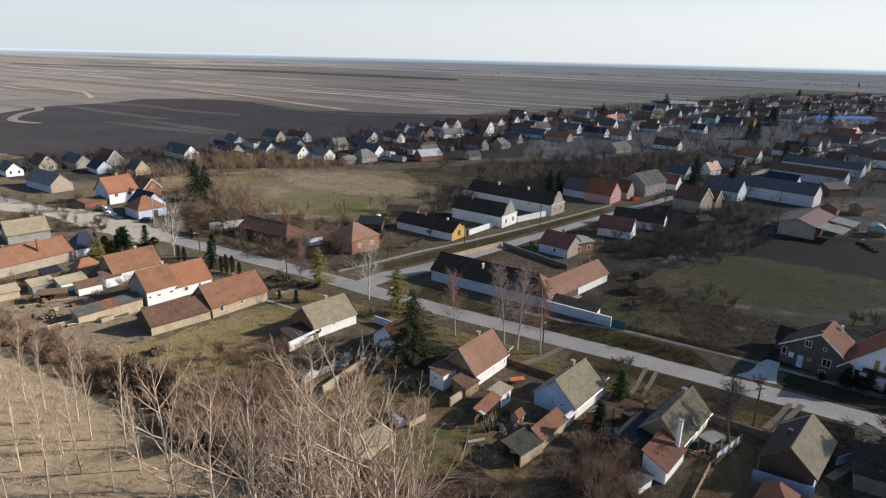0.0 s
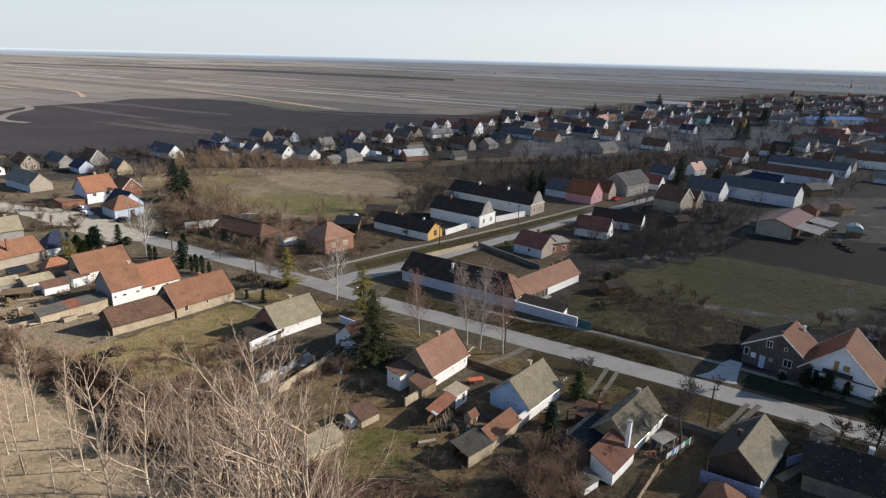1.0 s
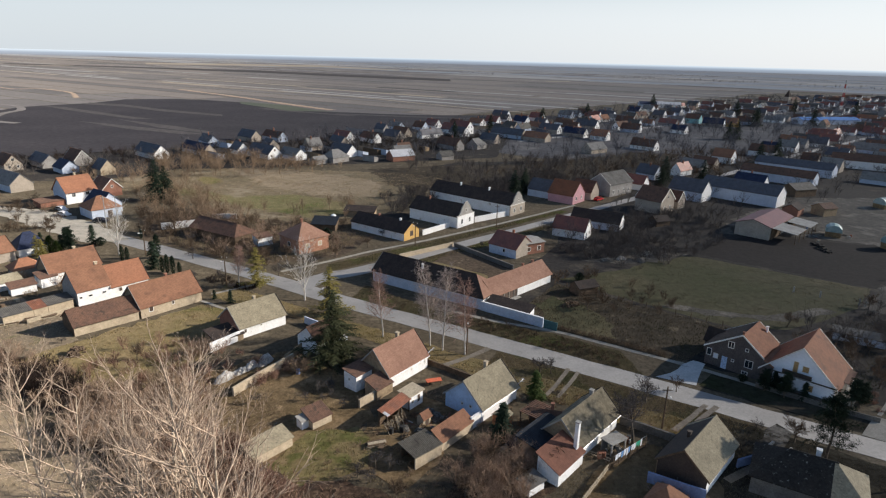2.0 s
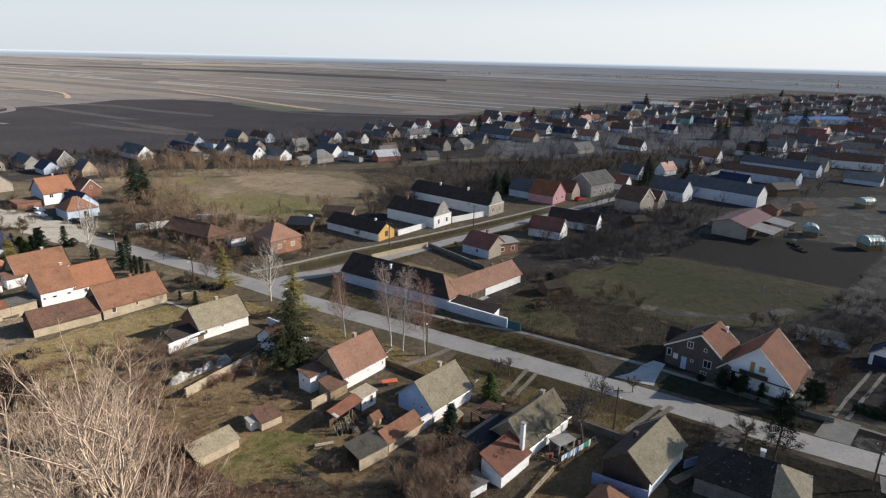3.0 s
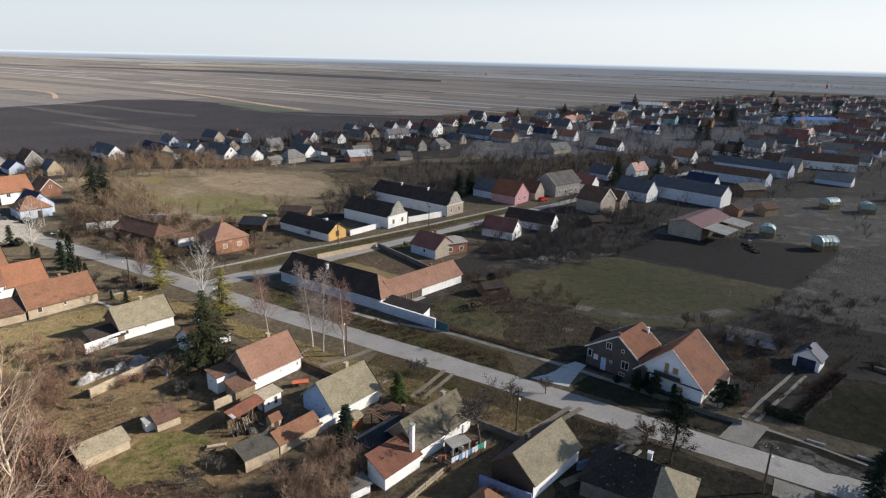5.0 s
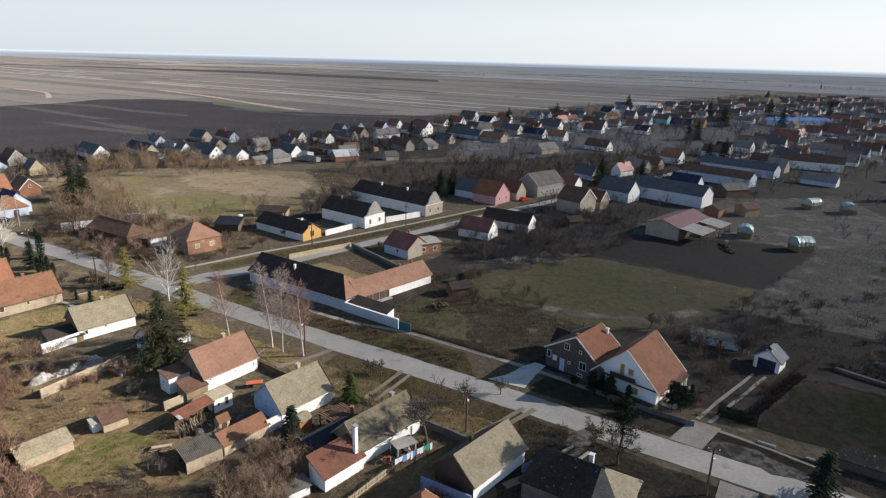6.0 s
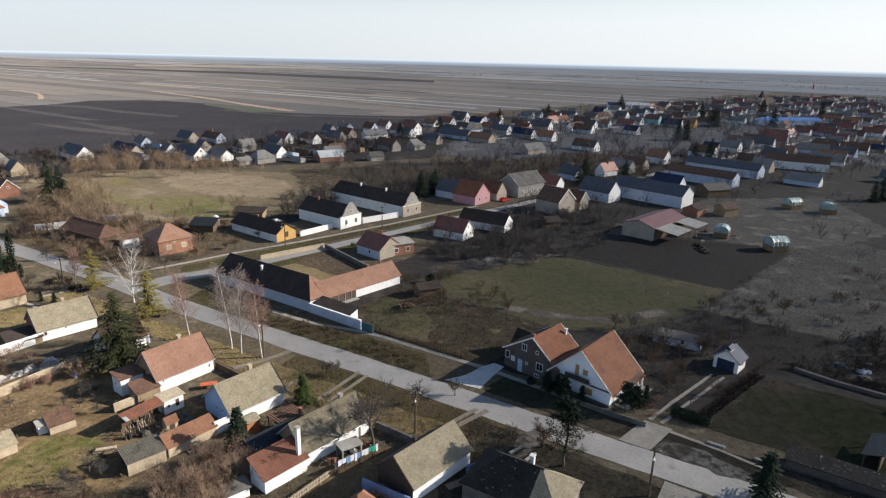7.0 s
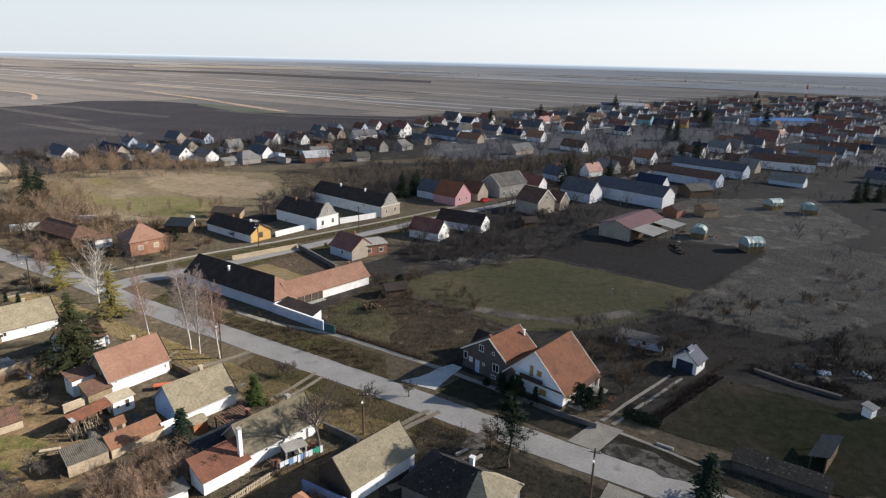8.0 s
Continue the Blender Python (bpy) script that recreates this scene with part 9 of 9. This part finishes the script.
for _ in range(2600):
    p = Vector((rng.uniform(-2.6, 2.6), rng.uniform(-0.8, 0.8), rng.uniform(0.05, 1.35)))
    d = Vector((rng.gauss(0, 1), rng.gauss(0, 1), rng.uniform(0.2, 1))).normalized()
    w.leaf(p, d, d.orthogonal().normalized(), rng.uniform(0.1, 0.26), 0.14)
o = new("foliage", quads("foliage", w.v, w.f, NEEDLES_BLUE))
o.parent = hg
wall_run("garden_fence", [(63.8, 88.2), (72.4, 81.6), (77.2, 78.6)], 0.8, 0.15, CONCRETE_DARK, "low dark front garden wall", category="fence")
for i, (x, y) in enumerate(((103.5, 124.3), (104.4, 123.6), (97.5, 128.5), (93, 131))):
    ps = thing("fence_post", x, y, 0, 0, "pale concrete fence post in a field", "post")
    part("post", Shape().box(-0.12, -0.12, 0, 0.12, 0.12, 1.5), CONCRETE, ps)


def wire_fence(name, a, b, label, h=1.2, step=3.0):
    a, b = Vector((*a, 0)), Vector((*b, 0))
    L = (b - a).length
    t = thing(name, a.x, a.y, math.degrees(math.atan2(b.y - a.y, b.x - a.x)), 0, label, "fence")
    me = Shape().box(-0.06, -0.06, 0, 0.06, 0.06, h).mesh("post", TIMBER)
    for i in range(int(L / step) + 1):
        o = new("post", me)
        o.parent = t
        o.location = (i * step, 0, 0)
    for z in (0.3, 0.7, 1.1):
        part("wire", Shape().rod((0, 0, z), (L, 0, z), 0.012, 0.012, 4), TIMBER, t)


wire_fence("wire_fence", (39.5, 132.6), (70.6, 109.8), "sagging wire fence between gardens")
wire_fence("wire_fence", (-6.5, 71.8), (-14, 62.4), "old wire fence in a back yard")
wire_fence("wire_fence", (-33, 84.5), (-17.5, 82), "old wire fence in a back yard")
wire_fence("wire_fence", (36.5, 107.6), (56, 95.6), "thin wire fence along the footpath", 0.9)
for x, y, rz in ((118.4, 82.6, 30),):
    lean_to("hut", x, y, rz, 1.5, 1.3, 1.5, 1.7, WHITE, CONCRETE, "small white hut behind a meadow")

# lattice mast and church far off
ms = thing("radio_mast", 445, 690, 0, 0, "tall red and white lattice radio mast", "mast")
for k in range(8):
    z0, z1 = k * 4.5, (k + 1) * 4.5
    r0, r1 = 1.7 - k * 0.17, 1.7 - (k + 1) * 0.17
    pm = WHITE_TRIM if k % 2 else MAST_RED
    for i in range(4):
        a0, a1 = math.pi / 4 + i * math.pi / 2, math.pi / 4 + (i + 1) * math.pi / 2
        p0, p1 = (r0 * math.cos(a0), r0 * math.sin(a0), z0), (r1 * math.cos(a0), r1 * math.sin(a0), z1)
        part("leg", Shape().rod(p0, p1, 0.16, 0.16, 4), pm, ms)
        part("diagonal_brace", Shape().rod(p0, (r1 * math.cos(a1), r1 * math.sin(a1), z1), 0.1, 0.1, 4), pm, ms)
        part("cross_brace", Shape().rod(p0, (r0 * math.cos(a1), r0 * math.sin(a1), z0), 0.1, 0.1, 4), pm, ms)
part("antenna_drum", Shape().rod((0, 0, 32), (0, 0, 35.5), 1.0, 1.0, 8), STEEL, ms)
ch = thing("church", 462, 832, 30, 0, "distant church with a pointed tower", "church")
part("tower", Shape().box(-3, -3, 0, 3, 3, 10), TAN_WALL, ch)
part("spire", Shape().hull([(-3.2, -3.2, 10), (3.2, -3.2, 10), (3.2, 3.2, 10), (-3.2, 3.2, 10)], [(-0.1, -0.1, 19), (0.1, -0.1, 19), (0.1, 0.1, 19), (-0.1, 0.1, 19)]), CLAY_DARK, ch)
part("nave", Shape().box(3, -5, 0, 22, 5, 6), TAN_WALL, ch)
part("nave_roof", Shape().hull([(3, -5.6, 6), (22.5, -5.6, 6), (22.5, 5.6, 6), (3, 5.6, 6)], [(3, -0.1, 10), (22.5, -0.1, 10), (22.5, 0.1, 10), (3, 0.1, 10)]), CLAY_OLD, ch)

# odds and ends lying about in the yards
rng = random.Random(501)


def plank(x, y, rz, material):
    t = thing("plank", x, y, rz, 0, "loose weathered board lying in a yard", "board")
    part("board", Shape().box(-rng.uniform(0.6, 1.4), -0.12, 0.0, rng.uniform(0.6, 1.4), 0.12, 0.06), material, t)


def barrel(x, y, material, label):
    t = thing("barrel", x, y, 0, 0, label, "barrel")
    part("drum", Shape().rod((0, 0, 0), (0, 0, 0.85), 0.3, 0.3, 10), material, t)
    part("rim", Shape().rod((0, 0, 0.85), (0, 0, 0.89), 0.32, 0.32, 10), material, t)


def crate(x, y, rz, material):
    t = thing("crate", x, y, rz, 0, "small crate standing in a farmyard", "crate")
    part("box", Shape().box(-0.4, -0.3, 0, 0.4, 0.3, 0.5), material, t)
    part("lid", Shape().box(-0.43, -0.33, 0.5, 0.43, 0.33, 0.55), material, t)


YARDS = ([(4, 67), (10, 79), (17, 78), (15, 70), (12, 70), (8, 71)], [(22, 70), (25, 76), (28, 72), (25, 67)], [(34, 68.5), (38, 72.5), (40, 73), (36, 69)],
         [(-82, 104), (-66, 101), (-58, 108), (-64, 114), (-80, 122), (-92, 118)], [(-14, 92), (-6, 99), (-2, 92), (-10, 88)], [(38, 62), (43, 66), (45, 63), (41, 59)], [(116, 172), (134, 176), (140, 184), (126, 190)])
for i, poly in enumerate(YARDS):
    for x, y, s_ in spots_in(poly, 16, 0, 1, 510 + i, -0.6):
        k = rng.random()
        if k < 0.5:
            plank(x, y, rng.uniform(0, 180), rng.choice([TIMBER, TIMBER_PALE, CONCRETE, RUST]))
        elif k < 0.72:
            barrel(x, y, rng.choice([RUST, BLUE_PAINT, CONCRETE_DARK, TYRE]), "old drum standing in a farmyard")
        elif k < 0.9:
            crate(x, y, rng.uniform(0, 90), rng.choice([TIMBER, TIMBER_PALE, WHITE_TRIM]))
        else:
            heap("junk_heap", x, y, 0.9, 0.6, 0.5, rng.choice([FIREWOOD, CONCRETE_DARK, CONCRETE]), "small heap of scrap in a yard", "junk", 600 + i, 0.25, 24)
# iron pipe behind the brick house
pp = thing("flue_pipe", 75.2, 97.4, 0, 0, "thin dark iron flue behind a house", "pipe")
part("pipe", Shape().rod((0, 0, 0), (0, 0, 4.6), 0.12, 0.1, 8), PIPE, pp)


def board_stack(x, y, rz, L, label):
    t = thing("board_stack", x, y, rz, 0, label, "timber stack")
    for j in range(4):
        for i in range(4):
            d = rng.uniform(-0.25, 0.25)
            part("board", Shape().box(-L / 2 + d, -0.55 + i * 0.28, j * 0.13, L / 2 + d, -0.31 + i * 0.28, j * 0.13 + 0.11), rng.choice([TIMBER, TIMBER_PALE, TIMBER]), t)


board_stack(-61.4, 107.2, 33, 5.0, "long stack of weathered boards behind the sheds")
board_stack(-66.0, 104.2, 36, 4.0, "low stack of old boards")
board_stack(-75.6, 115.0, 22, 4.0, "stacked timber beside a shed")
board_stack(-79.4, 112.0, 30, 3.4, "untidy stack of poles and boards")
board_stack(5.6, 70.4, 20, 2.4, "short stack of boards before a woodshed")
for i, (x, y) in enumerate(((7.4, 75.9), (8.5, 77.6))):
    heap("woodpile", x, y, 0.9, 0.5, 0.9, FIREWOOD, "split logs piled under a shed roof", "woodpile", 800 + i, 0.16, 60)
for i, (x, y) in enumerate(((56, 151.2), (60, 152.6), (64.5, 151.4), (68, 157.5), (72, 156), (-15, 193.5), (-8, 181), (-3, 186), (-12, 187))):
    heap("rubble_mound", x, y, 1.8, 0.9, 0.6, CONCRETE if i % 2 else CONCRETE_DARK, "low heap of broken concrete and scrap", "rubble", 900 + i, 0.4, 36)
for i, (x, y) in enumerate(((116.8, 98.6), (119.6, 96.4), (122.4, 98.8), (126, 96.2))):
    heap("junk_heap", x, y, 1.3, 0.7, 0.5, LINEN if i % 2 else CONCRETE_DARK, "pale scrap and sheeting behind a hedgerow", "junk", 950 + i, 0.28, 26)

# scrap strewn over the concrete courtyard
rng = random.Random(733)
for i, (x, y) in enumerate(((9.2, 74.0), (10.4, 77.4), (12.2, 78.8), (11.4, 74.6), (14.6, 76.4), (9.4, 72.2))):
    heap("junk_heap", x, y, 0.8, 0.5, 0.55, rng.choice([FIREWOOD, CONCRETE_DARK, TIMBER]), "low heap of scrap on a concrete courtyard", "junk", 740 + i, 0.18, 34)
for x, y in ((10.0, 75.4), (11.6, 77.0), (13.4, 77.6), (12.6, 75.4), (9.0, 76.4)):
    plank(x, y, rng.uniform(0, 180), rng.choice([TIMBER, TIMBER_PALE, RUST]))
